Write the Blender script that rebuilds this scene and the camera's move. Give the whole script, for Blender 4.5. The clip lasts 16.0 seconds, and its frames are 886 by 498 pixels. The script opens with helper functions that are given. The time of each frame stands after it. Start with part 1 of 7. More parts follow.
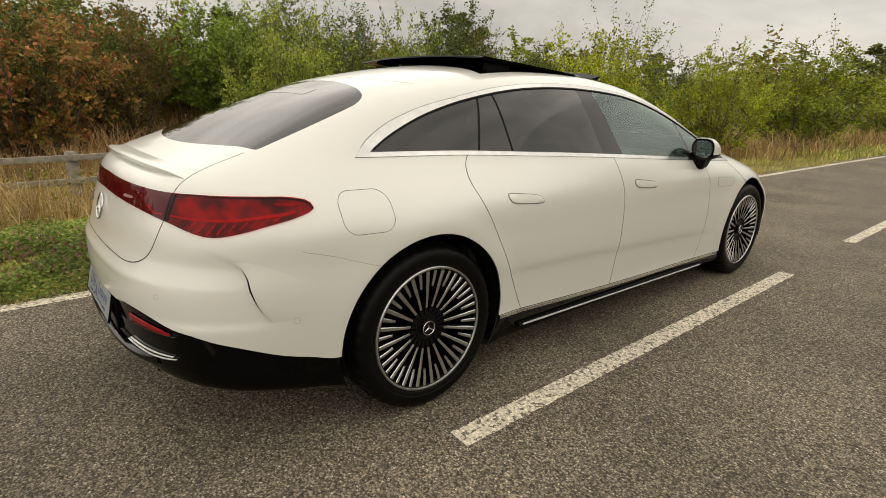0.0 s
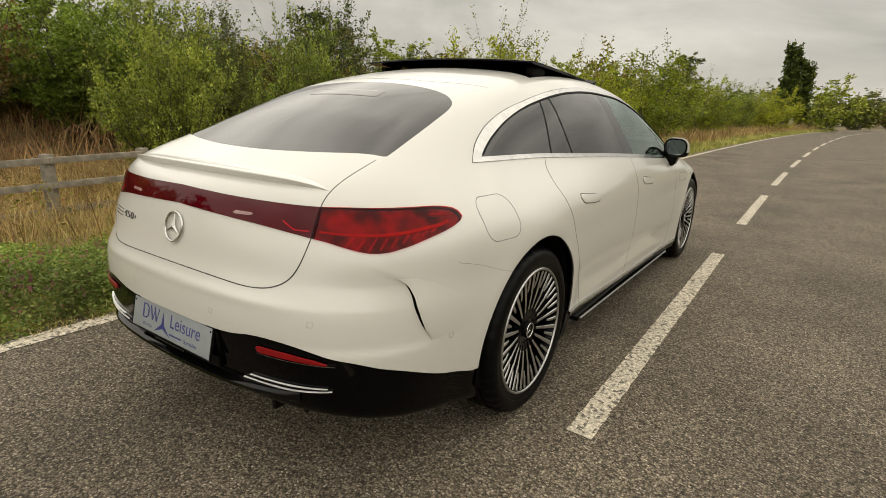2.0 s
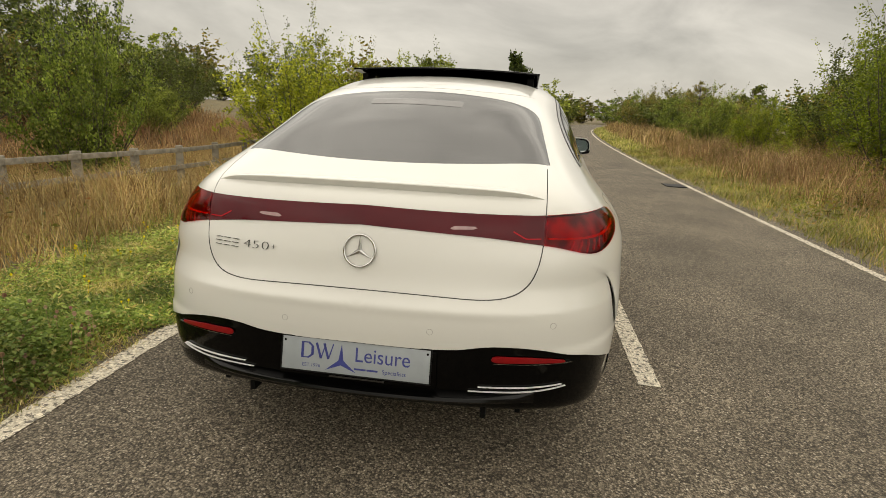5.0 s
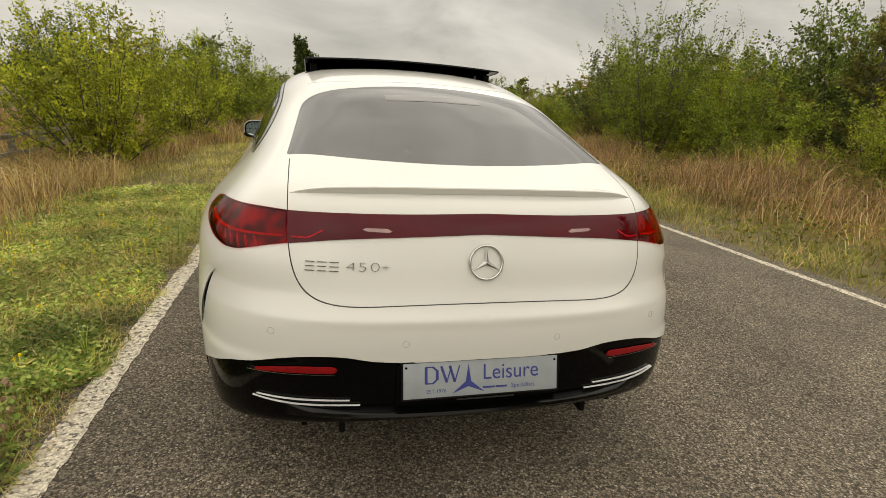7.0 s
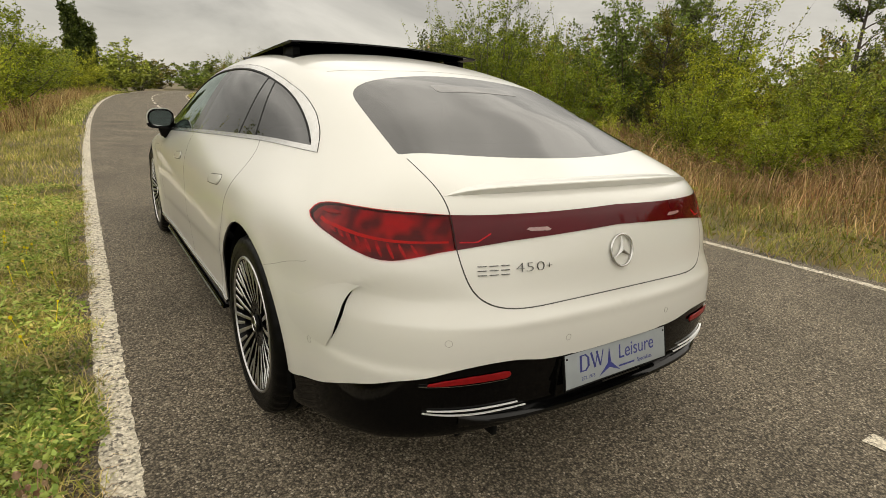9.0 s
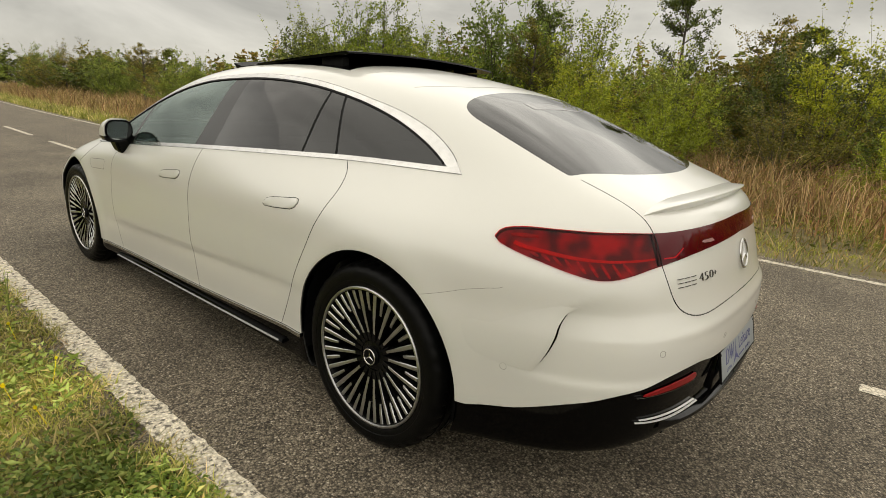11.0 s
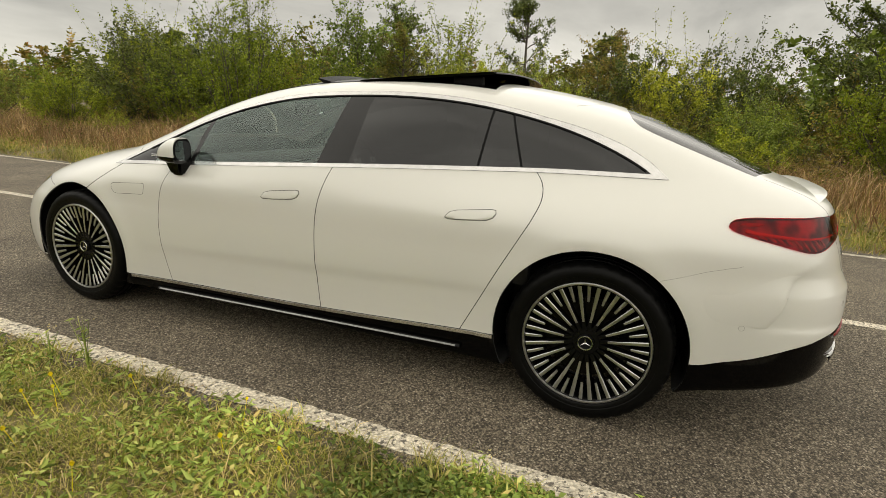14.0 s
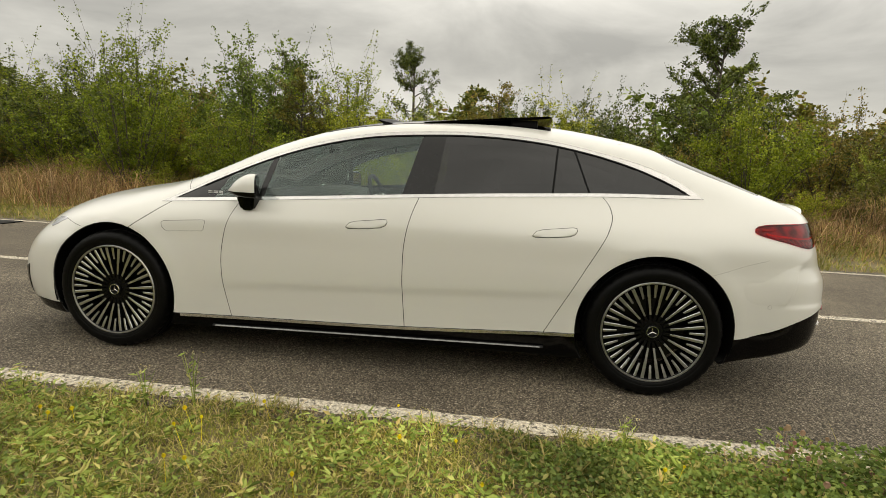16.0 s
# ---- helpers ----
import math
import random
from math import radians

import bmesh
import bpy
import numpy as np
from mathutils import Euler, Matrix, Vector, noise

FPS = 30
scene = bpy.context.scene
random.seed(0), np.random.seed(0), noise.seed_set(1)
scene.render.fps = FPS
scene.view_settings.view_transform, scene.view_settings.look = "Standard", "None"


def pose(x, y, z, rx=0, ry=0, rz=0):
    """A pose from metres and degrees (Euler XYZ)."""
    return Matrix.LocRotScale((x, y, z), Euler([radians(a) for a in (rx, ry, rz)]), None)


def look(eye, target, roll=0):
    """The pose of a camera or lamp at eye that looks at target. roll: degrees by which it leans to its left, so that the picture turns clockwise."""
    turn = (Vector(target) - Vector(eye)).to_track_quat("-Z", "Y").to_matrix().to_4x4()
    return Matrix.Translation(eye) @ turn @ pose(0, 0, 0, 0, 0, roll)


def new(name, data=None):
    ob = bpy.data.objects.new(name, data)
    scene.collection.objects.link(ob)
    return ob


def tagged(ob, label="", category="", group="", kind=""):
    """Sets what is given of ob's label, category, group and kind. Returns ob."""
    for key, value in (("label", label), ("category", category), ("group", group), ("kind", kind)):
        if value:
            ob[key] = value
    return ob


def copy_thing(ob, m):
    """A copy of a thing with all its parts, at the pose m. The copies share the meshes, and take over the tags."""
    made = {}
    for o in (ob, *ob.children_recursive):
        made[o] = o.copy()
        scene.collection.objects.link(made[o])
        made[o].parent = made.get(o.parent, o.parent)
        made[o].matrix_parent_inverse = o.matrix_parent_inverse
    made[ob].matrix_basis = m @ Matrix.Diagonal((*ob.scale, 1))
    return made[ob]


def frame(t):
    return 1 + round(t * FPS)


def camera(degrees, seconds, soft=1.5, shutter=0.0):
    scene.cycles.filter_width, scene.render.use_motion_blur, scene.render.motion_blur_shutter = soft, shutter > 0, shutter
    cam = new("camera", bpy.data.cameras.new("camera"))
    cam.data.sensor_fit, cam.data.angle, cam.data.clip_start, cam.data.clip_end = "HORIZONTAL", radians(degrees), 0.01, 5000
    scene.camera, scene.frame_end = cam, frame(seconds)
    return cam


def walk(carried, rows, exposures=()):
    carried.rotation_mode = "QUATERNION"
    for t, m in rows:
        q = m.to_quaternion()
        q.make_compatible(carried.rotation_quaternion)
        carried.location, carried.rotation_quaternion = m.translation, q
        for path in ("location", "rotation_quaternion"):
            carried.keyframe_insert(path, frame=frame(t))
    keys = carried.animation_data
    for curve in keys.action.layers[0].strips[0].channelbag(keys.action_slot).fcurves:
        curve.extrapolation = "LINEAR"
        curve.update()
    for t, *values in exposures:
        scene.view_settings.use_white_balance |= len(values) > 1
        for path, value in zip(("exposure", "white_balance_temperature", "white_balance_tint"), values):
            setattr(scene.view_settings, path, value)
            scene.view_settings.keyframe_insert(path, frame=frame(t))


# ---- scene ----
cam = camera(79.4, 16.0, 0.85)
PATH = [
    (0, (2.584, -1.336, 1.333), (1.122, -0.087, 0.781), 1.8),
    (0.5, (2.395, -1.498, 1.318), (1.014, -0.157, 0.776), 1.8),
    (1, (2.203, -1.65, 1.323), (0.911, -0.221, 0.785), 2.0),
    (1.5, (2.009, -1.845, 1.309), (0.813, -0.332, 0.78), 2.0),
    (2, (1.825, -1.992, 1.309), (0.742, -0.397, 0.778), 2.2),
    (2.5, (1.62, -2.125, 1.323), (0.658, -0.453, 0.796), 2.2),
    (3, (1.419, -2.282, 1.332), (0.587, -0.543, 0.801), 2.4),
    (5.5, (0.262, -2.647, 1.303), (0.169, -0.712, 0.803), 2.7),
    (6, (-0.009, -2.599, 1.325), (0.106, -0.666, 0.824), 3.0),
    (6.5, (-0.268, -2.56, 1.316), (0.027, -0.65, 0.803), 3.0),
    (7, (-0.51, -2.511, 1.305), (-0.031, -0.638, 0.793), 3.2),
    (7.5, (-0.721, -2.414, 1.289), (-0.086, -0.589, 0.769), 3.1),
    (8, (-0.931, -2.318, 1.288), (-0.138, -0.563, 0.749), 3.3),
    (8.5, (-1.195, -2.237, 1.309), (-0.247, -0.564, 0.762), 3.3),
    (9, (-1.421, -2.085, 1.306), (-0.341, -0.494, 0.755), 3.1),
    (11.5, (-2.355, -1.228, 1.337), (-0.807, -0.08, 0.803), 3.2),
    (12, (-2.507, -1.059, 1.349), (-0.908, 0.009, 0.799), 2.8),
    (12.5, (-2.657, -0.844, 1.342), (-1.003, 0.143, 0.801), 2.9),
    (13, (-2.858, -0.642, 1.338), (-1.15, 0.253, 0.806), 2.8),
    (13.5, (-3.031, -0.44, 1.341), (-1.275, 0.363, 0.821), 2.8),
    (14, (-3.182, -0.197, 1.326), (-1.379, 0.511, 0.828), 2.7),
    (14.5, (-3.367, 0.043, 1.303), (-1.514, 0.634, 0.838), 2.7),
    (15, (-3.534, 0.292, 1.247), (-1.636, 0.775, 0.841), 2.7),
    (15.5, (-3.712, 0.55, 1.245), (-1.78, 0.92, 0.881), 2.6),
    (16, (-3.85, 0.798, 1.229), (-1.891, 1.047, 0.911), 2.5),
]
walk(cam, [(t, look(eye, target, roll)) for t, eye, target, roll in PATH],
     [(0, 0.73, 7450, 8.5), (3, 0.63, 7500, 8.0), (5.5, 0.69, 7550, 8.0), (8, 0.68, 7500, 8.0), (12, 0.70, 7300, 7), (14, 0.74, 7350, 7), (16, 0.71, 7300, 7)])

# ---------------------------------------------------------------- world and light
SUN_EL, SUN_AZ = radians(62), radians(194)
world = bpy.data.worlds.new("overcast_sky")
scene.world = world
world.use_nodes = True
wn, wl = world.node_tree.nodes, world.node_tree.links
wn.clear()
w_out = wn.new("ShaderNodeOutputWorld")
w_bg = wn.new("ShaderNodeBackground")
w_coord = wn.new("ShaderNodeTexCoord")
w_sep = wn.new("ShaderNodeSeparateXYZ")
w_map = wn.new("ShaderNodeMapping")
w_noise = wn.new("ShaderNodeTexNoise")
w_ramp = wn.new("ShaderNodeValToRGB")
w_sky = wn.new("ShaderNodeTexSky")
w_mix = wn.new("ShaderNodeMixRGB")
w_sky.sky_type = "NISHITA"
w_sky.sun_disc = False
w_sky.sun_elevation, w_sky.sun_rotation = SUN_EL, SUN_AZ
w_map.inputs["Scale"].default_value = (1.3, 1.3, 3.6)
w_noise.inputs["Scale"].default_value = 1.9
w_noise.inputs["Detail"].default_value = 7.0
w_noise.inputs["Roughness"].default_value = 0.55
w_noise.inputs["Distortion"].default_value = 0.4
w_ramp.color_ramp.elements[0].position, w_ramp.color_ramp.elements[0].color = 0.34, (3.8, 3.8, 3.8, 1)
w_ramp.color_ramp.elements[1].position, w_ramp.color_ramp.elements[1].color = 0.66, (6.9, 6.9, 6.9, 1)
w_mix.inputs[0].default_value = 0.93
wl.new(w_coord.outputs["Generated"], w_map.inputs["Vector"])
wl.new(w_map.outputs["Vector"], w_noise.inputs["Vector"])
wl.new(w_noise.outputs["Fac"], w_ramp.inputs["Fac"])
wl.new(w_sky.outputs["Color"], w_mix.inputs[1])
wl.new(w_ramp.outputs["Color"], w_mix.inputs[2])
# the cloud cover is brightest well above the horizon
w_rise = wn.new("ShaderNodeValToRGB")
w_rise.color_ramp.interpolation = "EASE"
for k, (z, g) in enumerate(((0.19, 0.87), (0.42, 2.05), (0.70, 1.85), (1.0, 1.45))):
    e = w_rise.color_ramp.elements[k] if k < 2 else w_rise.color_ramp.elements.new(z)
    e.position, e.color = z, (g, g, g, 1)
w_gain = wn.new("ShaderNodeVectorMath")
w_gain.operation = "SCALE"
wl.new(w_coord.outputs["Generated"], w_sep.inputs[0])
wl.new(w_sep.outputs["Z"], w_rise.inputs["Fac"])
wl.new(w_mix.outputs["Color"], w_gain.inputs[0])
wl.new(w_rise.outputs["Color"], w_gain.inputs["Scale"])
wl.new(w_gain.outputs["Vector"], w_bg.inputs["Color"])
w_bg.inputs["Strength"].default_value = 0.083
wl.new(w_bg.outputs["Background"], w_out.inputs["Surface"])

sun = new("sun", bpy.data.lights.new("sun", "SUN"))
sun.data.energy, sun.data.angle, sun.data.color = 0.7, radians(170), (1.0, 0.975, 0.94)
sun.matrix_world = pose(0, 0, 30, 28, 0, -14)

# ---------------------------------------------------------------- materials
def material(name, color, rough=0.5, metal=0.0, color2=None, scale=30.0, bump=0.0, bump_scale=80.0, coat=0.0, spec=0.5,
             emit=0.0, detail=4.0, alpha=1.0, trans=0.0, random_tint=0.0, coords="Object"):
    m = bpy.data.materials.new(name)
    m.use_nodes = True
    n, l = m.node_tree.nodes, m.node_tree.links
    b = n["Principled BSDF"]
    b.inputs["Base Color"].default_value = (*color, 1)
    b.inputs["Roughness"].default_value = rough
    b.inputs["Metallic"].default_value = metal
    b.inputs["Coat Weight"].default_value = coat
    b.inputs["Coat Roughness"].default_value = 0.04
    b.inputs["Specular IOR Level"].default_value = spec
    b.inputs["Alpha"].default_value = alpha
    b.inputs["Transmission Weight"].default_value = trans
    tc = n.new("ShaderNodeTexCoord")
    if color2:
        t = n.new("ShaderNodeTexNoise")
        t.inputs["Scale"].default_value, t.inputs["Detail"].default_value = scale, detail
        l.new(tc.outputs[coords], t.inputs["Vector"])
        r = n.new("ShaderNodeValToRGB")
        r.color_ramp.elements[0].position, r.color_ramp.elements[1].position = 0.35, 0.65
        r.color_ramp.elements[0].color, r.color_ramp.elements[1].color = (*color, 1), (*color2, 1)
        l.new(t.outputs["Fac"], r.inputs["Fac"])
        out = r.outputs["Color"]
        if random_tint:
            h, oi = n.new("ShaderNodeHueSaturation"), n.new("ShaderNodeObjectInfo")
            mr = n.new("ShaderNodeMapRange")
            mr.inputs["To Min"].default_value, mr.inputs["To Max"].default_value = 1 - random_tint, 1 + random_tint
            l.new(oi.outputs["Random"], mr.inputs["Value"])
            l.new(mr.outputs["Result"], h.inputs["Value"])
            l.new(out, h.inputs["Color"])
            out = h.outputs["Color"]
        l.new(out, b.inputs["Base Color"])
    if bump:
        t2 = n.new("ShaderNodeTexNoise")
        t2.inputs["Scale"].default_value, t2.inputs["Detail"].default_value = bump_scale, 3.0
        l.new(tc.outputs[coords], t2.inputs["Vector"])
        bp = n.new("ShaderNodeBump")
        bp.inputs["Strength"].default_value, bp.inputs["Distance"].default_value = bump, 0.01
        l.new(t2.outputs["Fac"], bp.inputs["Height"])
        l.new(bp.outputs["Normal"], b.inputs["Normal"])
    return m


M_WHITE = material("pearl_white_paint", (0.605, 0.597, 0.553), 0.30, 0.0, (0.625, 0.616, 0.571), 900, coat=0.75, spec=0.4)
M_BLACK = material("black_gloss_plastic", (0.0012, 0.0012, 0.0012), 0.06, 0.0, (0.0016, 0.0016, 0.0016), 40, spec=0.12)
M_LIP = material("black_lacquer", (0.0015, 0.0015, 0.0015), 0.12, 0.0, (0.002, 0.002, 0.002), 40, spec=0.25)
M_TRIM = material("satin_black_plastic", (0.004, 0.004, 0.004), 0.5, 0.0, (0.006, 0.006, 0.006), 60, spec=0.08, bump=0.05, bump_scale=900)
M_PILLAR = material("black_pillar_cover", (0.006, 0.006, 0.006), 0.16, 0.0, (0.009, 0.009, 0.009), 30, spec=0.3)
M_CHROME = material("satin_chrome", (0.56, 0.555, 0.54), 0.22, 1.0, (0.50, 0.495, 0.48), 20)
M_SEAM = material("panel_gap", (0.015, 0.015, 0.014), 0.8, 0.0, (0.02, 0.02, 0.02), 50)
M_RUBBER = material("tyre_rubber", (0.0020, 0.0020, 0.0020), 0.42, 0.0, (0.0034, 0.0033, 0.003), 35, spec=0.10, bump=0.15, bump_scale=220)
M_RIM = material("machined_alloy", (0.50, 0.50, 0.50), 0.36, 1.0, (0.42, 0.42, 0.42), 60)
M_RIMBLACK = material("gloss_black_alloy", (0.003, 0.003, 0.003), 0.25, 0.0, (0.005, 0.005, 0.005), 60, spec=0.12)
M_DISC = material("brake_disc_steel", (0.05, 0.048, 0.045), 0.45, 1.0, (0.035, 0.033, 0.03), 50)
M_INTERIOR = material("dark_leather", (0.024, 0.0235, 0.023), 0.55, 0.0, (0.034, 0.033, 0.032), 14, spec=0.2, bump=0.1, bump_scale=500)
M_LINING = material("grey_headlining", (0.08, 0.078, 0.075), 0.9, 0.0, (0.095, 0.093, 0.09), 6)
M_REDDARK = material("dark_red_lens", (0.080, 0.0010, 0.0045), 0.03, 0.0, (0.060, 0.0008, 0.0035), 5, spec=0.22)
M_REDBRIGHT = material("bright_red_strip", (0.58, 0.006, 0.014), 0.2, 0.0, (0.70, 0.010, 0.020), 20, spec=0.25)
M_REFLECTOR = material("red_reflector", (0.20, 0.003, 0.005), 0.3, 0.0, (0.24, 0.004, 0.006), 60, spec=0.3)
# pale and little metal: the sky's gleam on chrome is put into the colour
M_BRIGHT = material("bright_satin_trim", (0.90, 0.90, 0.89), 0.35, 0.35, (0.86, 0.86, 0.85), 20)
M_PLATE = material("pale_plate", (0.245, 0.268, 0.28), 0.3, 0.0, (0.27, 0.295, 0.305), 20)
M_BLUE = material("blue_print", (0.02, 0.028, 0.16), 0.4, 0.0, (0.026, 0.034, 0.18), 40)
M_REDGLOW = material("lit_red_blade", (0.34, 0.002, 0.008), 0.2, 0.0, (0.46, 0.004, 0.012), 60, spec=0.2)
M_BRAKE = material("grey_lamp_window", (0.085, 0.081, 0.080), 0.04, 0.0, (0.10, 0.096, 0.095), 9, spec=0.6)
M_BADGE = material("dark_chrome", (0.15, 0.15, 0.145), 0.24, 1.0, (0.20, 0.20, 0.195), 40)
M_FAINT = material("faint_joint", (0.26, 0.25, 0.22), 0.6, 0.0, (0.30, 0.29, 0.26), 60)
M_REVERSE = material("pale_pink_lens", (0.30, 0.17, 0.17), 0.12, 0.0, (0.36, 0.22, 0.21), 50, coat=0.5)
M_HEADLAMP = material("clear_headlamp", (0.36, 0.37, 0.38), 0.08, 0.0, (0.22, 0.225, 0.23), 22, coat=1.0)


def glass(name, tint, rough=0.0, ior=1.45, shine=(1, 1, 1)):
    m = bpy.data.materials.new(name)
    m.use_nodes = True
    n, l = m.node_tree.nodes, m.node_tree.links
    n.clear()
    o, mix = n.new("ShaderNodeOutputMaterial"), n.new("ShaderNodeMixShader")
    tr, gl, fr = n.new("ShaderNodeBsdfTransparent"), n.new("ShaderNodeBsdfGlossy"), n.new("ShaderNodeFresnel")
    tr.inputs["Color"].default_value = (*tint, 1)
    gl.inputs["Roughness"].default_value = rough
    gl.inputs["Color"].default_value = (*shine, 1)
    fr.inputs["IOR"].default_value = ior
    l.new(fr.outputs[0], mix.inputs[0])
    l.new(tr.outputs[0], mix.inputs[1])
    l.new(gl.outputs[0], mix.inputs[2])
    l.new(mix.outputs[0], o.inputs[0])
    return m


M_GLASS = glass("green_tinted_glass", (0.74, 0.82, 0.78), ior=1.66, shine=(0.86, 1.0, 0.95))
M_PRIVACY = glass("dark_privacy_glass", (0.07, 0.07, 0.072), ior=1.52)
M_REARGLASS = glass("dark_rear_glass", (0.04, 0.04, 0.042), ior=1.66)
M_REDLENS = glass("red_lens", (0.86, 0.004, 0.014), ior=1.24)
M_BOWL = material("lamp_bowl_reflector", (0.03, 0.022, 0.022), 0.3, 0.0, (0.34, 0.27, 0.27), 16, detail=1.0)
M_BLADE = material("pale_lamp_blade", (0.62, 0.45, 0.44), 0.3, 0.0, (0.30, 0.20, 0.20), 60)
M_CLEAR = bpy.data.materials.new("glass_inner_face")
M_CLEAR.use_nodes = True
clear_out = M_CLEAR.node_tree.nodes["Material Output"]
M_CLEAR.node_tree.nodes.remove(M_CLEAR.node_tree.nodes["Principled BSDF"])
M_CLEAR.node_tree.links.new(M_CLEAR.node_tree.nodes.new("ShaderNodeBsdfTransparent").outputs[0], clear_out.inputs[0])
M_GAP = material("thin_panel_gap", (0.07, 0.068, 0.062), 0.8, 0.0, (0.09, 0.088, 0.08), 50)

# ---------------------------------------------------------------- helpers for meshes
def mesh_object(name, verts, faces, mats, normals=None, smooth=True, face_mats=None):
    me = bpy.data.meshes.new(name)
    me.from_pydata([tuple(v) for v in verts], [], [tuple(f) for f in faces])
    for m in (mats if isinstance(mats, (list, tuple)) else [mats]):
        me.materials.append(m)
    if face_mats is not None:
        me.polygons.foreach_set("material_index", face_mats)
    me.polygons.foreach_set("use_smooth", [smooth] * len(me.polygons))
    me.update()
    if normals is not None:
        me.normals_split_custom_set_from_vertices([tuple(v) for v in normals])
    return new(name, me)


def part(name, bm, mat, parent, label="", smooth=True, m=None):
    me = bpy.data.meshes.new(name)
    if m is not None:
        bmesh.ops.transform(bm, matrix=m, verts=bm.verts)
    bmesh.ops.recalc_face_normals(bm, faces=bm.faces)
    bm.to_mesh(me)
    bm.free()
    me.materials.append(mat)
    me.polygons.foreach_set("use_smooth", [smooth] * len(me.polygons))
    if smooth:
        me.set_sharp_from_angle(angle=radians(35))
    ob = new(name, me)
    ob.parent = parent
    return tagged(ob, label)


def empty(name, x, y, z, label, category, group="", kind=""):
    ob = new(name)
    ob.empty_display_size = 0.1
    ob.matrix_world = pose(x, y, z)
    return tagged(ob, label, category, group, kind)


class Spline:
    """A smooth curve through knots, straight beyond its ends."""

    def __init__(self, xs, ys):
        self.x, self.y = np.array(xs, float), np.array(ys, float)
        h, d = np.diff(self.x), np.diff(self.y) / np.diff(self.x)
        s = np.empty_like(self.y)
        s[0], s[-1] = d[0], d[-1]
        if len(d) > 1:
            s[1:-1] = (d[:-1] * h[1:] + d[1:] * h[:-1]) / (h[1:] + h[:-1])
        self.s = s

    def __call__(self, q):
        q = np.asarray(q, float)
        c = np.clip(q, self.x[0], self.x[-1])
        i = np.clip(np.searchsorted(self.x, c, side="right") - 1, 0, len(self.x) - 2)
        h = self.x[i + 1] - self.x[i]
        t = (c - self.x[i]) / h
        a = (2 * t ** 3 - 3 * t ** 2 + 1) * self.y[i] + (t ** 3 - 2 * t ** 2 + t) * h * self.s[i]
        b = (3 * t ** 2 - 2 * t ** 3) * self.y[i + 1] + (t ** 3 - t ** 2) * h * self.s[i + 1]
        return a + b + np.where(q < c, self.s[0], self.s[-1]) * (q - c)


def smax(a, b, k):
    h = np.maximum(k - np.abs(a - b), 0) / k
    return np.maximum(a, b) + h ** 3 * k / 6

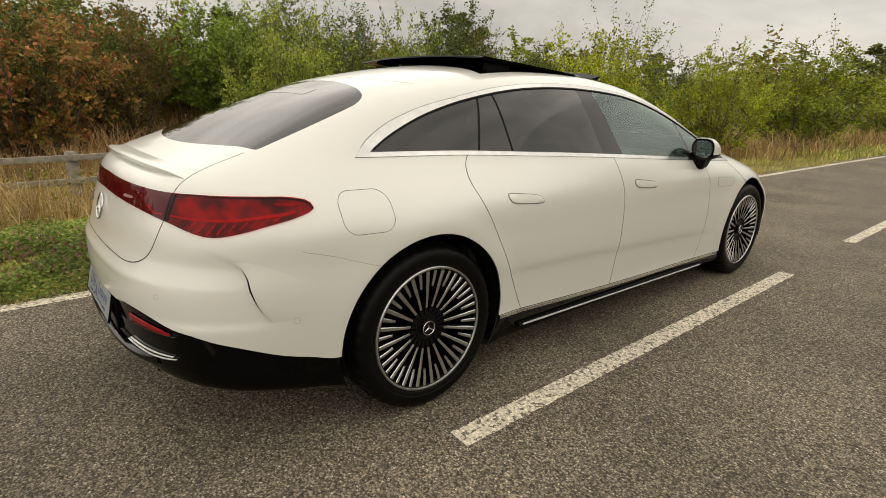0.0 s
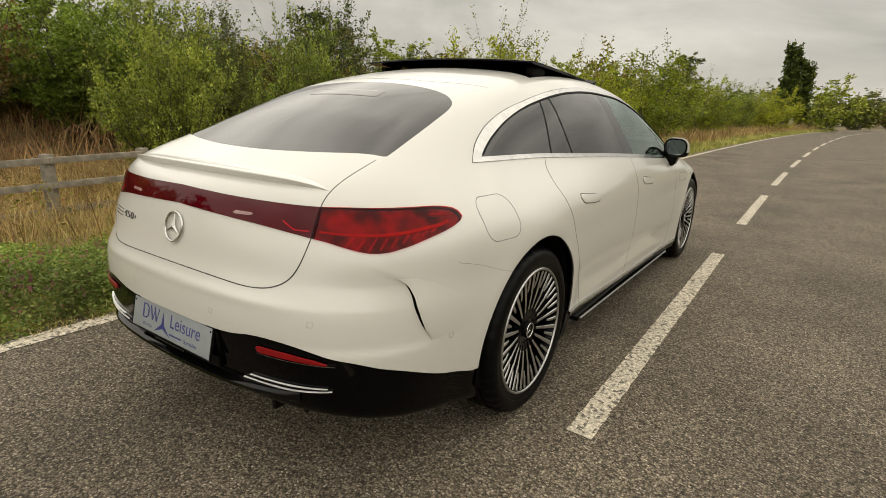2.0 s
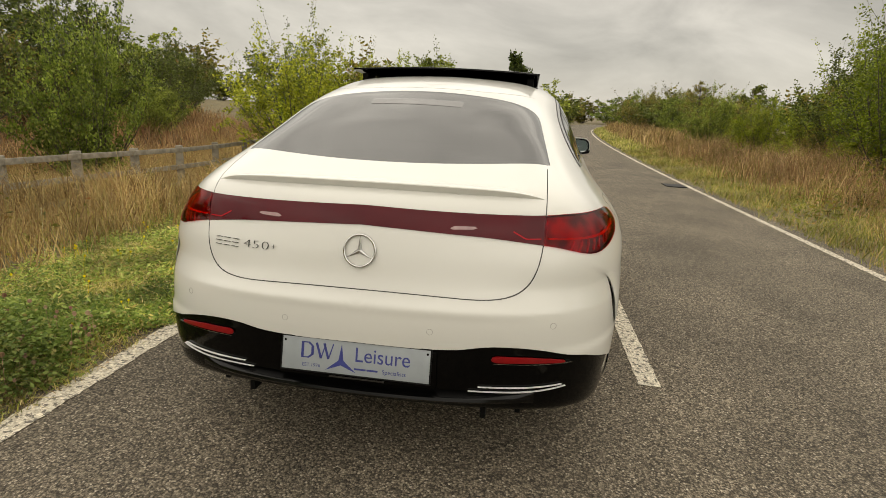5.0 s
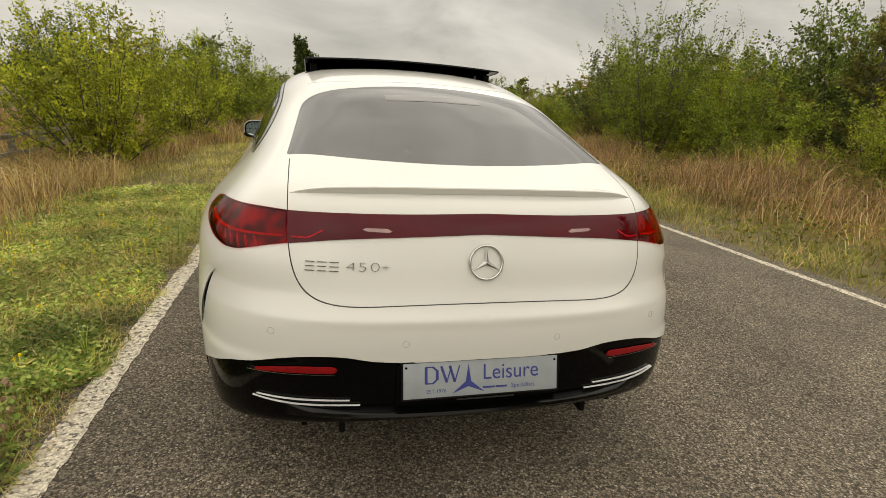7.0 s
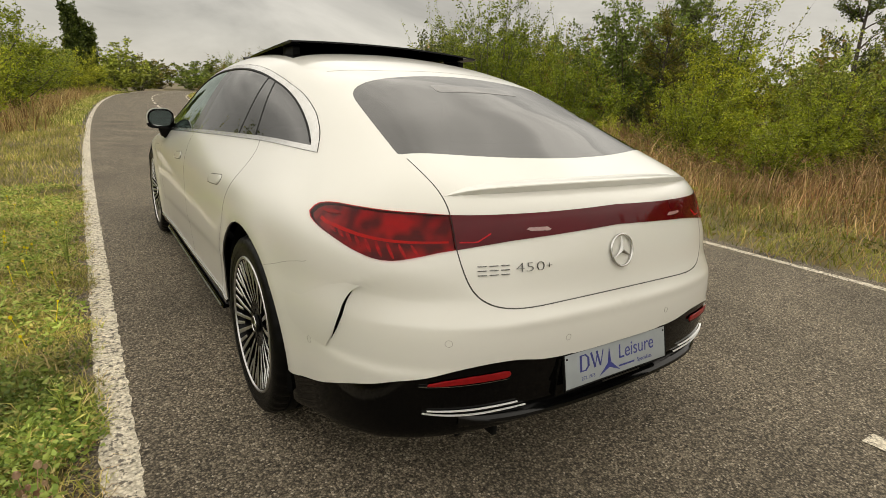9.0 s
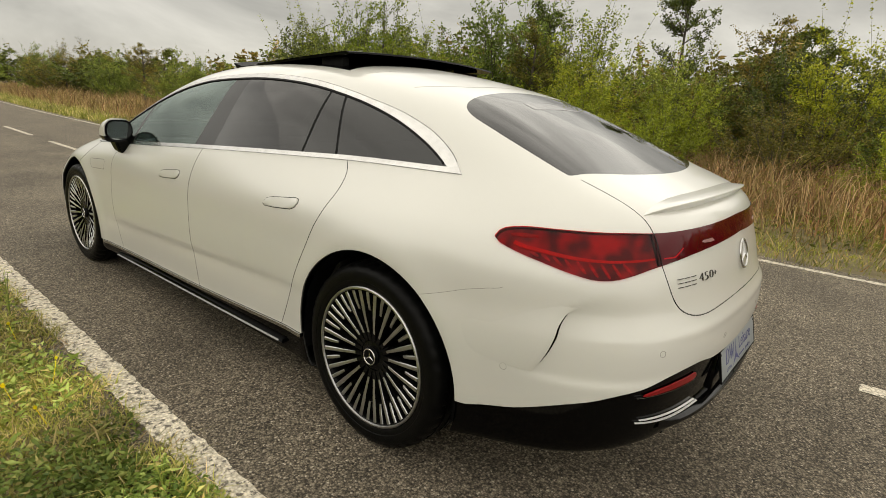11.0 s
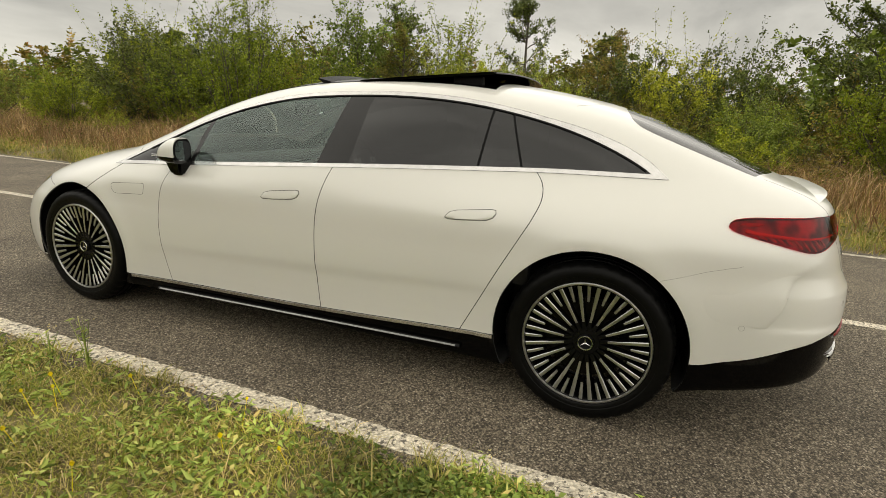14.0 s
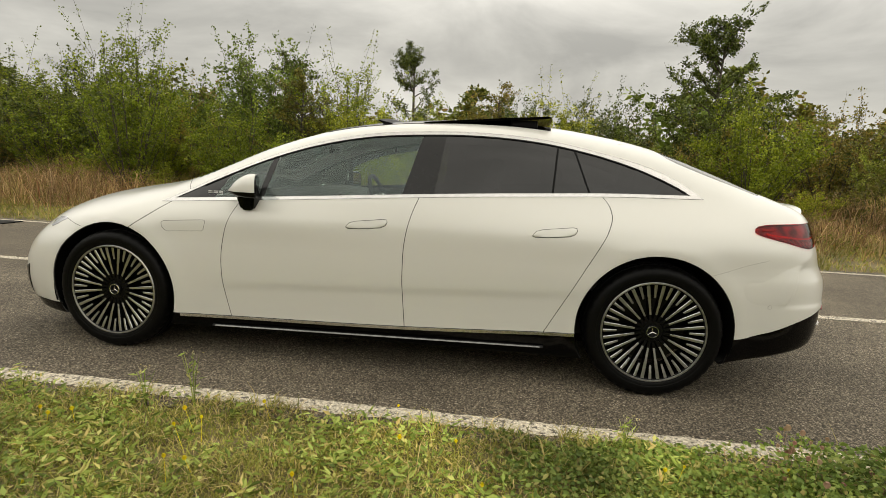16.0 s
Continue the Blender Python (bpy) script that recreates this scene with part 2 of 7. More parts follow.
# ---------------------------------------------------------------- ground and road
def speckled(name, stops, scale, rough, bump, patch=0.25, wear=None, wear_scale=60, hole=None, gap_dark=0.62):
    """Stone chips of several tones, pressed together; wear lets a second colour through in ragged spots."""
    m = bpy.data.materials.new(name)
    m.use_nodes = True
    n, l = m.node_tree.nodes, m.node_tree.links
    b = n["Principled BSDF"]
    b.inputs["Roughness"].default_value = rough
    b.inputs["Specular IOR Level"].default_value = 0.3
    tc, vo, rp = n.new("ShaderNodeTexCoord"), n.new("ShaderNodeTexVoronoi"), n.new("ShaderNodeValToRGB")
    vo.inputs["Scale"].default_value = scale
    # push the chips about, so that none is round
    jog, jmix = n.new("ShaderNodeTexNoise"), n.new("ShaderNodeMixRGB")
    jog.inputs["Scale"].default_value, jog.inputs["Detail"].default_value = scale * 1.6, 2.0
    jmix.blend_type, jmix.inputs[0].default_value = "LINEAR_LIGHT", 0.55 / scale
    l.new(tc.outputs["Object"], jog.inputs["Vector"])
    l.new(tc.outputs["Object"], jmix.inputs[1])
    l.new(jog.outputs["Color"], jmix.inputs[2])
    l.new(jmix.outputs["Color"], vo.inputs["Vector"])
    sep = n.new("ShaderNodeSeparateColor")
    l.new(vo.outputs["Color"], sep.inputs["Color"])
    l.new(sep.outputs["Red"], rp.inputs["Fac"])
    els = rp.color_ramp.elements
    els[0].position, els[0].color = stops[0][0], (*stops[0][1], 1)
    els[1].position, els[1].color = stops[-1][0], (*stops[-1][1], 1)
    for q, c in stops[1:-1]:
        e = els.new(q)
        e.color = (*c, 1)
    big = n.new("ShaderNodeTexNoise")
    big.inputs["Scale"].default_value, big.inputs["Detail"].default_value = 1.1, 6.0
    l.new(tc.outputs["Object"], big.inputs["Vector"])
    mr = n.new("ShaderNodeMapRange")
    mr.inputs["From Min"].default_value, mr.inputs["From Max"].default_value = 0.3, 0.7
    mr.inputs["To Min"].default_value, mr.inputs["To Max"].default_value = 1 - patch, 1 + patch
    l.new(big.outputs["Fac"], mr.inputs["Value"])
    # dark gaps between the chips
    gap = n.new("ShaderNodeMapRange")
    gap.inputs["From Min"].default_value, gap.inputs["From Max"].default_value = 0.25, 0.75
    gap.inputs["To Min"].default_value, gap.inputs["To Max"].default_value = 1.12, gap_dark
    l.new(vo.outputs["Distance"], gap.inputs["Value"])
    mul = n.new("ShaderNodeMath")
    mul.operation = "MULTIPLY"
    l.new(mr.outputs["Result"], mul.inputs[0])
    l.new(gap.outputs["Result"], mul.inputs[1])
    mx = n.new("ShaderNodeMixRGB")
    mx.blend_type, mx.inputs[0].default_value = "MULTIPLY", 1.0
    l.new(rp.outputs["Color"], mx.inputs[1])
    l.new(mul.outputs[0], mx.inputs[2])
    out = mx.outputs["Color"]
    if wear:
        wn_, th = n.new("ShaderNodeTexNoise"), n.new("ShaderNodeValToRGB")
        wn_.inputs["Scale"].default_value, wn_.inputs["Detail"].default_value, wn_.inputs["Roughness"].default_value = wear_scale, 5.0, 0.7
        l.new(tc.outputs["Object"], wn_.inputs["Vector"])
        th.color_ramp.elements[0].position, th.color_ramp.elements[1].position = hole[0], hole[1]
        l.new(wn_.outputs["Fac"], th.inputs["Fac"])
        m2 = n.new("ShaderNodeMixRGB")
        l.new(th.outputs["Color"], m2.inputs[0])
        m2.inputs[1].default_value = (*wear, 1)
        l.new(out, m2.inputs[2])
        out = m2.outputs["Color"]
    l.new(out, b.inputs["Base Color"])
    bp = n.new("ShaderNodeBump")
    bp.inputs["Strength"].default_value, bp.inputs["Distance"].default_value, bp.invert = bump, 0.004, True
    l.new(vo.outputs["Distance"], bp.inputs["Height"])
    l.new(bp.outputs["Normal"], b.inputs["Normal"])
    return m


M_ASPHALT = speckled("chipped_asphalt", [(0.0, (0.056, 0.046, 0.033)), (0.32, (0.132, 0.109, 0.078)), (0.68, (0.224, 0.187, 0.135)), (0.94, (0.302, 0.255, 0.187)), (0.985, (0.46, 0.40, 0.31))], 120, 0.85, 1.0, gap_dark=0.34)
M_PAINT = speckled("worn_road_paint", [(0.0, (0.50, 0.445, 0.345)), (0.5, (0.62, 0.555, 0.435)), (1.0, (0.72, 0.655, 0.525))], 70, 0.75, 0.5, 0.12, wear=(0.12, 0.105, 0.085), wear_scale=38, hole=(0.43, 0.46))
M_SOIL = material("verge_soil", (0.10, 0.078, 0.036), 0.95, 0, (0.17, 0.135, 0.062), 3, bump=0.8, bump_scale=30, detail=8)


def bend(y):
    """How far the road has swung to the right at y."""
    return 0.0012 * np.maximum(0.0, y - 4.0) ** 2 + 0.002 * np.maximum(0.0, y - 45.0) ** 2


def ragged(q, seed, amount):
    return amount * (math.sin(q * 37.1 + seed) * 0.4 + math.sin(q * 83.7 + seed * 2.1) * 0.35 + math.sin(q * 171.3 + seed * 0.7) * 0.3)


def ribbon(name, x0, x1, y0, y1, z, mat, step=0.5, rag=0.0, thick=0.0):
    n = max(2, int((y1 - y0) / step) + 1)
    vs, fs = [], []
    for i in range(n):
        y = y0 + (y1 - y0) * i / (n - 1)
        b = float(bend(y))
        yy = (y, y)
        if rag and i in (0, n - 1):
            yy = (y + random.uniform(-2, 2) * rag, y + random.uniform(-2, 2) * rag)
        vs += [(x0 + b + ragged(y, 1.3, rag), yy[0], z), (x1 + b + ragged(y, 4.2, rag), yy[1], z)]
        if i:
            fs.append((2 * i - 2, 2 * i - 1, 2 * i + 1, 2 * i))
    return mesh_object(name, vs, fs, mat)


LEFT_Z = Spline([-60, -25, -16, -12, -9, -7, -4, -2.2, -1.6, 0], [1.2, 1.2, 0.9, 0.1, -0.32, -0.36, -0.12, -0.01, -0.006, -0.006])
RIGHT_Z = Spline([0, 4.1, 5.5, 8, 12, 20, 60], [-0.006, -0.006, 0.04, 0.12, 0.2, 0.3, 0.3])


def land(x, y):
    """Height of the ground; the road's own swing is taken off first."""
    q = np.clip(x - bend(np.clip(y, -30, 75)), -60, 60)
    z = np.where(q < 1, LEFT_Z(np.minimum(q, 0)), RIGHT_Z(np.maximum(q, 0)))
    fade = np.clip((160 - np.abs(y)) / 80, 0, 1)
    return np.where(np.abs(z) > 0.0061, z * fade + 0.04 * np.sin(x * 0.9) * np.sin(y * 0.7) * (np.abs(z) > 0.05), z)


GX = [-600, -150, -60, -40] + [-30 + 1.0 * i for i in range(28)] + [-2.2, -1.6, 4.06, 4.8, 5.5, 6.5, 8, 10, 12, 16, 20, 30, 60, 150, 600]
GY = [-600, -150, -60] + [-30 + 2.0 * i for i in range(60)] + [100, 150, 250, 600]
gv, gf = [], []
for y in GY:
    for x in GX:
        b = float(bend(min(max(y, -30), 75))) if abs(x) < 100 else 0.0
        gv.append((x + b, y, float(land(x + b, y))))
w_ = len(GX)
for j in range(len(GY) - 1):
    for i in range(w_ - 1):
        gf.append((j * w_ + i, j * w_ + i + 1, (j + 1) * w_ + i + 1, (j + 1) * w_ + i))
ground = mesh_object("ground", gv, gf, M_SOIL)
tagged(ground, "dry grassy earth beside the road, reaching the horizon", "ground", kind="structure")
road = tagged(ribbon("road", -1.60, 4.02, -60, 110, 0.001, M_ASPHALT), "worn grey-brown asphalt country road", "road", kind="structure")
for x0, x1 in ((-1.498, -1.375), (3.755, 3.845)):
    tagged(ribbon("edge_line", x0, x1, -60, 110, 0.005, M_PAINT, 0.04, 0.009), "worn white painted line along the road edge", "road marking", "edge lines", "structure")
for k in range(-4, 20):
    if k == 0:
        y0, y1 = -0.06, 3.59
    elif k > 0:
        y0 = 5.32 + 4.68 * (k - 1)
        y1 = y0 + 3.04
    else:
        y1 = -1.48 + 4.6 * (k + 1)
        y0 = y1 - 3.04
    tagged(ribbon("centre_dash", 1.174, 1.284, y0, y1, 0.005, M_PAINT, 0.05, 0.004), "worn cream painted dash on the road centre", "road marking", "centre dashes", "structure")
grate = tagged(mesh_object("drain_grate", [(3.36, 8.6, 0.004), (3.74, 8.6, 0.004), (3.74, 9.1, 0.004), (3.36, 9.1, 0.004), (3.36, 8.6, 0.016), (3.74, 8.6, 0.016), (3.74, 9.1, 0.016), (3.36, 9.1, 0.016)],
               [(4, 5, 6, 7), (0, 1, 5, 4), (1, 2, 6, 5), (2, 3, 7, 6), (3, 0, 4, 7)], M_TRIM, smooth=False), "dark iron drain grate at the road edge", "drain", kind="structure")

# ---------------------------------------------------------------- the car's form
# rear axle at y = 0, front axle at y = 3.21, nose towards +y, ground at z = 0
ST = [-0.9, -0.5, -0.2, 0.3, 1.3, 2.2, 2.8, 3.3, 3.7, 4.0]
LEVEL_Z = [0.18, 0.40, 0.70, 0.88]
LEVEL_X = [Spline(ST, v) for v in (
    [0.86, 0.885, 0.915, 0.93, 0.93, 0.93, 0.935, 0.92, 0.90, 0.86],
    [0.880, 0.912, 0.940, 0.945, 0.948, 0.950, 0.953, 0.946, 0.93, 0.90],
    [0.864, 0.920, 0.952, 0.958, 0.960, 0.960, 0.956, 0.950, 0.92, 0.87],
    [0.838, 0.896, 0.932, 0.943, 0.950, 0.948, 0.925, 0.895, 0.84, 0.77])]
BELT_X = Spline(ST, [0.63, 0.688, 0.735, 0.788, 0.888, 0.892, 0.868, 0.82, 0.72, 0.62])
BELT_Z = Spline([-0.9, -0.2, 0.33, 1.32, 2.15, 2.75, 3.3, 4.0], [1.09, 1.110, 1.094, 1.044, 0.987, 0.958, 0.945, 0.935])
LEAN = Spline([-0.9, -0.55, -0.1, 0.4, 1.3, 2.2, 2.8, 3.4], [1.5, 1.12, 0.67, 0.48, 0.56, 0.62, 0.8, 1.2])
TOP_Z = Spline([-0.974, -0.904, -0.758, -0.626, -0.34, 0.0, 0.3, 0.64, 1.02, 1.3, 1.56, 1.93, 2.31, 2.7, 2.95, 3.2, 3.54, 3.85, 4.05],
               [1.020, 1.044, 1.099, 1.150, 1.268, 1.388, 1.452, 1.497, 1.514, 1.512, 1.496, 1.442, 1.334, 1.172, 1.078, 1.024, 0.962, 0.895, 0.82])
CROWN = Spline([-1.0, -0.5, 0.0, 1.0, 2.3, 3.0, 4.0], [0.05, 0.11, 0.13, 0.12, 0.13, 0.13, 0.2])
TOP_ROUND = Spline([-1.0, -0.8, -0.5, 0.0, 1.0, 2.5, 3.2, 4.0], [0.06, 0.09, 0.17, 0.27, 0.26, 0.22, 0.25, 0.25])
REAR_Y = Spline([0.15, 0.30, 0.35, 0.45, 0.53, 0.60, 0.65, 0.70, 0.76, 0.85, 0.93, 1.0, 1.05],
                [-0.962, -1.027, -1.043, -1.055, -1.060, -1.063, -1.060, -1.048, -1.030, -1.011, -0.989, -0.965, -0.945])
FRONT_Y = Spline([0.15, 0.3, 0.5, 0.65, 0.8, 0.95], [4.11, 4.17, 4.165, 4.09, 3.95, 3.80])


SLOT_X = Spline([0.50, 0.575, 0.62, 0.67, 0.73, 0.76, 0.78, 0.80], [0.892, 0.886, 0.878, 0.868, 0.848, 0.832, 0.812, 0.782])


def side_x(y, z):
    xs, zs = [f(y) for f in LEVEL_X] + [BELT_X(y)], LEVEL_Z + [BELT_Z(y)]
    zs = [np.broadcast_to(v, np.shape(y)) for v in zs]
    d = [(xs[i + 1] - xs[i]) / (zs[i + 1] - zs[i]) for i in range(4)]
    lean = LEAN(y)
    s = [d[0]] + [(d[i - 1] * (zs[i + 1] - zs[i]) + d[i] * (zs[i] - zs[i - 1])) / (zs[i + 1] - zs[i - 1]) for i in range(1, 4)] + [-lean]
    out = xs[0] + s[0] * (z - zs[0])
    for i in range(4):
        h = zs[i + 1] - zs[i]
        t = np.clip((z - zs[i]) / h, 0, 1)
        v = ((2 * t ** 3 - 3 * t ** 2 + 1) * xs[i] + (t ** 3 - 2 * t ** 2 + t) * h * s[i]
             + (3 * t ** 2 - 2 * t ** 3) * xs[i + 1] + (t ** 3 - t ** 2) * h * s[i + 1])
        out = np.where(z >= zs[i], v, out)
    return np.where(z > zs[4], xs[4] - lean * (z - zs[4]), out)


def body_f(p):
    x, y, z = np.abs(p[..., 0]), p[..., 1], p[..., 2]
    # gentle flare over both wheels, a hollow ahead of the bumper's vertical slot
    r0, r1 = np.hypot(y, z - 0.37), np.hypot(y - 3.21, z - 0.37)
    flare = 0.010 * np.exp(-((r0 - 0.44) / 0.07) ** 2) + 0.010 * np.exp(-((r1 - 0.44) / 0.07) ** 2)
    crease = -0.008 / (1 + np.exp((z - (0.50 - 0.045 * (y - 1.4))) / 0.012)) * np.exp(-((y - 1.45) / 1.1) ** 8)
    side = x - side_x(y, z) - (flare + crease) * (z < 1.0)
    rear = REAR_Y(z) + (0.12 + 0.10 * np.clip((z - 0.68) / 0.22, 0, 1)) * x * x - y - 0.006 * np.exp(-((z - 0.680) / 0.021) ** 2) * np.exp(-(x / 0.60) ** 6)
    front = y - FRONT_Y(z) + 0.16 * x * x
    top = z - TOP_Z(y) + CROWN(y) * x * x
    xs = SLOT_X(z)
    step = 1 / (1 + np.exp(-(xs - x) / 0.006))
    win = 1 / (1 + np.exp(-(z - 0.548) / 0.006)) / (1 + np.exp((z - 0.770) / 0.016))
    rear = rear + 0.031 * step * np.exp(-np.clip(xs - x, 0, 1) / 0.15) * win * (y < -0.4)
    f = smax(smax(side, rear, np.clip(0.60 - 0.6 * (z - 0.75), 0.45, 0.60)), front, 0.75)
    f = smax(f, top, TOP_ROUND(y))
    floor = 0.165 + 0.042 * np.clip((-0.30 - y) / 0.12, 0, 1) + 0.18 * np.clip(-0.42 - y, 0, 0.6)
    return smax(f, floor - z, 0.06)


def body_normal(p):
    e = 0.004
    g = np.stack([body_f(p + np.eye(3)[i] * e) - body_f(p - np.eye(3)[i] * e) for i in range(3)], -1)
    return g / np.maximum(np.linalg.norm(g, axis=-1, keepdims=True), 1e-9)


def body_cast(origin, way, far=3.0):
    lo, hi = np.zeros(len(origin)), np.full(len(origin), far)
    for _ in range(30):
        mid = (lo + hi) / 2
        inside = body_f(origin + way * mid[:, None]) < 0
        lo, hi = np.where(inside, mid, lo), np.where(inside, hi, mid)
    return origin + way * hi[:, None]


def body_grid():
    """One half of the shell (x >= 0): straight rays from a spine, fanned out at both ends."""
    th = np.radians(np.concatenate([np.linspace(90, 14, 54)[:-1], np.linspace(14, -20, 46)[:-1], np.linspace(-20, -90, 50)]))
    spine, ways = [], []
    fan = np.radians(np.linspace(89.95, 0, 54)[:-1])
    for a in fan:
        spine.append(-0.40)
        ways.append((a, -1))
    for y in np.linspace(-0.40, 3.35, 176):
        spine.append(y)
        ways.append((0.0, 0))
    for a in fan[::-1]:
        spine.append(3.35)
        ways.append((a, 1))
    o, w = [], []
    for y, (a, e) in zip(spine, ways):
        for t in th:
            o.append((0, y, 0.72))
            w.append((math.cos(t) * math.cos(a), e * math.sin(a), math.sin(t) * math.cos(a)))
    p = body_cast(np.array(o), np.array(w))
    p[np.abs(p[:, 0]) < 1e-4, 0] = 0.0
    rows, cols = len(spine), len(th)
    faces = [(r * cols + c, r * cols + c + 1, (r + 1) * cols + c + 1, (r + 1) * cols + c) for r in range(rows - 1) for c in range(cols - 1)]
    return p, faces


def cut(pts, faces, fn, mask):
    """Splits the faces along the line fn = 0, where mask holds."""
    p = np.array(pts)
    v, ok = fn(p), mask(p)
    edges = {}
    for f in faces:
        for a, b in zip(f, f[1:] + f[:1]):
            if ok[a] and ok[b] and (v[a] > 0) != (v[b] > 0):
                edges[(a, b) if a < b else (b, a)] = 0
    if not edges:
        return pts, faces
    keys = np.array(list(edges))
    a, b = p[keys[:, 0]], p[keys[:, 1]]
    va = v[keys[:, 0]]
    lo, hi = np.zeros(len(keys)), np.ones(len(keys))
    for _ in range(14):
        mid = (lo + hi) / 2
        same = (fn(a + (b - a) * mid[:, None]) > 0) == (va > 0)
        lo, hi = np.where(same, mid, lo), np.where(same, hi, mid)
    fresh = a + (b - a) * ((lo + hi) / 2)[:, None]
    n = len(p)
    index = {tuple(k): n + i for i, k in enumerate(keys.tolist())}
    out = []
    for f in faces:
        ring, marks = [], []
        for s, t in zip(f, f[1:] + f[:1]):
            ring.append(s)
            q = index.get((s, t) if s < t else (t, s))
            if q is not None:
                marks.append(len(ring))
                ring.append(q)
        if len(marks) == 2:
            i, j = marks
            out.append(tuple(ring[i:j + 1]))
            out.append(tuple(ring[j:] + ring[:i + 1]))
        else:
            out.append(tuple(ring))
    return np.vstack([p, fresh]), [f for f in out if len(f) > 2]


# lines on the shell, in the car's own metres
LOW_BACK = Spline([0, 0.285, 0.34, 0.43, 0.54, 0.61, 0.69, 0.80, 0.876, 0.907, 0.924, 0.95], [0.549, 0.550, 0.554, 0.568, 0.567, 0.557, 0.537, 0.503, 0.443, 0.388, 0.362, 0.358])
LOW_SIDE = Spline([-0.45, 0.43, 1.38, 2.77, 3.6, 4.1], [0.368, 0.330, 0.287, 0.262, 0.255, 0.26])
STRIP_Z = Spline([-0.3, -0.2, 0.353, 0.509, 0.98, 1.46, 1.963, 2.495, 2.82, 3.0], [1.090, 1.089, 1.079, 1.072, 1.050, 1.022, 0.988, 0.954, 0.933, 0.921])
GLASS_Z = Spline([-0.26, -0.163, -0.1, 0.03, 0.32, 0.47, 0.64, 1.0, 1.34, 1.69, 2.0, 2.28, 2.6, 2.76, 2.9],
                 [1.036, 1.112, 1.148, 1.208, 1.302, 1.335, 1.364, 1.392, 1.388, 1.360, 1.297, 1.207, 1.065, 0.985, 0.915])
# tail lamp edges over the angle round the corner, in degrees
LAMP_TOP = Spline([2.8, 3.6, 4.3, 5.6, 9, 14, 22, 40, 50, 60, 80, 103, 125], [0.91, 0.938, 0.953, 0.961, 0.969, 0.975, 0.978, 0.982, 0.984, 0.983, 0.985, 0.988, 0.994])
LAMP_LOW = Spline([2.8, 3.6, 4.3, 5.6, 8, 13, 22, 31, 39, 43.5, 49, 58, 64, 79, 101, 125], [0.97, 0.939, 0.929, 0.924, 0.917, 0.905, 0.887, 0.867, 0.854, 0.855, 0.865, 0.884, 0.892, 0.909, 0.922, 0.934])
SEAM_A = Spline([0.26, 0.5, 0.715, 0.85, 0.965], [2.437, 2.482, 2.475, 2.44, 2.385])
SEAM_B = Spline([0.26, 0.6, 0.78, 0.95, 1.05], [1.376, 1.395, 1.388, 1.352, 1.315])
SEAM_C = Spline([0.30, 0.53, 0.70, 0.81, 0.9, 0.984, 1.04, 1.10], [0.597, 0.475, 0.385, 0.325, 0.28, 0.259, 0.275, 0.325])


def X(p): return p[..., 0]
def Y(p): return p[..., 1]
def Z(p): return p[..., 2]


def low_line(p): return Z(p) - np.where(Y(p) < -0.3, LOW_BACK(X(p)), LOW_SIDE(Y(p)))
def arch_rear(p): return np.hypot(Y(p), Z(p) - 0.372) - 0.420
def arch_front(p): return np.hypot(Y(p) - 3.21, Z(p) - 0.372) - 0.418
def strip_low(p): return Z(p) - STRIP_Z(Y(p))
def strip_high(p): return Z(p) - STRIP_Z(Y(p)) - 0.018
def dlo_top(p): return Z(p) - GLASS_Z(Y(p))
def dlo_out(p): return Z(p) - GLASS_Z(Y(p)) - 0.019 - 0.021 * np.clip((0.32 - Y(p)) / 0.36, 0, 1)
def around(p): return np.degrees(np.arctan2(-(Y(p) + 0.45), X(p) - 0.35))
def lamp_top(p): return Z(p) - LAMP_TOP(np.clip(around(p), 2.8, 125))
def lamp_low(p): return Z(p) - LAMP_LOW(np.clip(around(p), 2.8, 125))
def rear_glass(p):
    x, y = X(p), Y(p)
    edge = smax(x - 0.605 - 0.10 * (-0.60 - y), y - 0.004 + 0.22 * x * x, 0.13)
    return smax(edge, -0.718 + 0.38 * x * x - y, 0.02)
def gate(p):
    x, y, z = X(p), Y(p), Z(p)
    return smax(x - 0.591 + 0.03 * np.clip(0.9 - z, 0, 1), 0.728 - 0.06 * x * x - z, 0.28)
def line(y0, z0, y1, z1):
    return lambda p: (Y(p) - y0) * (z1 - z0) - (Z(p) - z0) * (y1 - y0)
def hood_line(p): return (Z(p) - 0.759) * 0.82 - (3.091 - Y(p)) * 0.572
def cowl_line(p): return Y(p) - 2.985 + 0.34 * X(p) * X(p)


GAP = 0.0021
PIL = {"b0": line(1.343, 1.388, 1.422, 1.042), "b1": line(1.206, 1.391, 1.242, 1.05), "q0": line(0.566, 1.349, 0.589, 1.08),
       "q1": line(0.555, 1.349, 0.578, 1.08), "q2": line(0.472, 1.333, 0.385, 1.094), "q3": line(0.462, 1.333, 0.374, 1.094),
       "a0": line(2.50, 1.115, 2.565, 0.96), "a1": line(2.255, 1.216, 2.285, 0.985), "a2": line(2.218, 1.216, 2.25, 0.985)}


def in_door(p): return (X(p) > 0.6) & (Y(p) > 0.1) & (Y(p) < 2.7) & (Z(p) < 1.13)
def in_dlo(p): return (X(p) > 0.5) & (Y(p) > -0.5) & (Y(p) < 3.05) & (Z(p) > 0.88)
def in_rear_top(p): return (Z(p) > 1.0) & (Y(p) < 0.3)


def shift(fn, d): return lambda p: fn(p) - d


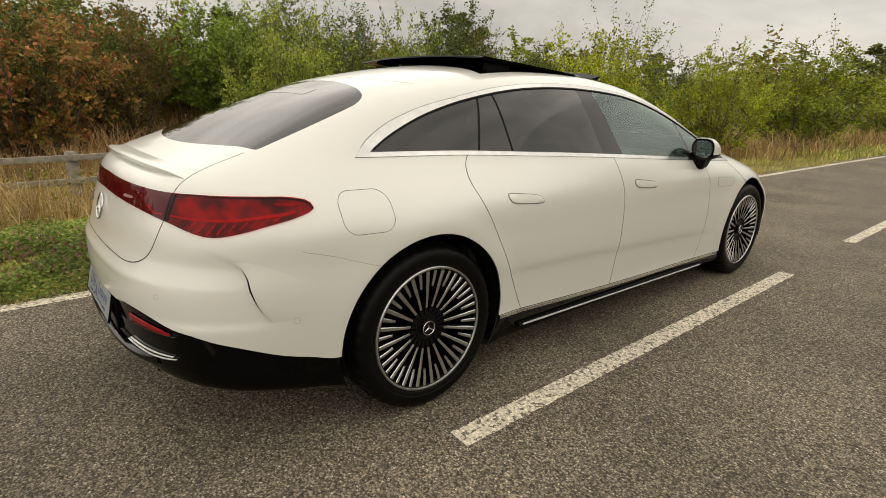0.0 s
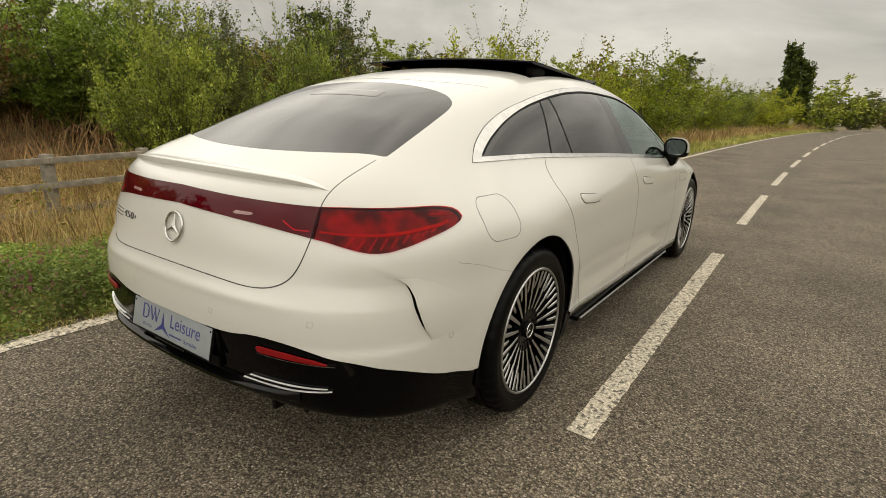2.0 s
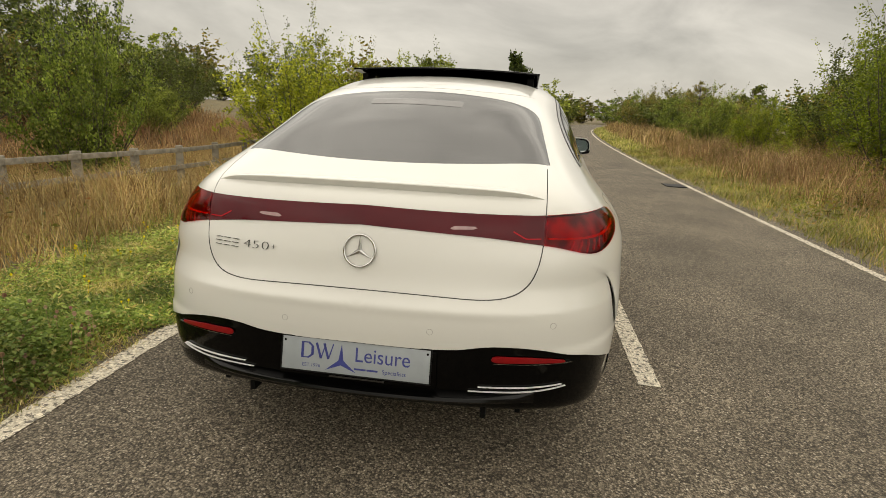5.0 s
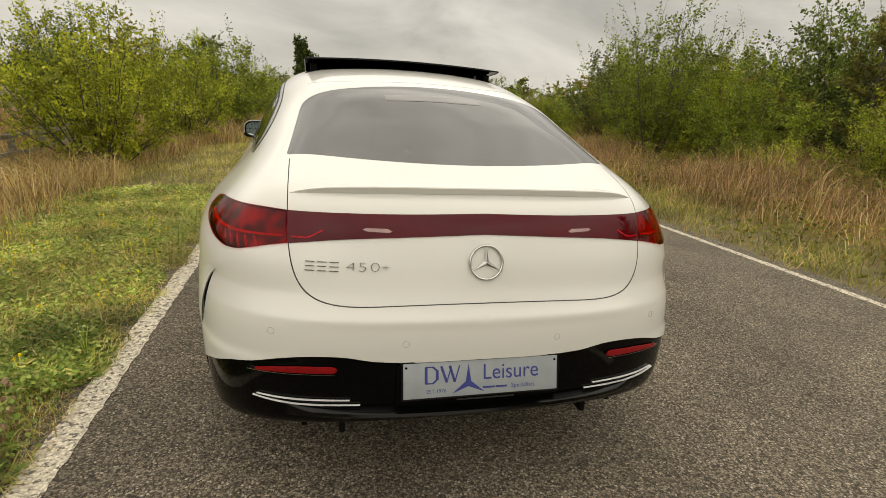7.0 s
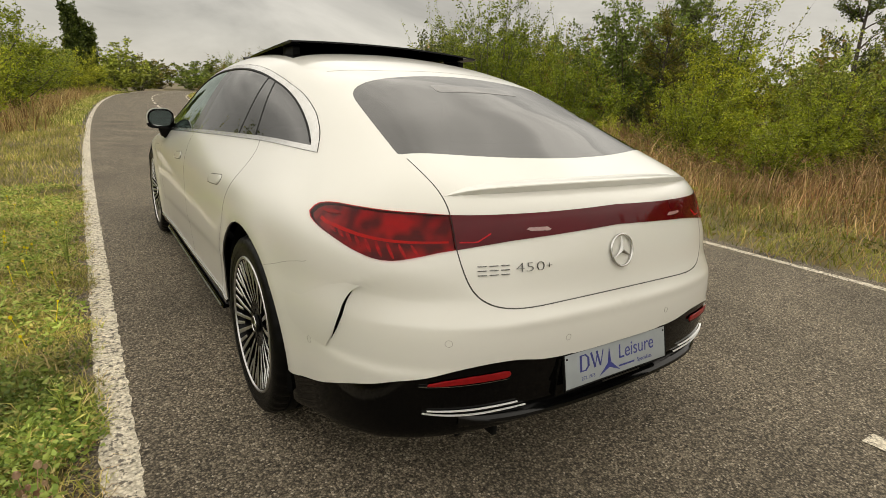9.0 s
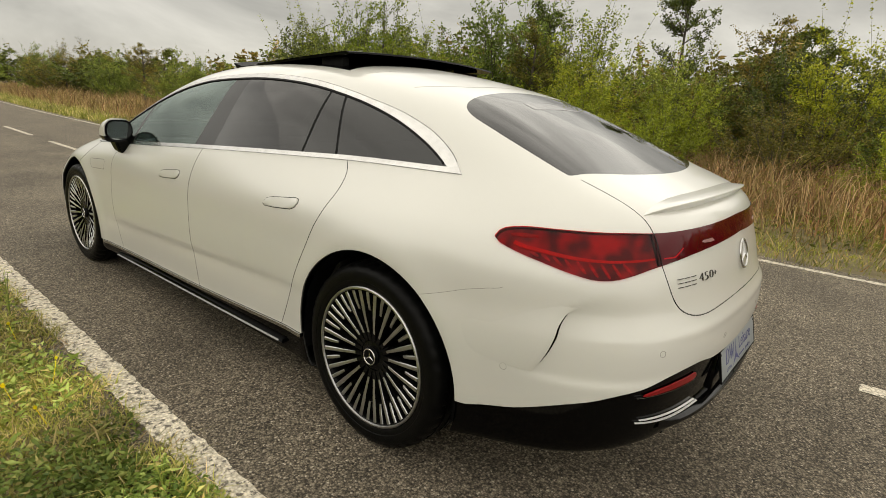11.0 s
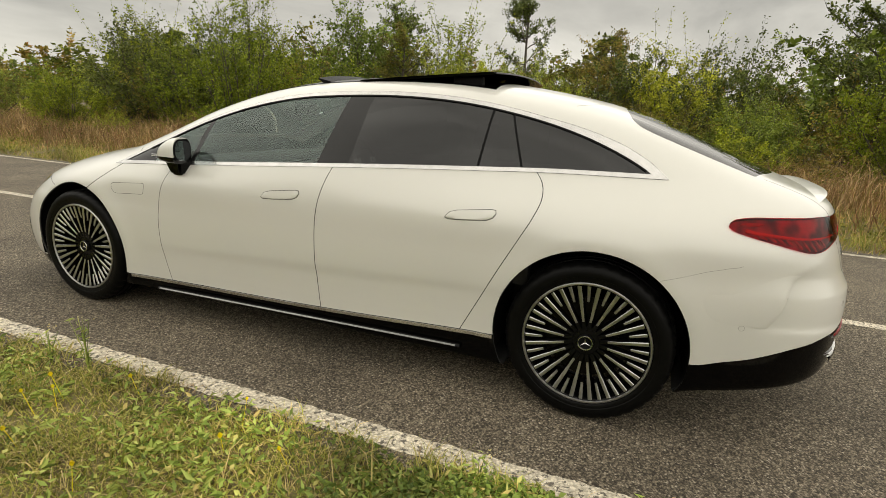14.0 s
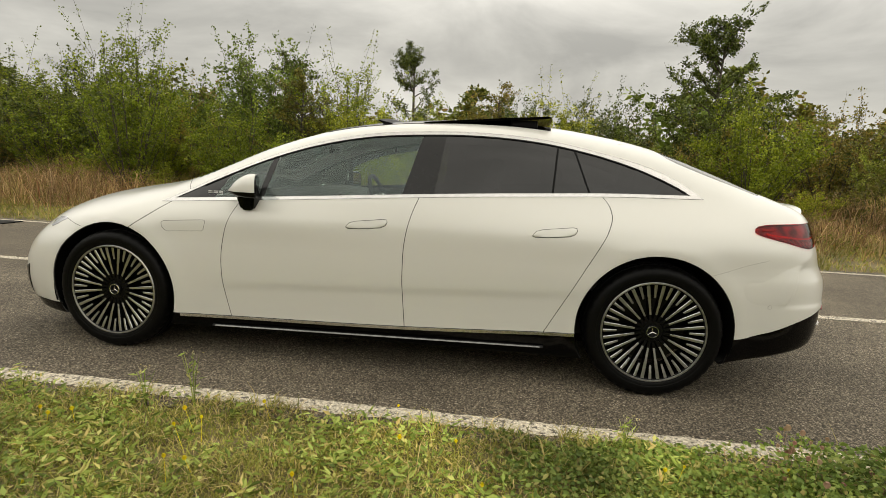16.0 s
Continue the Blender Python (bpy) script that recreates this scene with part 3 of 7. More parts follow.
def shell():
    pts, faces = body_grid()
    lines = [(low_line, lambda p: Z(p) < 0.75), (arch_rear, lambda p: (X(p) > 0.5) & (np.abs(Y(p)) < 0.6) & (Z(p) < 1)),
             (arch_front, lambda p: (X(p) > 0.4) & (np.abs(Y(p) - 3.21) < 0.6) & (Z(p) < 1)),
             (strip_low, in_dlo), (strip_high, in_dlo), (dlo_top, in_dlo), (dlo_out, in_dlo),
             (lamp_top, lambda p: (Y(p) < -0.42) & (Z(p) > 0.75) & (Z(p) < 1.08)), (lamp_low, lambda p: (Y(p) < -0.42) & (Z(p) > 0.72) & (Z(p) < 1.06)),
             (rear_glass, in_rear_top)]
    lines += [(shift(gate, s * 0.0016), lambda p: (Y(p) < -0.5) & (Z(p) > 0.55)) for s in (-1, 1)]
    for fn in (SEAM_A, SEAM_B, SEAM_C):
        lines += [((lambda p, fn=fn, s=s: Y(p) - fn(Z(p)) + s * GAP), in_door) for s in (-1, 1)]
    lines += [(shift(hood_line, s * 0.0022), lambda p: (X(p) > 0.5) & (Y(p) > 2.72) & (Y(p) < 3.2) & (Z(p) > 0.7)) for s in (-1, 1)]
    lines += [(fn, in_dlo) for fn in PIL.values()]
    lines += [(shift(cowl_line, d), lambda p: (Z(p) > 0.93) & (Y(p) > 2.4) & (Y(p) < 3.2)) for d in (-0.05, -0.002, 0.002)]
    for fn, mask in lines:
        pts, faces = cut(pts, faces, fn, mask)
    return pts, faces


def sort_faces(pts, faces):
    c = np.array([pts[list(f)].mean(0) for f in faces])
    v = lambda fn: fn(c)
    x, y, z = c.T
    kind = np.full(len(faces), "body", dtype=object)
    kind[(v(cowl_line) > 0) & (v(hood_line) > 0) & (z > 0.6) & (y > 2.7)] = "bonnet"
    wind = (v(cowl_line) < -0.05) & (y > 2.05) & (z > 0.95) & (v(dlo_out) > 0.02) & (x < 0.72 - 0.22 * (2.9 - y))
    kind[wind] = "windscreen"
    kind[v(low_line) < 0] = "cladding"
    bm_ = (y < -0.42) & (z < 0.9) & (v(low_line) >= 0)
    kind[bm_ & (v(gate) > 0)] = "bumper"
    door = (x > 0.6) & (z < 1.2) & (v(strip_low) < 0) & (v(low_line) > 0)
    a, b, s = SEAM_A(z) - y, SEAM_B(z) - y, SEAM_C(z) - y
    kind[door & (a > 0) & (b < 0)] = "front_door"
    kind[door & (b > 0) & (s < 0)] = "rear_door"
    side = (x > 0.5) & (y > -0.45) & (y < 3.0)
    ring = side & (v(strip_low) > 0) & (v(dlo_out) < 0) & (z > 0.9)
    kind[ring] = "window_trim"
    dlo = side & (v(strip_high) > 0) & (v(dlo_top) < 0)
    L = {k: v(f) for k, f in PIL.items()}
    # a line's value is negative ahead of it (towards the nose), since its z runs down
    front = {k: L[k] < 0 for k in L}
    kind[dlo] = "quarter_glass"
    kind[dlo & front["q3"]] = "pillar_strip"
    kind[dlo & front["q2"]] = "rear_vent_glass"
    kind[dlo & front["q1"]] = "pillar_strip_2"
    kind[dlo & front["q0"]] = "rear_door_glass"
    kind[dlo & front["b1"]] = "pillar_b"
    kind[dlo & front["b0"]] = "front_door_glass"
    kind[dlo & front["a2"]] = "pillar_a"
    kind[dlo & front["a1"]] = "front_vent_glass"
    kind[dlo & front["a0"]] = "corner_panel"
    tail = (y < -0.42) & (z > 0.6)
    lamp = tail & (v(lamp_top) < 0) & (v(lamp_low) > 0) & (v(around) > 3.0)
    g = v(gate)
    kind[tail & (g < 0) & (y < -0.56)] = "tailgate"
    kind[lamp & (g > 0)] = "tail_lamp"
    kind[lamp & (g < 0)] = "light_bar"
    rg = (z > 1.0) & (y < 0.2)
    kind[rg & (v(rear_glass) < 0)] = "rear_window"
    kind[tail & (np.abs(g) < 0.0016) & (v(rear_glass) > 0) & (z < 1.112)] = "gap_gate"
    for gn, gv in (("gap_a", a), ("gap_b", b), ("gap_c", s)):
        kind[door & (np.abs(gv) < GAP)] = gn
    kind[(np.abs(v(hood_line)) < 0.0022) & (y > 2.70) & (y < 3.13) & (x > 0.5) & (z > 0.73) & ~ring] = "gap_bonnet"
    kind[(np.abs(v(cowl_line)) < 0.002) & (z > 0.95) & (x > 0.05) & (v(dlo_out) > 0)] = "gap_bonnet"
    kind[(v(arch_rear) < 0) & (x > 0.5)] = ""
    kind[(v(arch_front) < 0) & (x > 0.4)] = ""
    return kind


def shell_part(name, pts, nrm, faces, mat, parent, side=0, depth=0.012, sink=0.0, label="", inner=None):
    """A piece of the shell with thickness. side 1 or -1: that side alone; 0: both."""
    used = sorted({i for f in faces for i in f})
    at = {i: k for k, i in enumerate(used)}
    p0, n0 = pts[used] - nrm[used] * sink, nrm[used]
    fs = [tuple(at[i] for i in f) for f in faces]
    count = {}
    for f in fs:
        for a, b in zip(f, f[1:] + f[:1]):
            count[(min(a, b), max(a, b))] = count.get((min(a, b), max(a, b)), 0) + 1
    rim = [(a, b) for f in fs for a, b in zip(f, f[1:] + f[:1]) if count[(min(a, b), max(a, b))] == 1 and max(p0[a][0], p0[b][0]) > 1e-4]
    verts, norms, out, fm = [], [], [], []
    for sgn in ((1, -1) if side == 0 else (side,)):
        k, n = len(verts), len(p0)
        flip = np.array([sgn, 1, 1])
        verts += list(p0 * flip) + list((p0 - n0 * depth) * flip)
        norms += list(n0 * flip) + list(-n0 * flip)
        turn = (lambda f: f[::-1]) if sgn < 0 else (lambda f: f)
        for f in fs:
            out.append(turn(tuple(i + k for i in f)))
            fm.append(0)
            out.append(turn(tuple(i + k + n for i in f[::-1])))
            fm.append(1)
        for a, b in rim:
            out.append(turn((b + k, a + k, a + k + n, b + k + n)))
            fm.append(1)
    ob = mesh_object(name, verts, out, [mat, inner or M_SEAM], norms, True, fm)
    ob.parent = parent
    return tagged(ob, label)


car = empty("car", 0.012, 0, 0, "pearl white electric saloon car parked on the road, sunroof raised", "car")
PTS, FACES = shell()
NRM = body_normal(PTS)
KIND = sort_faces(PTS, FACES)
GROUPS = {}
for f, k in zip(FACES, KIND):
    # the grid's winding points inwards for a half with x >= 0: turn it to match the outward normal
    GROUPS.setdefault(k, []).append(f)
fst = FACES[len(FACES) // 2]
q = PTS[list(fst)]
if np.dot(np.cross(q[1] - q[0], q[2] - q[0]), NRM[fst[0]]) < 0:
    GROUPS = {k: [f[::-1] for f in fs] for k, fs in GROUPS.items()}


def add_shell(kind, name, mat, both=True, label="", **kw):
    if kind not in GROUPS:
        return
    if both:
        shell_part(name, PTS, NRM, GROUPS[kind], mat, car, 0, label=label, **kw)
    else:
        for s in (1, -1):
            shell_part(name, PTS, NRM, GROUPS[kind], mat, car, s, label=label, **kw)


add_shell("body", "body", M_WHITE, inner=M_LINING)
add_shell("bonnet", "bonnet", M_WHITE)
add_shell("windscreen", "windscreen", M_GLASS, label="green-tinted windscreen glass", depth=0.004, inner=M_CLEAR)
add_shell("cladding", "lower_cladding", M_BLACK, label="gloss black lower sill and diffuser cladding", sink=0.006)
add_shell("bumper", "rear_bumper", M_WHITE)
add_shell("front_door", "front_door", M_WHITE, False)
add_shell("rear_door", "rear_door", M_WHITE, False)
add_shell("window_trim", "window_trim", M_CHROME, False, "bright chrome window surround", sink=-0.003)
for k in ("pillar_b", "pillar_a", "corner_panel"):
    add_shell(k, "corner_panel" if k == "corner_panel" else "pillar_cover", M_PILLAR, False, "gloss black window pillar cover")
for k in ("pillar_strip", "pillar_strip_2"):
    add_shell(k, "window_divider", M_TRIM, False, "matt black window divider", sink=-0.001)
for k in ("quarter_glass", "rear_vent_glass", "rear_door_glass"):
    add_shell(k, k, M_PRIVACY, False, "dark privacy glass", depth=0.004, inner=M_CLEAR)
for k in ("front_vent_glass", "front_door_glass"):
    add_shell(k, k, M_GLASS, False, "green-tinted clear glass", depth=0.004, inner=M_CLEAR)
add_shell("tailgate", "tailgate", M_WHITE)
add_shell("tail_lamp", "tail_lamp", M_REDLENS, False, "red wraparound tail lamp", sink=-0.004, depth=0.003, inner=M_CLEAR)
add_shell("tail_lamp", "lamp_bowl", M_BOWL, False, "dark red reflector bowl behind the lens", sink=0.016, depth=0.006)
add_shell("light_bar", "light_bar", M_REDDARK, label="dark red full-width light bar", sink=-0.003)
add_shell("rear_window", "rear_window", M_REARGLASS, label="dark tinted rear window", depth=0.004, inner=M_CLEAR)
for k in ("gap_a", "gap_b", "gap_c", "gap_bonnet"):
    add_shell(k, "panel_gap", M_SEAM, False, sink=0.007, depth=0.004)
add_shell("gap_gate", "panel_gap", M_GAP, sink=0.005, depth=0.004)

# ---------------------------------------------------------------- car: wheels
def box_bm(bm, x0, x1, y0, y1, z0, z1, bevel=0.0, seg=2):
    made = bmesh.ops.create_cube(bm, size=1.0, matrix=Matrix.LocRotScale(((x0 + x1) / 2, (y0 + y1) / 2, (z0 + z1) / 2), None, (x1 - x0, y1 - y0, z1 - z0)))
    if bevel:
        es = list({e for v in made["verts"] for e in v.link_edges})
        bmesh.ops.bevel(bm, geom=es, offset=bevel, segments=seg, affect="EDGES", profile=0.6)
    return bm


def box(x0, x1, y0, y1, z0, z1, bevel=0.0, seg=2):
    return box_bm(bmesh.new(), x0, x1, y0, y1, z0, z1, bevel, seg)


def lathe(profile, n, wobble=None):
    """Turns (x, r) points about the x axis."""
    bm, rings = bmesh.new(), []
    for i in range(n):
        a = 2 * math.pi * i / n
        ring = []
        for k, (x, r) in enumerate(profile):
            if wobble:
                x, r = wobble(i, k, x, r)
            ring.append(bm.verts.new((x, r * math.cos(a), r * math.sin(a))))
        rings.append(ring)
    for i in range(n):
        a, b = rings[i], rings[(i + 1) % n]
        for k in range(len(profile) - 1):
            if profile[k][1] < 1e-6 and profile[k + 1][1] < 1e-6:
                continue
            bm.faces.new((a[k], b[k], b[k + 1], a[k + 1]))
    bmesh.ops.remove_doubles(bm, verts=bm.verts, dist=1e-5)
    return bm


def spoke_bm(r0, r1, w0, w1, x_in, x_out, d):
    """A tapered bar from radius r0 to r1 along +z, its face leaning from x_in to x_out."""
    bm = bmesh.new()
    vs = []
    for r, w, x in ((r0, w0, x_in), ((r0 + r1) / 2, (w0 + w1) / 2, (x_in + x_out) / 2 + 0.002), (r1, w1, x_out)):
        vs.append([bm.verts.new(c) for c in ((x, -w / 2, r), (x, w / 2, r), (x - d, w / 2 + 0.003, r), (x - d, -w / 2 - 0.003, r))])
    for a, b in zip(vs, vs[1:]):
        for k in range(4):
            bm.faces.new((a[k], a[(k + 1) % 4], b[(k + 1) % 4], b[k]))
    bm.faces.new(vs[0][::-1])
    bm.faces.new(vs[-1])
    return bm


def tread(i, k, x, r):
    # shoulder blocks: every fourth segment is a cross groove
    if i % 4 == 0 and (k in TREAD_EDGE):
        return x, r - 0.005
    return x, r


TYRE = [(-0.250, 0.268), (-0.262, 0.300), (-0.262, 0.330), (-0.250, 0.352), (-0.230, 0.364), (-0.205, 0.3685), (-0.198, 0.3685), (-0.197, 0.362), (-0.187, 0.362),
        (-0.186, 0.370), (-0.150, 0.371), (-0.149, 0.363), (-0.139, 0.363), (-0.138, 0.371), (-0.115, 0.371), (-0.114, 0.363), (-0.104, 0.363),
        (-0.103, 0.370), (-0.068, 0.3695), (-0.067, 0.362), (-0.057, 0.362), (-0.056, 0.3685), (-0.030, 0.365), (-0.012, 0.356), (-0.003, 0.344),
        (0.002, 0.330), (0.003, 0.318), (0.001, 0.306), (-0.001, 0.304), (-0.002, 0.292), (-0.006, 0.284), (-0.012, 0.278)]
TREAD_EDGE = (3, 4, 5, 21, 22, 23)


def tri_star(parent, name, r, thick, mat, m, label=""):
    """A plain three-armed figure with pointed tips."""
    bm = bmesh.new()
    for k in range(3):
        a = radians(90 + 120 * k)
        ridge0, ridge1 = bm.verts.new((0, 0, thick)), bm.verts.new((r * math.cos(a), r * math.sin(a), thick * 0.3))
        for s in (1, -1):
            b = a + s * radians(60)
            root = bm.verts.new((0.17 * r * math.cos(b), 0.17 * r * math.sin(b), 0))
            bm.faces.new((ridge0, ridge1, root))
    return part(name, bm, mat, parent, label, smooth=False, m=m)


def ring_bm(r, t, n=40, k=8):
    bm, rows = bmesh.new(), []
    for i in range(n):
        a = 2 * math.pi * i / n
        rows.append([bm.verts.new(((r + t * math.cos(2 * math.pi * j / k)) * math.cos(a), (r + t * math.cos(2 * math.pi * j / k)) * math.sin(a), t * math.sin(2 * math.pi * j / k))) for j in range(k)])
    for i in range(n):
        for j in range(k):
            bm.faces.new((rows[i][j], rows[(i + 1) % n][j], rows[(i + 1) % n][(j + 1) % k], rows[i][(j + 1) % k]))
    return bm


def make_wheel(m, first=None):
    if first is not None:
        w = copy_thing(first, m)
        w.parent = car
        return w
    barrel = lathe([(-0.24, 0.262), (-0.235, 0.272), (-0.20, 0.250), (-0.05, 0.252), (-0.012, 0.264), (-0.006, 0.272), (-0.008, 0.279), (-0.016, 0.281), (-0.24, 0.274)], 72)
    w = part("wheel", barrel, M_RIMBLACK, car, "multi-spoke alloy wheel with a low-profile tyre")
    part("tyre", lathe(TYRE, 160, tread), M_RUBBER, w, "black low-profile tyre with tread grooves")
    part("rim_ring", lathe([(-0.014, 0.268), (-0.006, 0.269), (-0.002, 0.271), (-0.002, 0.277), (-0.006, 0.2805), (-0.014, 0.281)], 96), M_RIM, w, "machined silver rim edge")
    part("hub_dish", lathe([(-0.034, 0.0), (-0.034, 0.045), (-0.036, 0.058), (-0.048, 0.070), (-0.065, 0.078), (-0.08, 0.07)], 48), M_RIMBLACK, w)
    part("centre_cap", lathe([(-0.020, 0.0), (-0.020, 0.024), (-0.018, 0.027), (-0.018, 0.033), (-0.022, 0.036), (-0.032, 0.037)], 40), M_TRIM, w)
    part("cap_ring", ring_bm(0.031, 0.0028, 36, 6), M_CHROME, w, m=pose(-0.018, 0, 0, 0, 90, 0))
    tri_star(w, "cap_emblem", 0.027, 0.003, M_CHROME, pose(-0.0195, 0, 0, 0, 90, 0) @ pose(0, 0, 0, 0, 0, 90))
    part("brake_disc", lathe([(-0.10, 0.06), (-0.10, 0.185), (-0.115, 0.185), (-0.115, 0.06)], 48), M_DISC, w, "dull steel brake disc")
    part("caliper", box(-0.145, -0.075, -0.06, 0.06, 0.13, 0.205, 0.015), M_TRIM, w, m=pose(0, 0, 0, -70, 0, 0))
    arm, arm_face = spoke_bm(0.060, 0.268, 0.017, 0.0155, -0.034, -0.009, 0.035), spoke_bm(0.095, 0.264, 0.0092, 0.0122, -0.0285, -0.0068, 0.003)
    stub, stub_face = spoke_bm(0.185, 0.268, 0.013, 0.0145, -0.023, -0.010, 0.03), spoke_bm(0.190, 0.264, 0.0075, 0.0102, -0.0205, -0.0075, 0.003)
    data = {}
    for k, (bm, mat) in {"spoke": (arm, M_RIMBLACK), "spoke_face": (arm_face, M_RIM), "stub": (stub, M_RIMBLACK), "stub_face": (stub_face, M_RIM)}.items():
        bmesh.ops.recalc_face_normals(bm, faces=bm.faces)
        me = bpy.data.meshes.new(k)
        bm.to_mesh(me)
        bm.free()
        me.materials.append(mat)
        data[k] = me
    for i in range(20):
        for k, off in (("spoke", 0), ("spoke_face", 0), ("stub", 9), ("stub_face", 9)):
            ob = new({"spoke": "spoke", "spoke_face": "spoke_face", "stub": "short_spoke", "stub_face": "short_spoke_face"}[k], data[k])
            ob.parent = w
            ob.matrix_basis = pose(0, 0, 0, 18 * i + off + 4, 0, 0)
    w.matrix_basis = m
    return w


WX, WZ = 0.950, 0.369
first_wheel = make_wheel(pose(WX, 0, WZ))
make_wheel(pose(WX, 3.21, WZ, 11, 0, 0), first_wheel)
make_wheel(pose(-WX, 0, WZ, 7, 0, 180), first_wheel)
make_wheel(pose(-WX, 3.21, WZ, 3, 0, 180), first_wheel)

# wheel housings and underbody
for s in (1, -1):
    for yc in (0.0, 3.21):
        bm, rows = bmesh.new(), []
        for i in range(33):
            a = math.pi * (i / 32) * 1.16 - 0.08 * math.pi
            rows.append([bm.verts.new((s * x, yc + 0.419 * math.cos(a), 0.372 + 0.419 * math.sin(a))) for x in (0.930, 0.60, 0.45)])
        hub = bm.verts.new((s * 0.45, yc, 0.372))
        for a, b in zip(rows, rows[1:]):
            bm.faces.new((a[0], a[1], b[1], b[0]))
            bm.faces.new((a[1], a[2], b[2], b[1]))
            bm.faces.new((a[2], hub, b[2]))
        part("wheel_housing", bm, M_TRIM, car, "black felt-lined wheel housing")
part("underbody", box(-0.60, 0.60, -0.40, 3.85, 0.175, 0.24, 0.01), M_TRIM, car)


# ---------------------------------------------------------------- car: trim laid on the shell
def on_side(y, z, s):
    y, z = np.atleast_1d(np.asarray(y, float)), np.atleast_1d(np.asarray(z, float))
    p = body_cast(np.stack([0 * y, y, z], -1), np.tile([1.0, 0, 0], (len(y), 1)))
    n = body_normal(p)
    return p * [s, 1, 1], n * [s, 1, 1]


def on_rear(x, z):
    x, z = np.atleast_1d(np.asarray(x, float)), np.atleast_1d(np.asarray(z, float))
    p = body_cast(np.stack([np.abs(x), 0 * x - 0.35, z], -1), np.tile([0, -1.0, 0], (len(x), 1)))
    n = body_normal(p)
    s = np.where(x < 0, -1.0, 1.0)[:, None] * [1, 0, 0] + [0, 1, 1]
    return p * s, n * s


def on_top(x, y):
    x, y = np.atleast_1d(np.asarray(x, float)), np.atleast_1d(np.asarray(y, float))
    p = body_cast(np.stack([np.abs(x), y, 0 * x + 0.8], -1), np.tile([0, 0, 1.0], (len(x), 1)))
    n = body_normal(p)
    s = np.where(x < 0, -1.0, 1.0)[:, None] * [1, 0, 0] + [0, 1, 1]
    return p * s, n * s


def strip(name, p, n, width, lift, mat, closed=False, label="", thick=0.003):
    """A thin raised band along surface points p with normals n."""
    k = len(p)
    t = (np.roll(p, -1, 0) - np.roll(p, 1, 0)) if closed else np.gradient(p, axis=0)
    c = np.cross(n, t)
    c /= np.linalg.norm(c, axis=1, keepdims=True)
    w = np.broadcast_to(np.asarray(width, float), (k,))[:, None] / 2
    lift = np.broadcast_to(np.asarray(lift, float), (k,))[:, None]
    rows = [p - c * w - n * thick, p - c * w + n * lift, p + c * w + n * lift, p + c * w - n * thick]
    verts = np.concatenate(rows)
    faces = []
    for i in range(k if closed else k - 1):
        j = (i + 1) % k
        for r in range(3):
            faces.append((r * k + i, r * k + j, (r + 1) * k + j, (r + 1) * k + i))
    if not closed:
        faces += [(0, k, 2 * k, 3 * k), (k - 1, 4 * k - 1, 3 * k - 1, 2 * k - 1)]
    bm = bmesh.new()
    vs = [bm.verts.new(v) for v in verts]
    for f in faces:
        bm.faces.new([vs[i] for i in f])
    return part(name, bm, mat, car, label)


def pad(name, outline, project, lift, mat, label="", inset=0.004, parent=None):
    """A shallow raised plate with rounded edges; outline: (u, v) points round its centre."""
    o = np.array(outline)
    c = o.mean(0)
    rings = [(1.0, -0.002), (1.0, lift * 0.4), (0.985, lift * 0.8), (0.95, lift), (0.6, lift), (0.25, lift)]
    bm, rows = bmesh.new(), []
    for sc, d in rings:
        q = c + (o - c) * sc
        p, n = project(q[:, 0], q[:, 1])
        rows.append([bm.verts.new(v) for v in p + n * d])
    k = len(o)
    for a, b in zip(rows, rows[1:]):
        for i in range(k):
            bm.faces.new((a[i], a[(i + 1) % k], b[(i + 1) % k], b[i]))
    bm.faces.new(rows[-1])
    return part(name, bm, mat, parent or car, label)


def round_rect(u0, u1, v0, v1, r, n=6):
    out = []
    for cu, cv, a0 in ((u1 - r, v1 - r, 0), (u0 + r, v1 - r, 90), (u0 + r, v0 + r, 180), (u1 - r, v0 + r, 270)):
        for i in range(n + 1):
            a = radians(a0 + 90 * i / n)
            out.append((cu + r * math.cos(a), cv + r * math.sin(a)))
    return out


def dense(outline, step=0.012):
    o, out = np.array(outline), []
    for a, b in zip(o, np.roll(o, -1, 0)):
        k = max(1, int(np.linalg.norm(b - a) / step))
        out += [a + (b - a) * i / k for i in range(k)]
    return np.array(out)


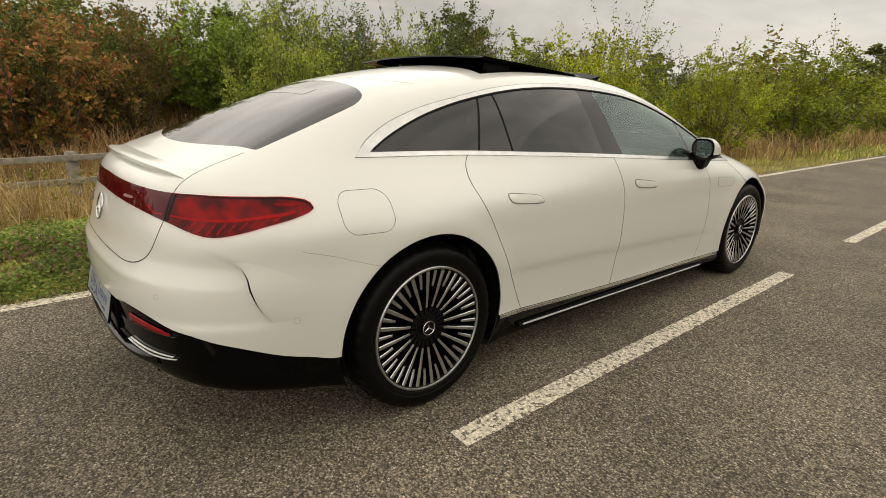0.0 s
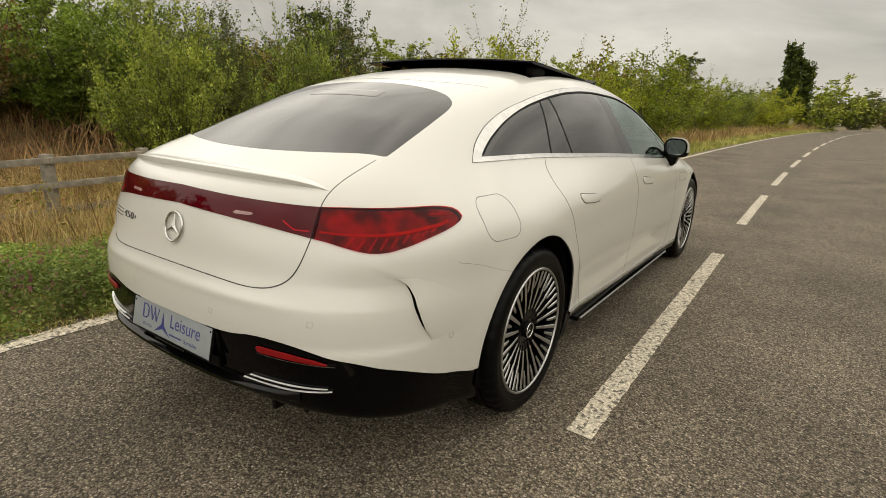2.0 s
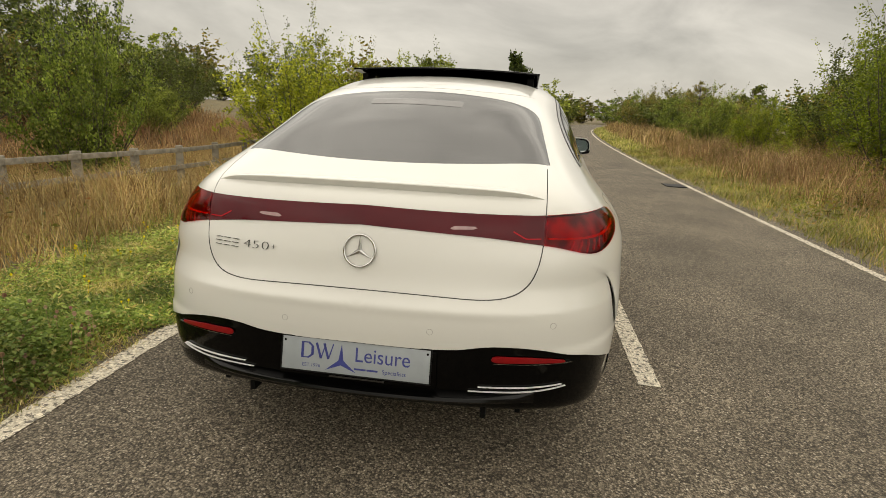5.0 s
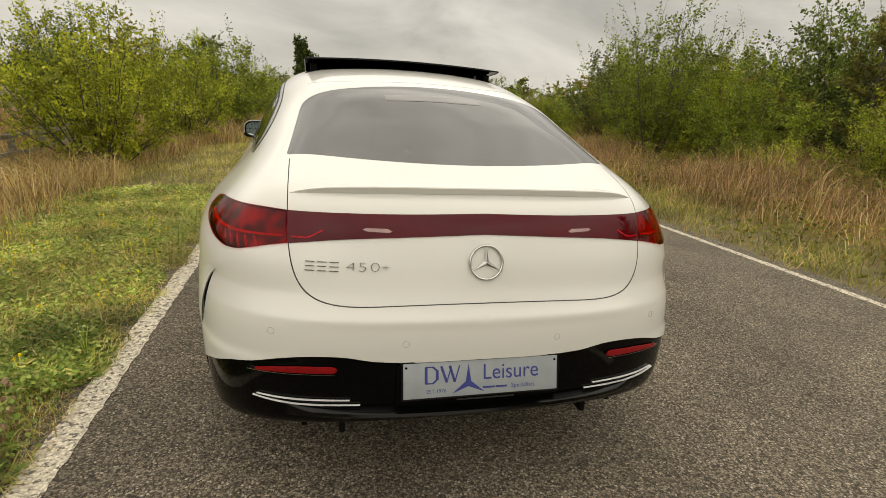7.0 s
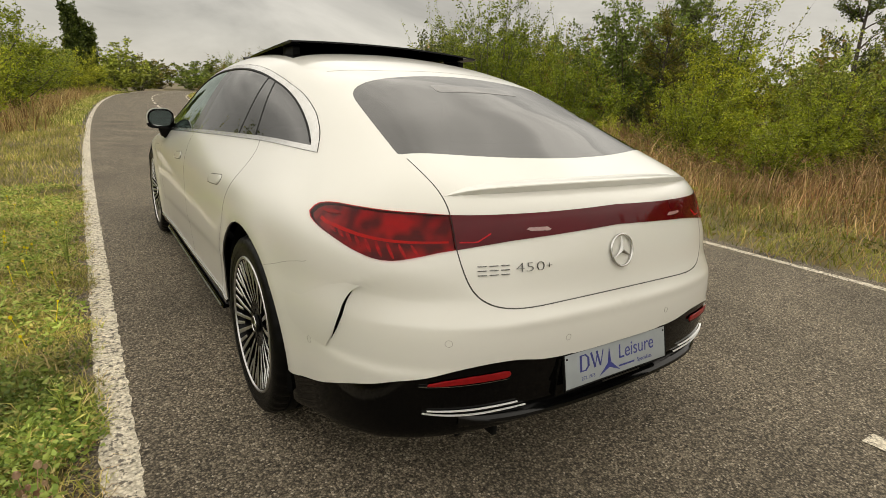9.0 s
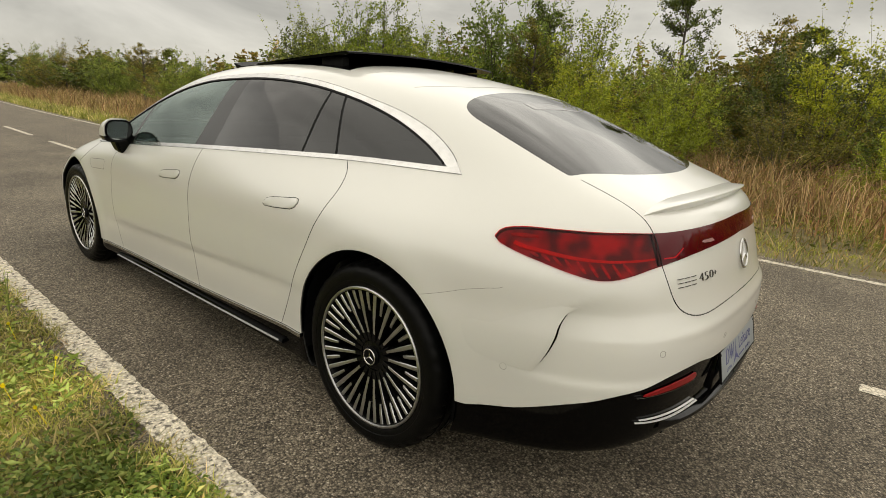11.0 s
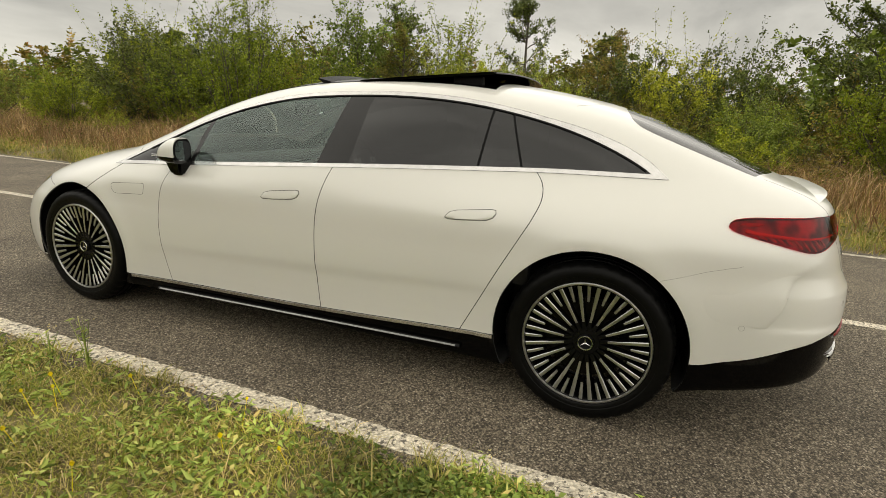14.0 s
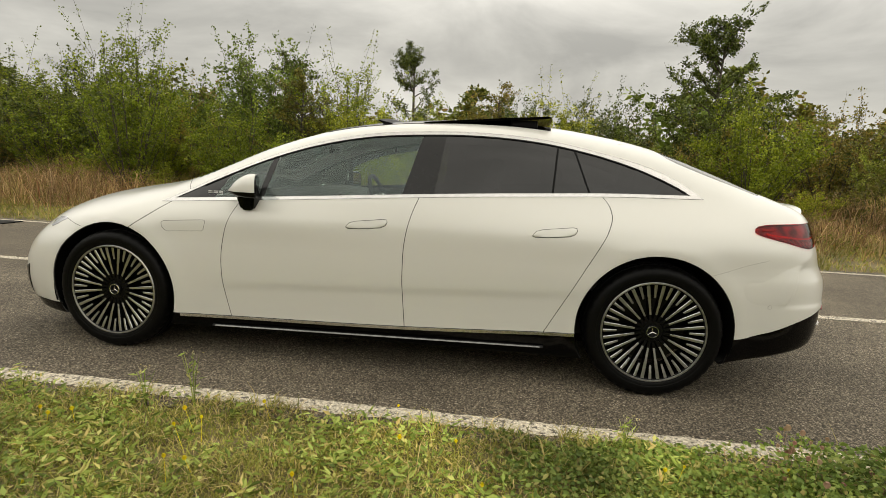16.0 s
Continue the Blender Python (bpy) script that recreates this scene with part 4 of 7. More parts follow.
for s in (1, -1):
    side = lambda y, z, s=s: on_side(y, z, s)
    # flush handles: a slim body-coloured blade in a dark-edged recess
    for dy, dz in ((0.0, 0.0), (1.046, -0.012)):
        q = dense([(0.682 + dy, 0.862 + dz), (0.660 + dy, 0.884 + dz), (0.627 + dy, 0.894 + dz), (0.470 + dy, 0.911 + dz), (0.450 + dy, 0.909 + dz), (0.446 + dy, 0.895 + dz),
                   (0.458 + dy, 0.878 + dz), (0.485 + dy, 0.867 + dz), (0.60 + dy, 0.857 + dz), (0.665 + dy, 0.855 + dz)], 0.014)
        pad("door_handle", q, side, 0.005, M_WHITE, "flush body-coloured door handle")
        q = q.mean(0) + (q - q.mean(0)) * [1.018, 1.09]
        p, n = side(q[:, 0], q[:, 1])
        strip("handle_edge", p, n, 0.0032, 0.0012, M_GAP, True)
    # bumper to wing joint
    yy = np.linspace(-0.262, -0.555, 26)
    zz = Spline([-0.60, -0.565, -0.50, -0.44, -0.35, -0.24], [0.845, 0.805, 0.782, 0.765, 0.733, 0.698])(yy)
    p, n = side(yy, zz)
    strip("bumper_joint", p, n, 0.0016, 0.0004, M_FAINT)
    # parking sensor on the corner, and the tall slot's dark blade
    a = np.linspace(0, 2 * math.pi, 21)[:-1]
    p, n = side(-0.586 + 0.011 * np.cos(a), 0.547 + 0.011 * np.sin(a))
    strip("parking_sensor", p, n, 0.0012, 0.0006, M_FAINT, True)
    zz = np.linspace(0.592, 0.756, 24)
    xx, arc = SLOT_X(zz), np.sin(np.linspace(0.12, 3.02, 24)) ** 0.7
    p, n = on_rear(s * (xx - 0.007), zz)
    strip("air_slot", p, n, 0.015 * arc ** 2.2 + 0.0004, 0.0008, M_BLACK, label="tall black air slot in the bumper corner")
    # the outer skin hangs over the slot
    rows = []
    zz = np.linspace(0.556, 0.772, 24)
    xx, arc = SLOT_X(zz), np.sin(np.linspace(0.12, 3.02, 24)) ** 0.6
    for dx, lift in ((0.070, -0.002), (0.045, 0.0008), (0.026, 0.0035), (0.011, 0.0068), (0.000, 0.0092), (-0.006, 0.0100), (-0.0075, 0.0085), (-0.001, 0.003), (0.010, -0.003)):
        p, n = on_rear(s * (xx + dx * (0.3 + 0.7 * arc)), zz)
        rows.append(p + n * (lift * arc)[:, None])
    bm = bmesh.new()
    vs = [[bm.verts.new(v) for v in row] for row in rows]
    for a0, b0 in zip(vs, vs[1:]):
        for k in range(23):
            bm.faces.new((a0[k], a0[k + 1], b0[k + 1], b0[k]))
    part("slot_lip", bm, M_WHITE, car)
    # sill blade and bright sill line
    yy = np.linspace(0.42, 2.76, 60)
    zz = LOW_SIDE(yy) - 0.010
    p, n = side(yy, zz)
    strip("sill_strip", p, n, 0.016, 0.008, M_CHROME, label="thin bright strip above the sill")
    bm = bmesh.new()
    rows = []
    for y in np.linspace(0.58, 2.56, 20):
        z = 0.238 - 0.018 * (y - 0.6)
        rows.append([bm.verts.new((s * x, y, z + dz)) for x, dz in ((0.86, -0.012), (0.938, -0.016), (0.943, -0.008), (0.936, 0.004), (0.86, 0.02))])
    for a0, b0 in zip(rows, rows[1:]):
        for k in range(4):
            bm.faces.new((a0[k], a0[k + 1], b0[k + 1], b0[k]))
    bm.faces.new(rows[0])
    bm.faces.new(rows[-1][::-1])
    part("sill_blade", bm, M_BLACK, car, "gloss black sill blade")
    # grey sliver along the blade's edge, drawn in place of its sky glint
    yy = np.linspace(0.60, 2.54, 20)
    bm = bmesh.new()
    rows = [[bm.verts.new((s * x, y, 0.238 - 0.018 * (y - 0.6) + dz)) for x, dz in ((0.942, -0.010), (0.949, -0.0055), (0.942, 0.0005))] for y in yy]
    for a0, b0 in zip(rows, rows[1:]):
        for k in range(2):
            bm.faces.new((a0[k], a0[k + 1], b0[k + 1], b0[k]))
    part("sill_blade_edge", bm, M_BADGE, car, "thin grey line standing in for the glint along the sill blade")
    # flap outline in the front wing
    q = dense([(2.868, 0.810), (2.852, 0.820), (2.605, 0.838), (2.590, 0.836), (2.586, 0.826), (2.596, 0.780), (2.606, 0.773), (2.82, 0.760), (2.842, 0.765), (2.862, 0.784)])
    p, n = side(q[:, 0], q[:, 1])
    strip("wing_flap_line", p, n, 0.0020, 0.0005, M_SEAM, True)
    # thin dark edge along the outer side of the window surround
    yy = np.linspace(-0.20, 2.74, 90)
    zz = GLASS_Z(yy) + 0.0202 + 0.021 * np.clip((0.32 - yy) / 0.36, 0, 1)
    p, n = side(yy, zz)
    strip("trim_edge", p, n, 0.0028, 0.0012, M_SEAM)
    yy = np.linspace(-0.15, 2.66, 90)
    p, n = side(yy, GLASS_Z(yy) - 0.0035)
    strip("window_seal", p, n, 0.0085, 0.0045, M_TRIM, label="black rubber window seal")
    # headlamp and the line behind it
    q = dense([(3.575, 0.784), (3.62, 0.790), (3.68, 0.784), (3.725, 0.765), (3.735, 0.728), (3.71, 0.722), (3.66, 0.742)], 0.02)
    pad("headlamp", q, side, 0.002, M_HEADLAMP, "clear headlamp with pale grey reflector")
    yy = np.linspace(3.60, 3.42, 12)
    p, n = side(yy, 0.788 - (3.60 - yy) * 0.20)
    strip("headlamp_joint", p, n, 0.0026, 0.0006, M_SEAM)
    q = dense([(3.89, 0.47), (3.945, 0.45), (3.95, 0.28), (3.91, 0.27)], 0.03)
    pad("front_air_vent", q, side, 0.004, M_BLACK, "gloss black front bumper vent")
# charging flap, on the right-hand wing
q = dense(round_rect(-0.392, -0.182, 0.832, 0.983, 0.055, 8))
p, n = on_side(q[:, 0], q[:, 1], 1)
strip("charging_flap_line", p, n, 0.0018, 0.0005, M_SEAM, True)

# sensors across the bumper
for x, z in ((-0.247, 0.610), (0.247, 0.610), (-0.641, 0.639), (0.641, 0.639)):
    a = np.linspace(0, 2 * math.pi, 21)[:-1]
    p, n = on_rear(x + 0.0098 * np.cos(a), z + 0.0098 * np.sin(a))
    strip("parking_sensor", p, n, 0.0012, 0.0006, M_FAINT, True)

# spoiler lip along the deck's edge
bm, rows = bmesh.new(), []
for x in np.linspace(-0.585, 0.585, 41):
    u = abs(x) / 0.585
    p, n = on_top([x * 0.999], [-0.868 + 0.115 * x * x])
    y, z = p[0][1], p[0][2]
    t = max(0.0, 1 - u ** 5)
    rows.append([bm.verts.new(v) for v in ((x, y + 0.075, z + 0.006), (x, y + 0.03, z + 0.011 * t), (x, y - 0.012 * t, z + 0.011 * t),
                                            (x, y - 0.044 * t, z + 0.013 * t), (x, y - 0.053 * t, z + 0.0095 * t), (x, y - 0.054 * t, z + 0.006 * t),
                                            (x, y - 0.031 * t, z - 0.020 * t - 0.004), (x, y + 0.02, z - 0.03))])
for a0, b0 in zip(rows, rows[1:]):
    for k in range(7):
        bm.faces.new((a0[k], a0[k + 1], b0[k + 1], b0[k]))
part("spoiler", bm, M_WHITE, car, "slim white boot-lid spoiler lip")

# lamp inners: a bright line low in the lamp, slanted blades below it, dim bands for glow above
def on_corner(a, z, s):
    a, z = np.radians(np.atleast_1d(np.asarray(a, float))), np.atleast_1d(np.asarray(z, float))
    z = np.broadcast_to(z, a.shape)
    p = body_cast(np.stack([0 * a + 0.35, 0 * a - 0.45, z], -1), np.stack([np.cos(a), -np.sin(a), 0 * a], -1))
    n = body_normal(p)
    return p * [s, 1, 1], n * [s, 1, 1]


LAMP_MID = Spline([8, 14, 22, 31, 40, 50, 60], [0.938, 0.925, 0.918, 0.910, 0.906, 0.907, 0.911])
for s in (1, -1):
    # a bright line from the tip to the inner end, with a short bar above its start
    # nothing emits here: the lit look is put into the red colour
    aa = np.linspace(11, 60, 44)
    p, n = on_corner(aa, LAMP_MID(aa), s)
    strip("lamp_line", p, n, 0.012 - 0.006 * np.linspace(0, 1, 44), -0.001, M_REDBRIGHT, thick=0.012)
    aa = np.linspace(9, 19, 14)
    p, n = on_corner(aa, 0.951 + 0.0005 * (aa - 9), s)
    strip("lamp_line", p, n, 0.010 * np.sin(np.linspace(0.3, 2.9, 14)) + 0.002, -0.001, M_REDGLOW, thick=0.012)
    aa = np.linspace(63.4, 74, 18)
    p, n = on_corner(aa, np.interp(aa, [63, 68.6, 69.4, 74], [0.9105, 0.9105, 0.9115, 0.934]), s)
    strip("lamp_line", p, n, 0.0042, 0.0042, M_REDGLOW)
    # slanted blades hanging from the line, and wide dim bands over it in place of a glow
    for i in range(9):
        a0 = 17 + 3.9 * i
        aa = np.linspace(a0, a0 + 3.0, 6)
        low = float(LAMP_LOW(a0)) + 0.008
        high = float(LAMP_MID(a0)) - 0.006
        p, n = on_corner(aa, np.linspace(high, low, 6), s)
        strip("lamp_blade", p, n, 0.0075 * np.array([0.5, 0.9, 1.0, 1.0, 0.9, 0.5]), -0.008, M_BLADE, thick=0.014)
    for i in range(6):
        a0 = 20 + 6.2 * i
        aa = np.linspace(a0, a0 + 5.4, 7)
        p, n = on_corner(aa, np.linspace(0.930, 0.972, 7), s)
        strip("lamp_blade", p, n, 0.014 * np.array([0.4, 0.8, 1.0, 1.0, 1.0, 0.8, 0.4]), -0.016, M_BOWL, thick=0.016)

# small pale reversing lamps in the bar
for s in (1, -1):
    q = dense([(s * 0.285, 0.938), (s * 0.300, 0.946), (s * 0.365, 0.946), (s * 0.375, 0.941), (s * 0.360, 0.936), (s * 0.295, 0.934)], 0.012)
    pad("reversing_lamp", q if s > 0 else q[::-1], on_rear, 0.0045, M_REVERSE, "pale reversing lamp in the red bar")
# reflectors, bright double strips and fins in the black diffuser
for s in (1, -1):
    q = dense([(s * u, v) for u, v in ((0.450, 0.525), (0.454, 0.533), (0.466, 0.5365), (0.57, 0.5335), (0.65, 0.5250), (0.690, 0.516), (0.694, 0.511), (0.685, 0.5085), (0.62, 0.512), (0.53, 0.514), (0.466, 0.5145), (0.454, 0.518))], 0.02)
    pad("rear_reflector", q if s > 0 else q[::-1], on_rear, 0.003, M_REFLECTOR, "narrow red reflector")
    xx = np.linspace(0.457, 0.715, 24)
    p, n = on_rear(s * xx, 0.5115 - 0.004 * np.sin((xx - 0.457) / 0.258 * math.pi / 2))
    strip("reflector_edge", p, n, 0.0011, 0.0032, M_CHROME, label="hair-thin chrome edge below the reflector")
    for x0, x1, z0, lift in ((0.380, 0.702, 0.408, 0.018), (0.412, 0.690, 0.425, 0.008)):
        xx = np.linspace(x0, x1, 24)
        p, n = on_rear(s * xx, z0 - 0.004 + lift * np.clip((xx - 0.52) / 0.2, 0, 1) ** 2)
        strip("bumper_strip", p, n, 0.0016 * np.sin(np.linspace(0.3, 2.84, 24)) + 0.0007, 0.0036, M_BRIGHT, label="bright chrome bumper strip")
    for x, zb in ((0.43, 0.275), (0.55, 0.290), (0.66, 0.320)):
        part("diffuser_fin", box(s * x - 0.010, s * x + 0.010, -0.960 + 0.30 * (x - 0.43), -0.85, zb - 0.012, zb + 0.08, 0.005), M_TRIM, car)
xx = np.linspace(-0.60, 0.60, 49)
p, n = on_rear(xx, 0.372 + 0.03 * xx ** 2)
bm, rows = bmesh.new(), []
for (x, y, z), u in zip(p, np.abs(xx) / 0.60):
    t = 1 - u ** 6
    rows.append([bm.verts.new((x, y + dy * t, z + dz)) for dy, dz in ((0.02, 0.020), (-0.006, 0.014), (-0.022, 0.005), (-0.025, -0.004), (-0.016, -0.014), (0.02, -0.022))])
for a0, b0 in zip(rows, rows[1:]):
    for k in range(5):
        bm.faces.new((a0[k], a0[k + 1], b0[k + 1], b0[k]))
part("diffuser_lip", bm, M_LIP, car, "gloss black diffuser lip")
part("plate_recess", box(-0.275, 0.275, -1.0535, -1.00, 0.405, 0.540, 0.008), M_BLACK, car)


# ---------------------------------------------------------------- car: plate and badges
def words(name, text, size, mat, parent, m, label="", depth=0.001, thin=0.0):
    cu = bpy.data.curves.new(name, "FONT")
    cu.body, cu.size, cu.extrude, cu.align_x, cu.align_y = text, size, depth, "CENTER", "CENTER"
    cu.offset = -thin
    tmp = bpy.data.objects.new(name, cu)
    scene.collection.objects.link(tmp)
    me = bpy.data.meshes.new_from_object(tmp.evaluated_get(bpy.context.evaluated_depsgraph_get()))
    bpy.data.objects.remove(tmp)
    me.transform(m)
    me.materials.clear()
    me.materials.append(mat)
    ob = new(name, me)
    ob.parent = parent
    return tagged(ob, label)


PLATE = pose(0.0, -1.064, 0.490, 90, 0, 0) @ pose(0, 0, 0, -12.5, 0, 0)
bm = bmesh.new()
box_bm(bm, -0.2545, 0.2545, -0.0555, 0.0555, -0.002, 0.003, 0.0015)
plate = part("dealer_plate", bm, M_PLATE, car, "pale plate with blue printing", m=PLATE)
bm = bmesh.new()
for x0, x1, y0, y1 in ((-0.2595, 0.2595, 0.0555, 0.060), (-0.2595, 0.2595, -0.060, -0.0555), (-0.2595, -0.2545, -0.0555, 0.0555), (0.2545, 0.2595, -0.0555, 0.0555)):
    box_bm(bm, x0, x1, y0, y1, -0.004, 0.004)
part("plate_surround", bm, M_TRIM, plate, m=PLATE, smooth=False)
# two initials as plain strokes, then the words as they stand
def stroke(x0, y0, x1, y1, w):
    """A thin printed stroke between two points of the plate."""
    a = math.atan2(y1 - y0, x1 - x0)
    part("print_bar", box(0, math.hypot(x1 - x0, y1 - y0), -w / 2, w / 2, 0.003, 0.0035), M_BLUE, plate, m=PLATE @ pose(x0, y0, 0, 0, 0, math.degrees(a)), smooth=False)


for x0, y0, x1, y1, w in ((-0.183, -0.012, -0.183, 0.042, 0.009), (-0.183, 0.0405, -0.160, 0.0405, 0.004), (-0.183, -0.0105, -0.160, -0.0105, 0.004), (-0.162, 0.041, -0.147, 0.028, 0.006), (-0.148, 0.030, -0.148, 0.000, 0.009), (-0.147, 0.002, -0.162, -0.011, 0.006),
                          (-0.135, 0.042, -0.117, -0.010, 0.008), (-0.117, -0.010, -0.103, 0.040, 0.004), (-0.108, 0.042, -0.091, -0.010, 0.008), (-0.091, -0.010, -0.076, 0.042, 0.004)):
    stroke(x0, y0, x1, y1, w)
words("print_word", "Leisure", 0.070, M_BLUE, plate, PLATE @ pose(0.094, 0.013, 0.0031) @ Matrix.Diagonal((0.93, 1, 1, 1)), depth=0.0004)
words("print_line", "EST.1976", 0.017, M_BLUE, plate, PLATE @ pose(-0.150, -0.036, 0.0031), depth=0.0003)
for x0, x1 in ((0.000, 0.040), (0.043, 0.081)):
    part("print_bar", box(x0, x1, -0.0365, -0.0305, 0.003, 0.0034), M_BLUE, plate, m=PLATE, smooth=False)
words("print_line", "Specialists", 0.020, M_BLUE, plate, PLATE @ pose(0.136, -0.034, 0.0031), depth=0.0003)
tri_star(plate, "print_emblem", 0.062, 0.0008, M_BLUE, PLATE @ pose(-0.047, -0.016, 0.0032))
part("screw", lathe([(0, 0), (0.0, 0.004), (-0.003, 0.004)], 12), M_TRIM, plate, m=PLATE @ pose(-0.245, 0.042, 0.004, 0, -90, 0))
part("screw", lathe([(0, 0), (0.0, 0.004), (-0.003, 0.004)], 12), M_TRIM, plate, m=PLATE @ pose(0.245, 0.042, 0.004, 0, -90, 0))
part("plate_sticker", box(-0.085, 0.105, -0.0685, -0.0635, 0.002, 0.004), M_DISC, plate, m=PLATE, smooth=False)

p, n = on_rear([0.0], [0.852])
BADGE = pose(p[0][0], p[0][1] - 0.006, p[0][2], 90, 0, 0) @ pose(0, 0, 0, -math.degrees(math.asin(n[0][2])), 0, 0)
badge = part("rear_badge", ring_bm(0.052, 0.0042, 56, 8), M_CHROME, car, "round chrome three-armed badge", m=BADGE)
tri_star(badge, "badge_arm", 0.051, 0.007, M_CHROME, BADGE)


def rear_plate_at(x, z, lift):
    p, n = on_rear([x], [z])
    yaw = math.degrees(math.atan2(n[0][0], -n[0][1]))
    return Matrix.Translation(Vector(p[0] + n[0] * lift)) @ pose(0, 0, 0, 0, 0, yaw) @ pose(0, 0, 0, 90 - math.degrees(math.asin(n[0][2])), 0, 0)


# model lettering: the maker's letters as plain bars, the figures as they stand
for x in (-0.5275, -0.4925, -0.457):
    m = rear_plate_at(x, 0.833, 0.0)
    for y0, y1 in ((-0.0143, -0.0117), (-0.0013, 0.0013), (0.0117, 0.0143)):
        part("badge_bar", box(-0.0138, 0.0138, y0, y1, 0, 0.004, 0.0008), M_BADGE, car, m=m)
for x, ch in ((-0.4085, "4"), (-0.3745, "5"), (-0.338, "0"), (-0.3065, "+")):
    words("badge_figure", ch, 0.041 if ch != "+" else 0.034, M_BADGE, car, rear_plate_at(x, 0.834, 0.002) @ Matrix.Diagonal((1.62, 0.98, 1, 1)), depth=0.002, thin=0.0013)

# ---------------------------------------------------------------- car: roof panel, mirrors
bm, rows = bmesh.new(), []
for i in range(21):
    x = -0.55 + 1.10 * i / 20
    rows.append([])
    for j, (y, lift) in enumerate(((0.572, 0.006), (0.575, 0.014), (0.60, 0.018), (0.85, 0.015), (1.10, 0.010), (1.33, 0.004), (1.345, -0.002), (1.30, -0.008), (0.85, 0.001), (0.60, 0.002))):
        raise_ = 0.042 * (1.345 - y) / 0.77
        rows[-1].append(bm.verts.new((x, y + 0.03 * (x / 0.55) ** 2, 1.486 + raise_ + lift - 0.055 * x * x)))
for a0, b0 in zip(rows, rows[1:]):
    for k in range(10):
        bm.faces.new((a0[k], a0[(k + 1) % 10], b0[(k + 1) % 10], b0[k]))
bm.faces.new(rows[0])
bm.faces.new(rows[-1][::-1])
part("sunroof_panel", bm, M_BLACK, car, "tilted black glass sunroof panel")
for s in (1, -1):
    part("sunroof_arm", box(s * 0.50 - 0.02, s * 0.50 + 0.02, 0.68, 0.84, 1.43, 1.505, 0.008), M_TRIM, car)


def top_sheet(name, x0, x1, y0, y1, lift, mat, label):
    xs, ys = np.linspace(x0, x1, 25), np.linspace(y0, y1, 25)
    gx, gy = np.meshgrid(xs, ys)
    p, n = on_top(gx.ravel(), gy.ravel())
    top = p + n * lift
    bm = bmesh.new()
    vs = [bm.verts.new(v) for v in top] + [bm.verts.new(v) for v in p - n * 0.004]
    for j in range(24):
        for i in range(24):
            bm.faces.new([vs[k] for k in (j * 25 + i, j * 25 + i + 1, (j + 1) * 25 + i + 1, (j + 1) * 25 + i)])
    rim = [i for i in range(25)] + [25 * j + 24 for j in range(1, 25)] + [600 + i for i in range(23, -1, -1)] + [25 * j for j in range(23, 0, -1)]
    for a0, b0 in zip(rim, rim[1:] + rim[:1]):
        bm.faces.new((vs[a0], vs[b0], vs[b0 + 625], vs[a0 + 625]))
    return part(name, bm, mat, car, label)


# no hole is cut: the sheet's black serves for the shade under the panel
top_sheet("sunroof_opening", -0.545, 0.545, 0.60, 1.98, 0.003, M_BLACK, "black glass roof field, standing in for the dark opening under the panel")
bm, rows = bmesh.new(), []
for x in np.linspace(-0.52, 0.52, 13):
    p, n = on_top([x], [1.60])
    z = p[0][2]
    rows.append([bm.verts.new(v) for v in ((x, 1.66, z + 0.024), (x, 1.664, z + 0.019), (x, 1.62, z - 0.005), (x, 1.53, z - 0.004), (x, 1.60, z + 0.012))])
for a0, b0 in zip(rows, rows[1:]):
    for k in range(5):
        bm.faces.new((a0[k], a0[(k + 1) % 5], b0[(k + 1) % 5], b0[k]))
bm.faces.new(rows[0])
bm.faces.new(rows[-1][::-1])
part("wind_deflector", bm, M_TRIM, car, "dark raised wind deflector")
xx = np.linspace(-0.53, 0.53, 41)
p, n = on_top(xx, Spline([0, 0.15, 0.35, 0.457, 0.53], [0.078, 0.080, 0.094, 0.141, 0.202])(np.abs(xx)))
strip("roof_joint", p, n, 0.0028, 0.0005, M_FAINT)


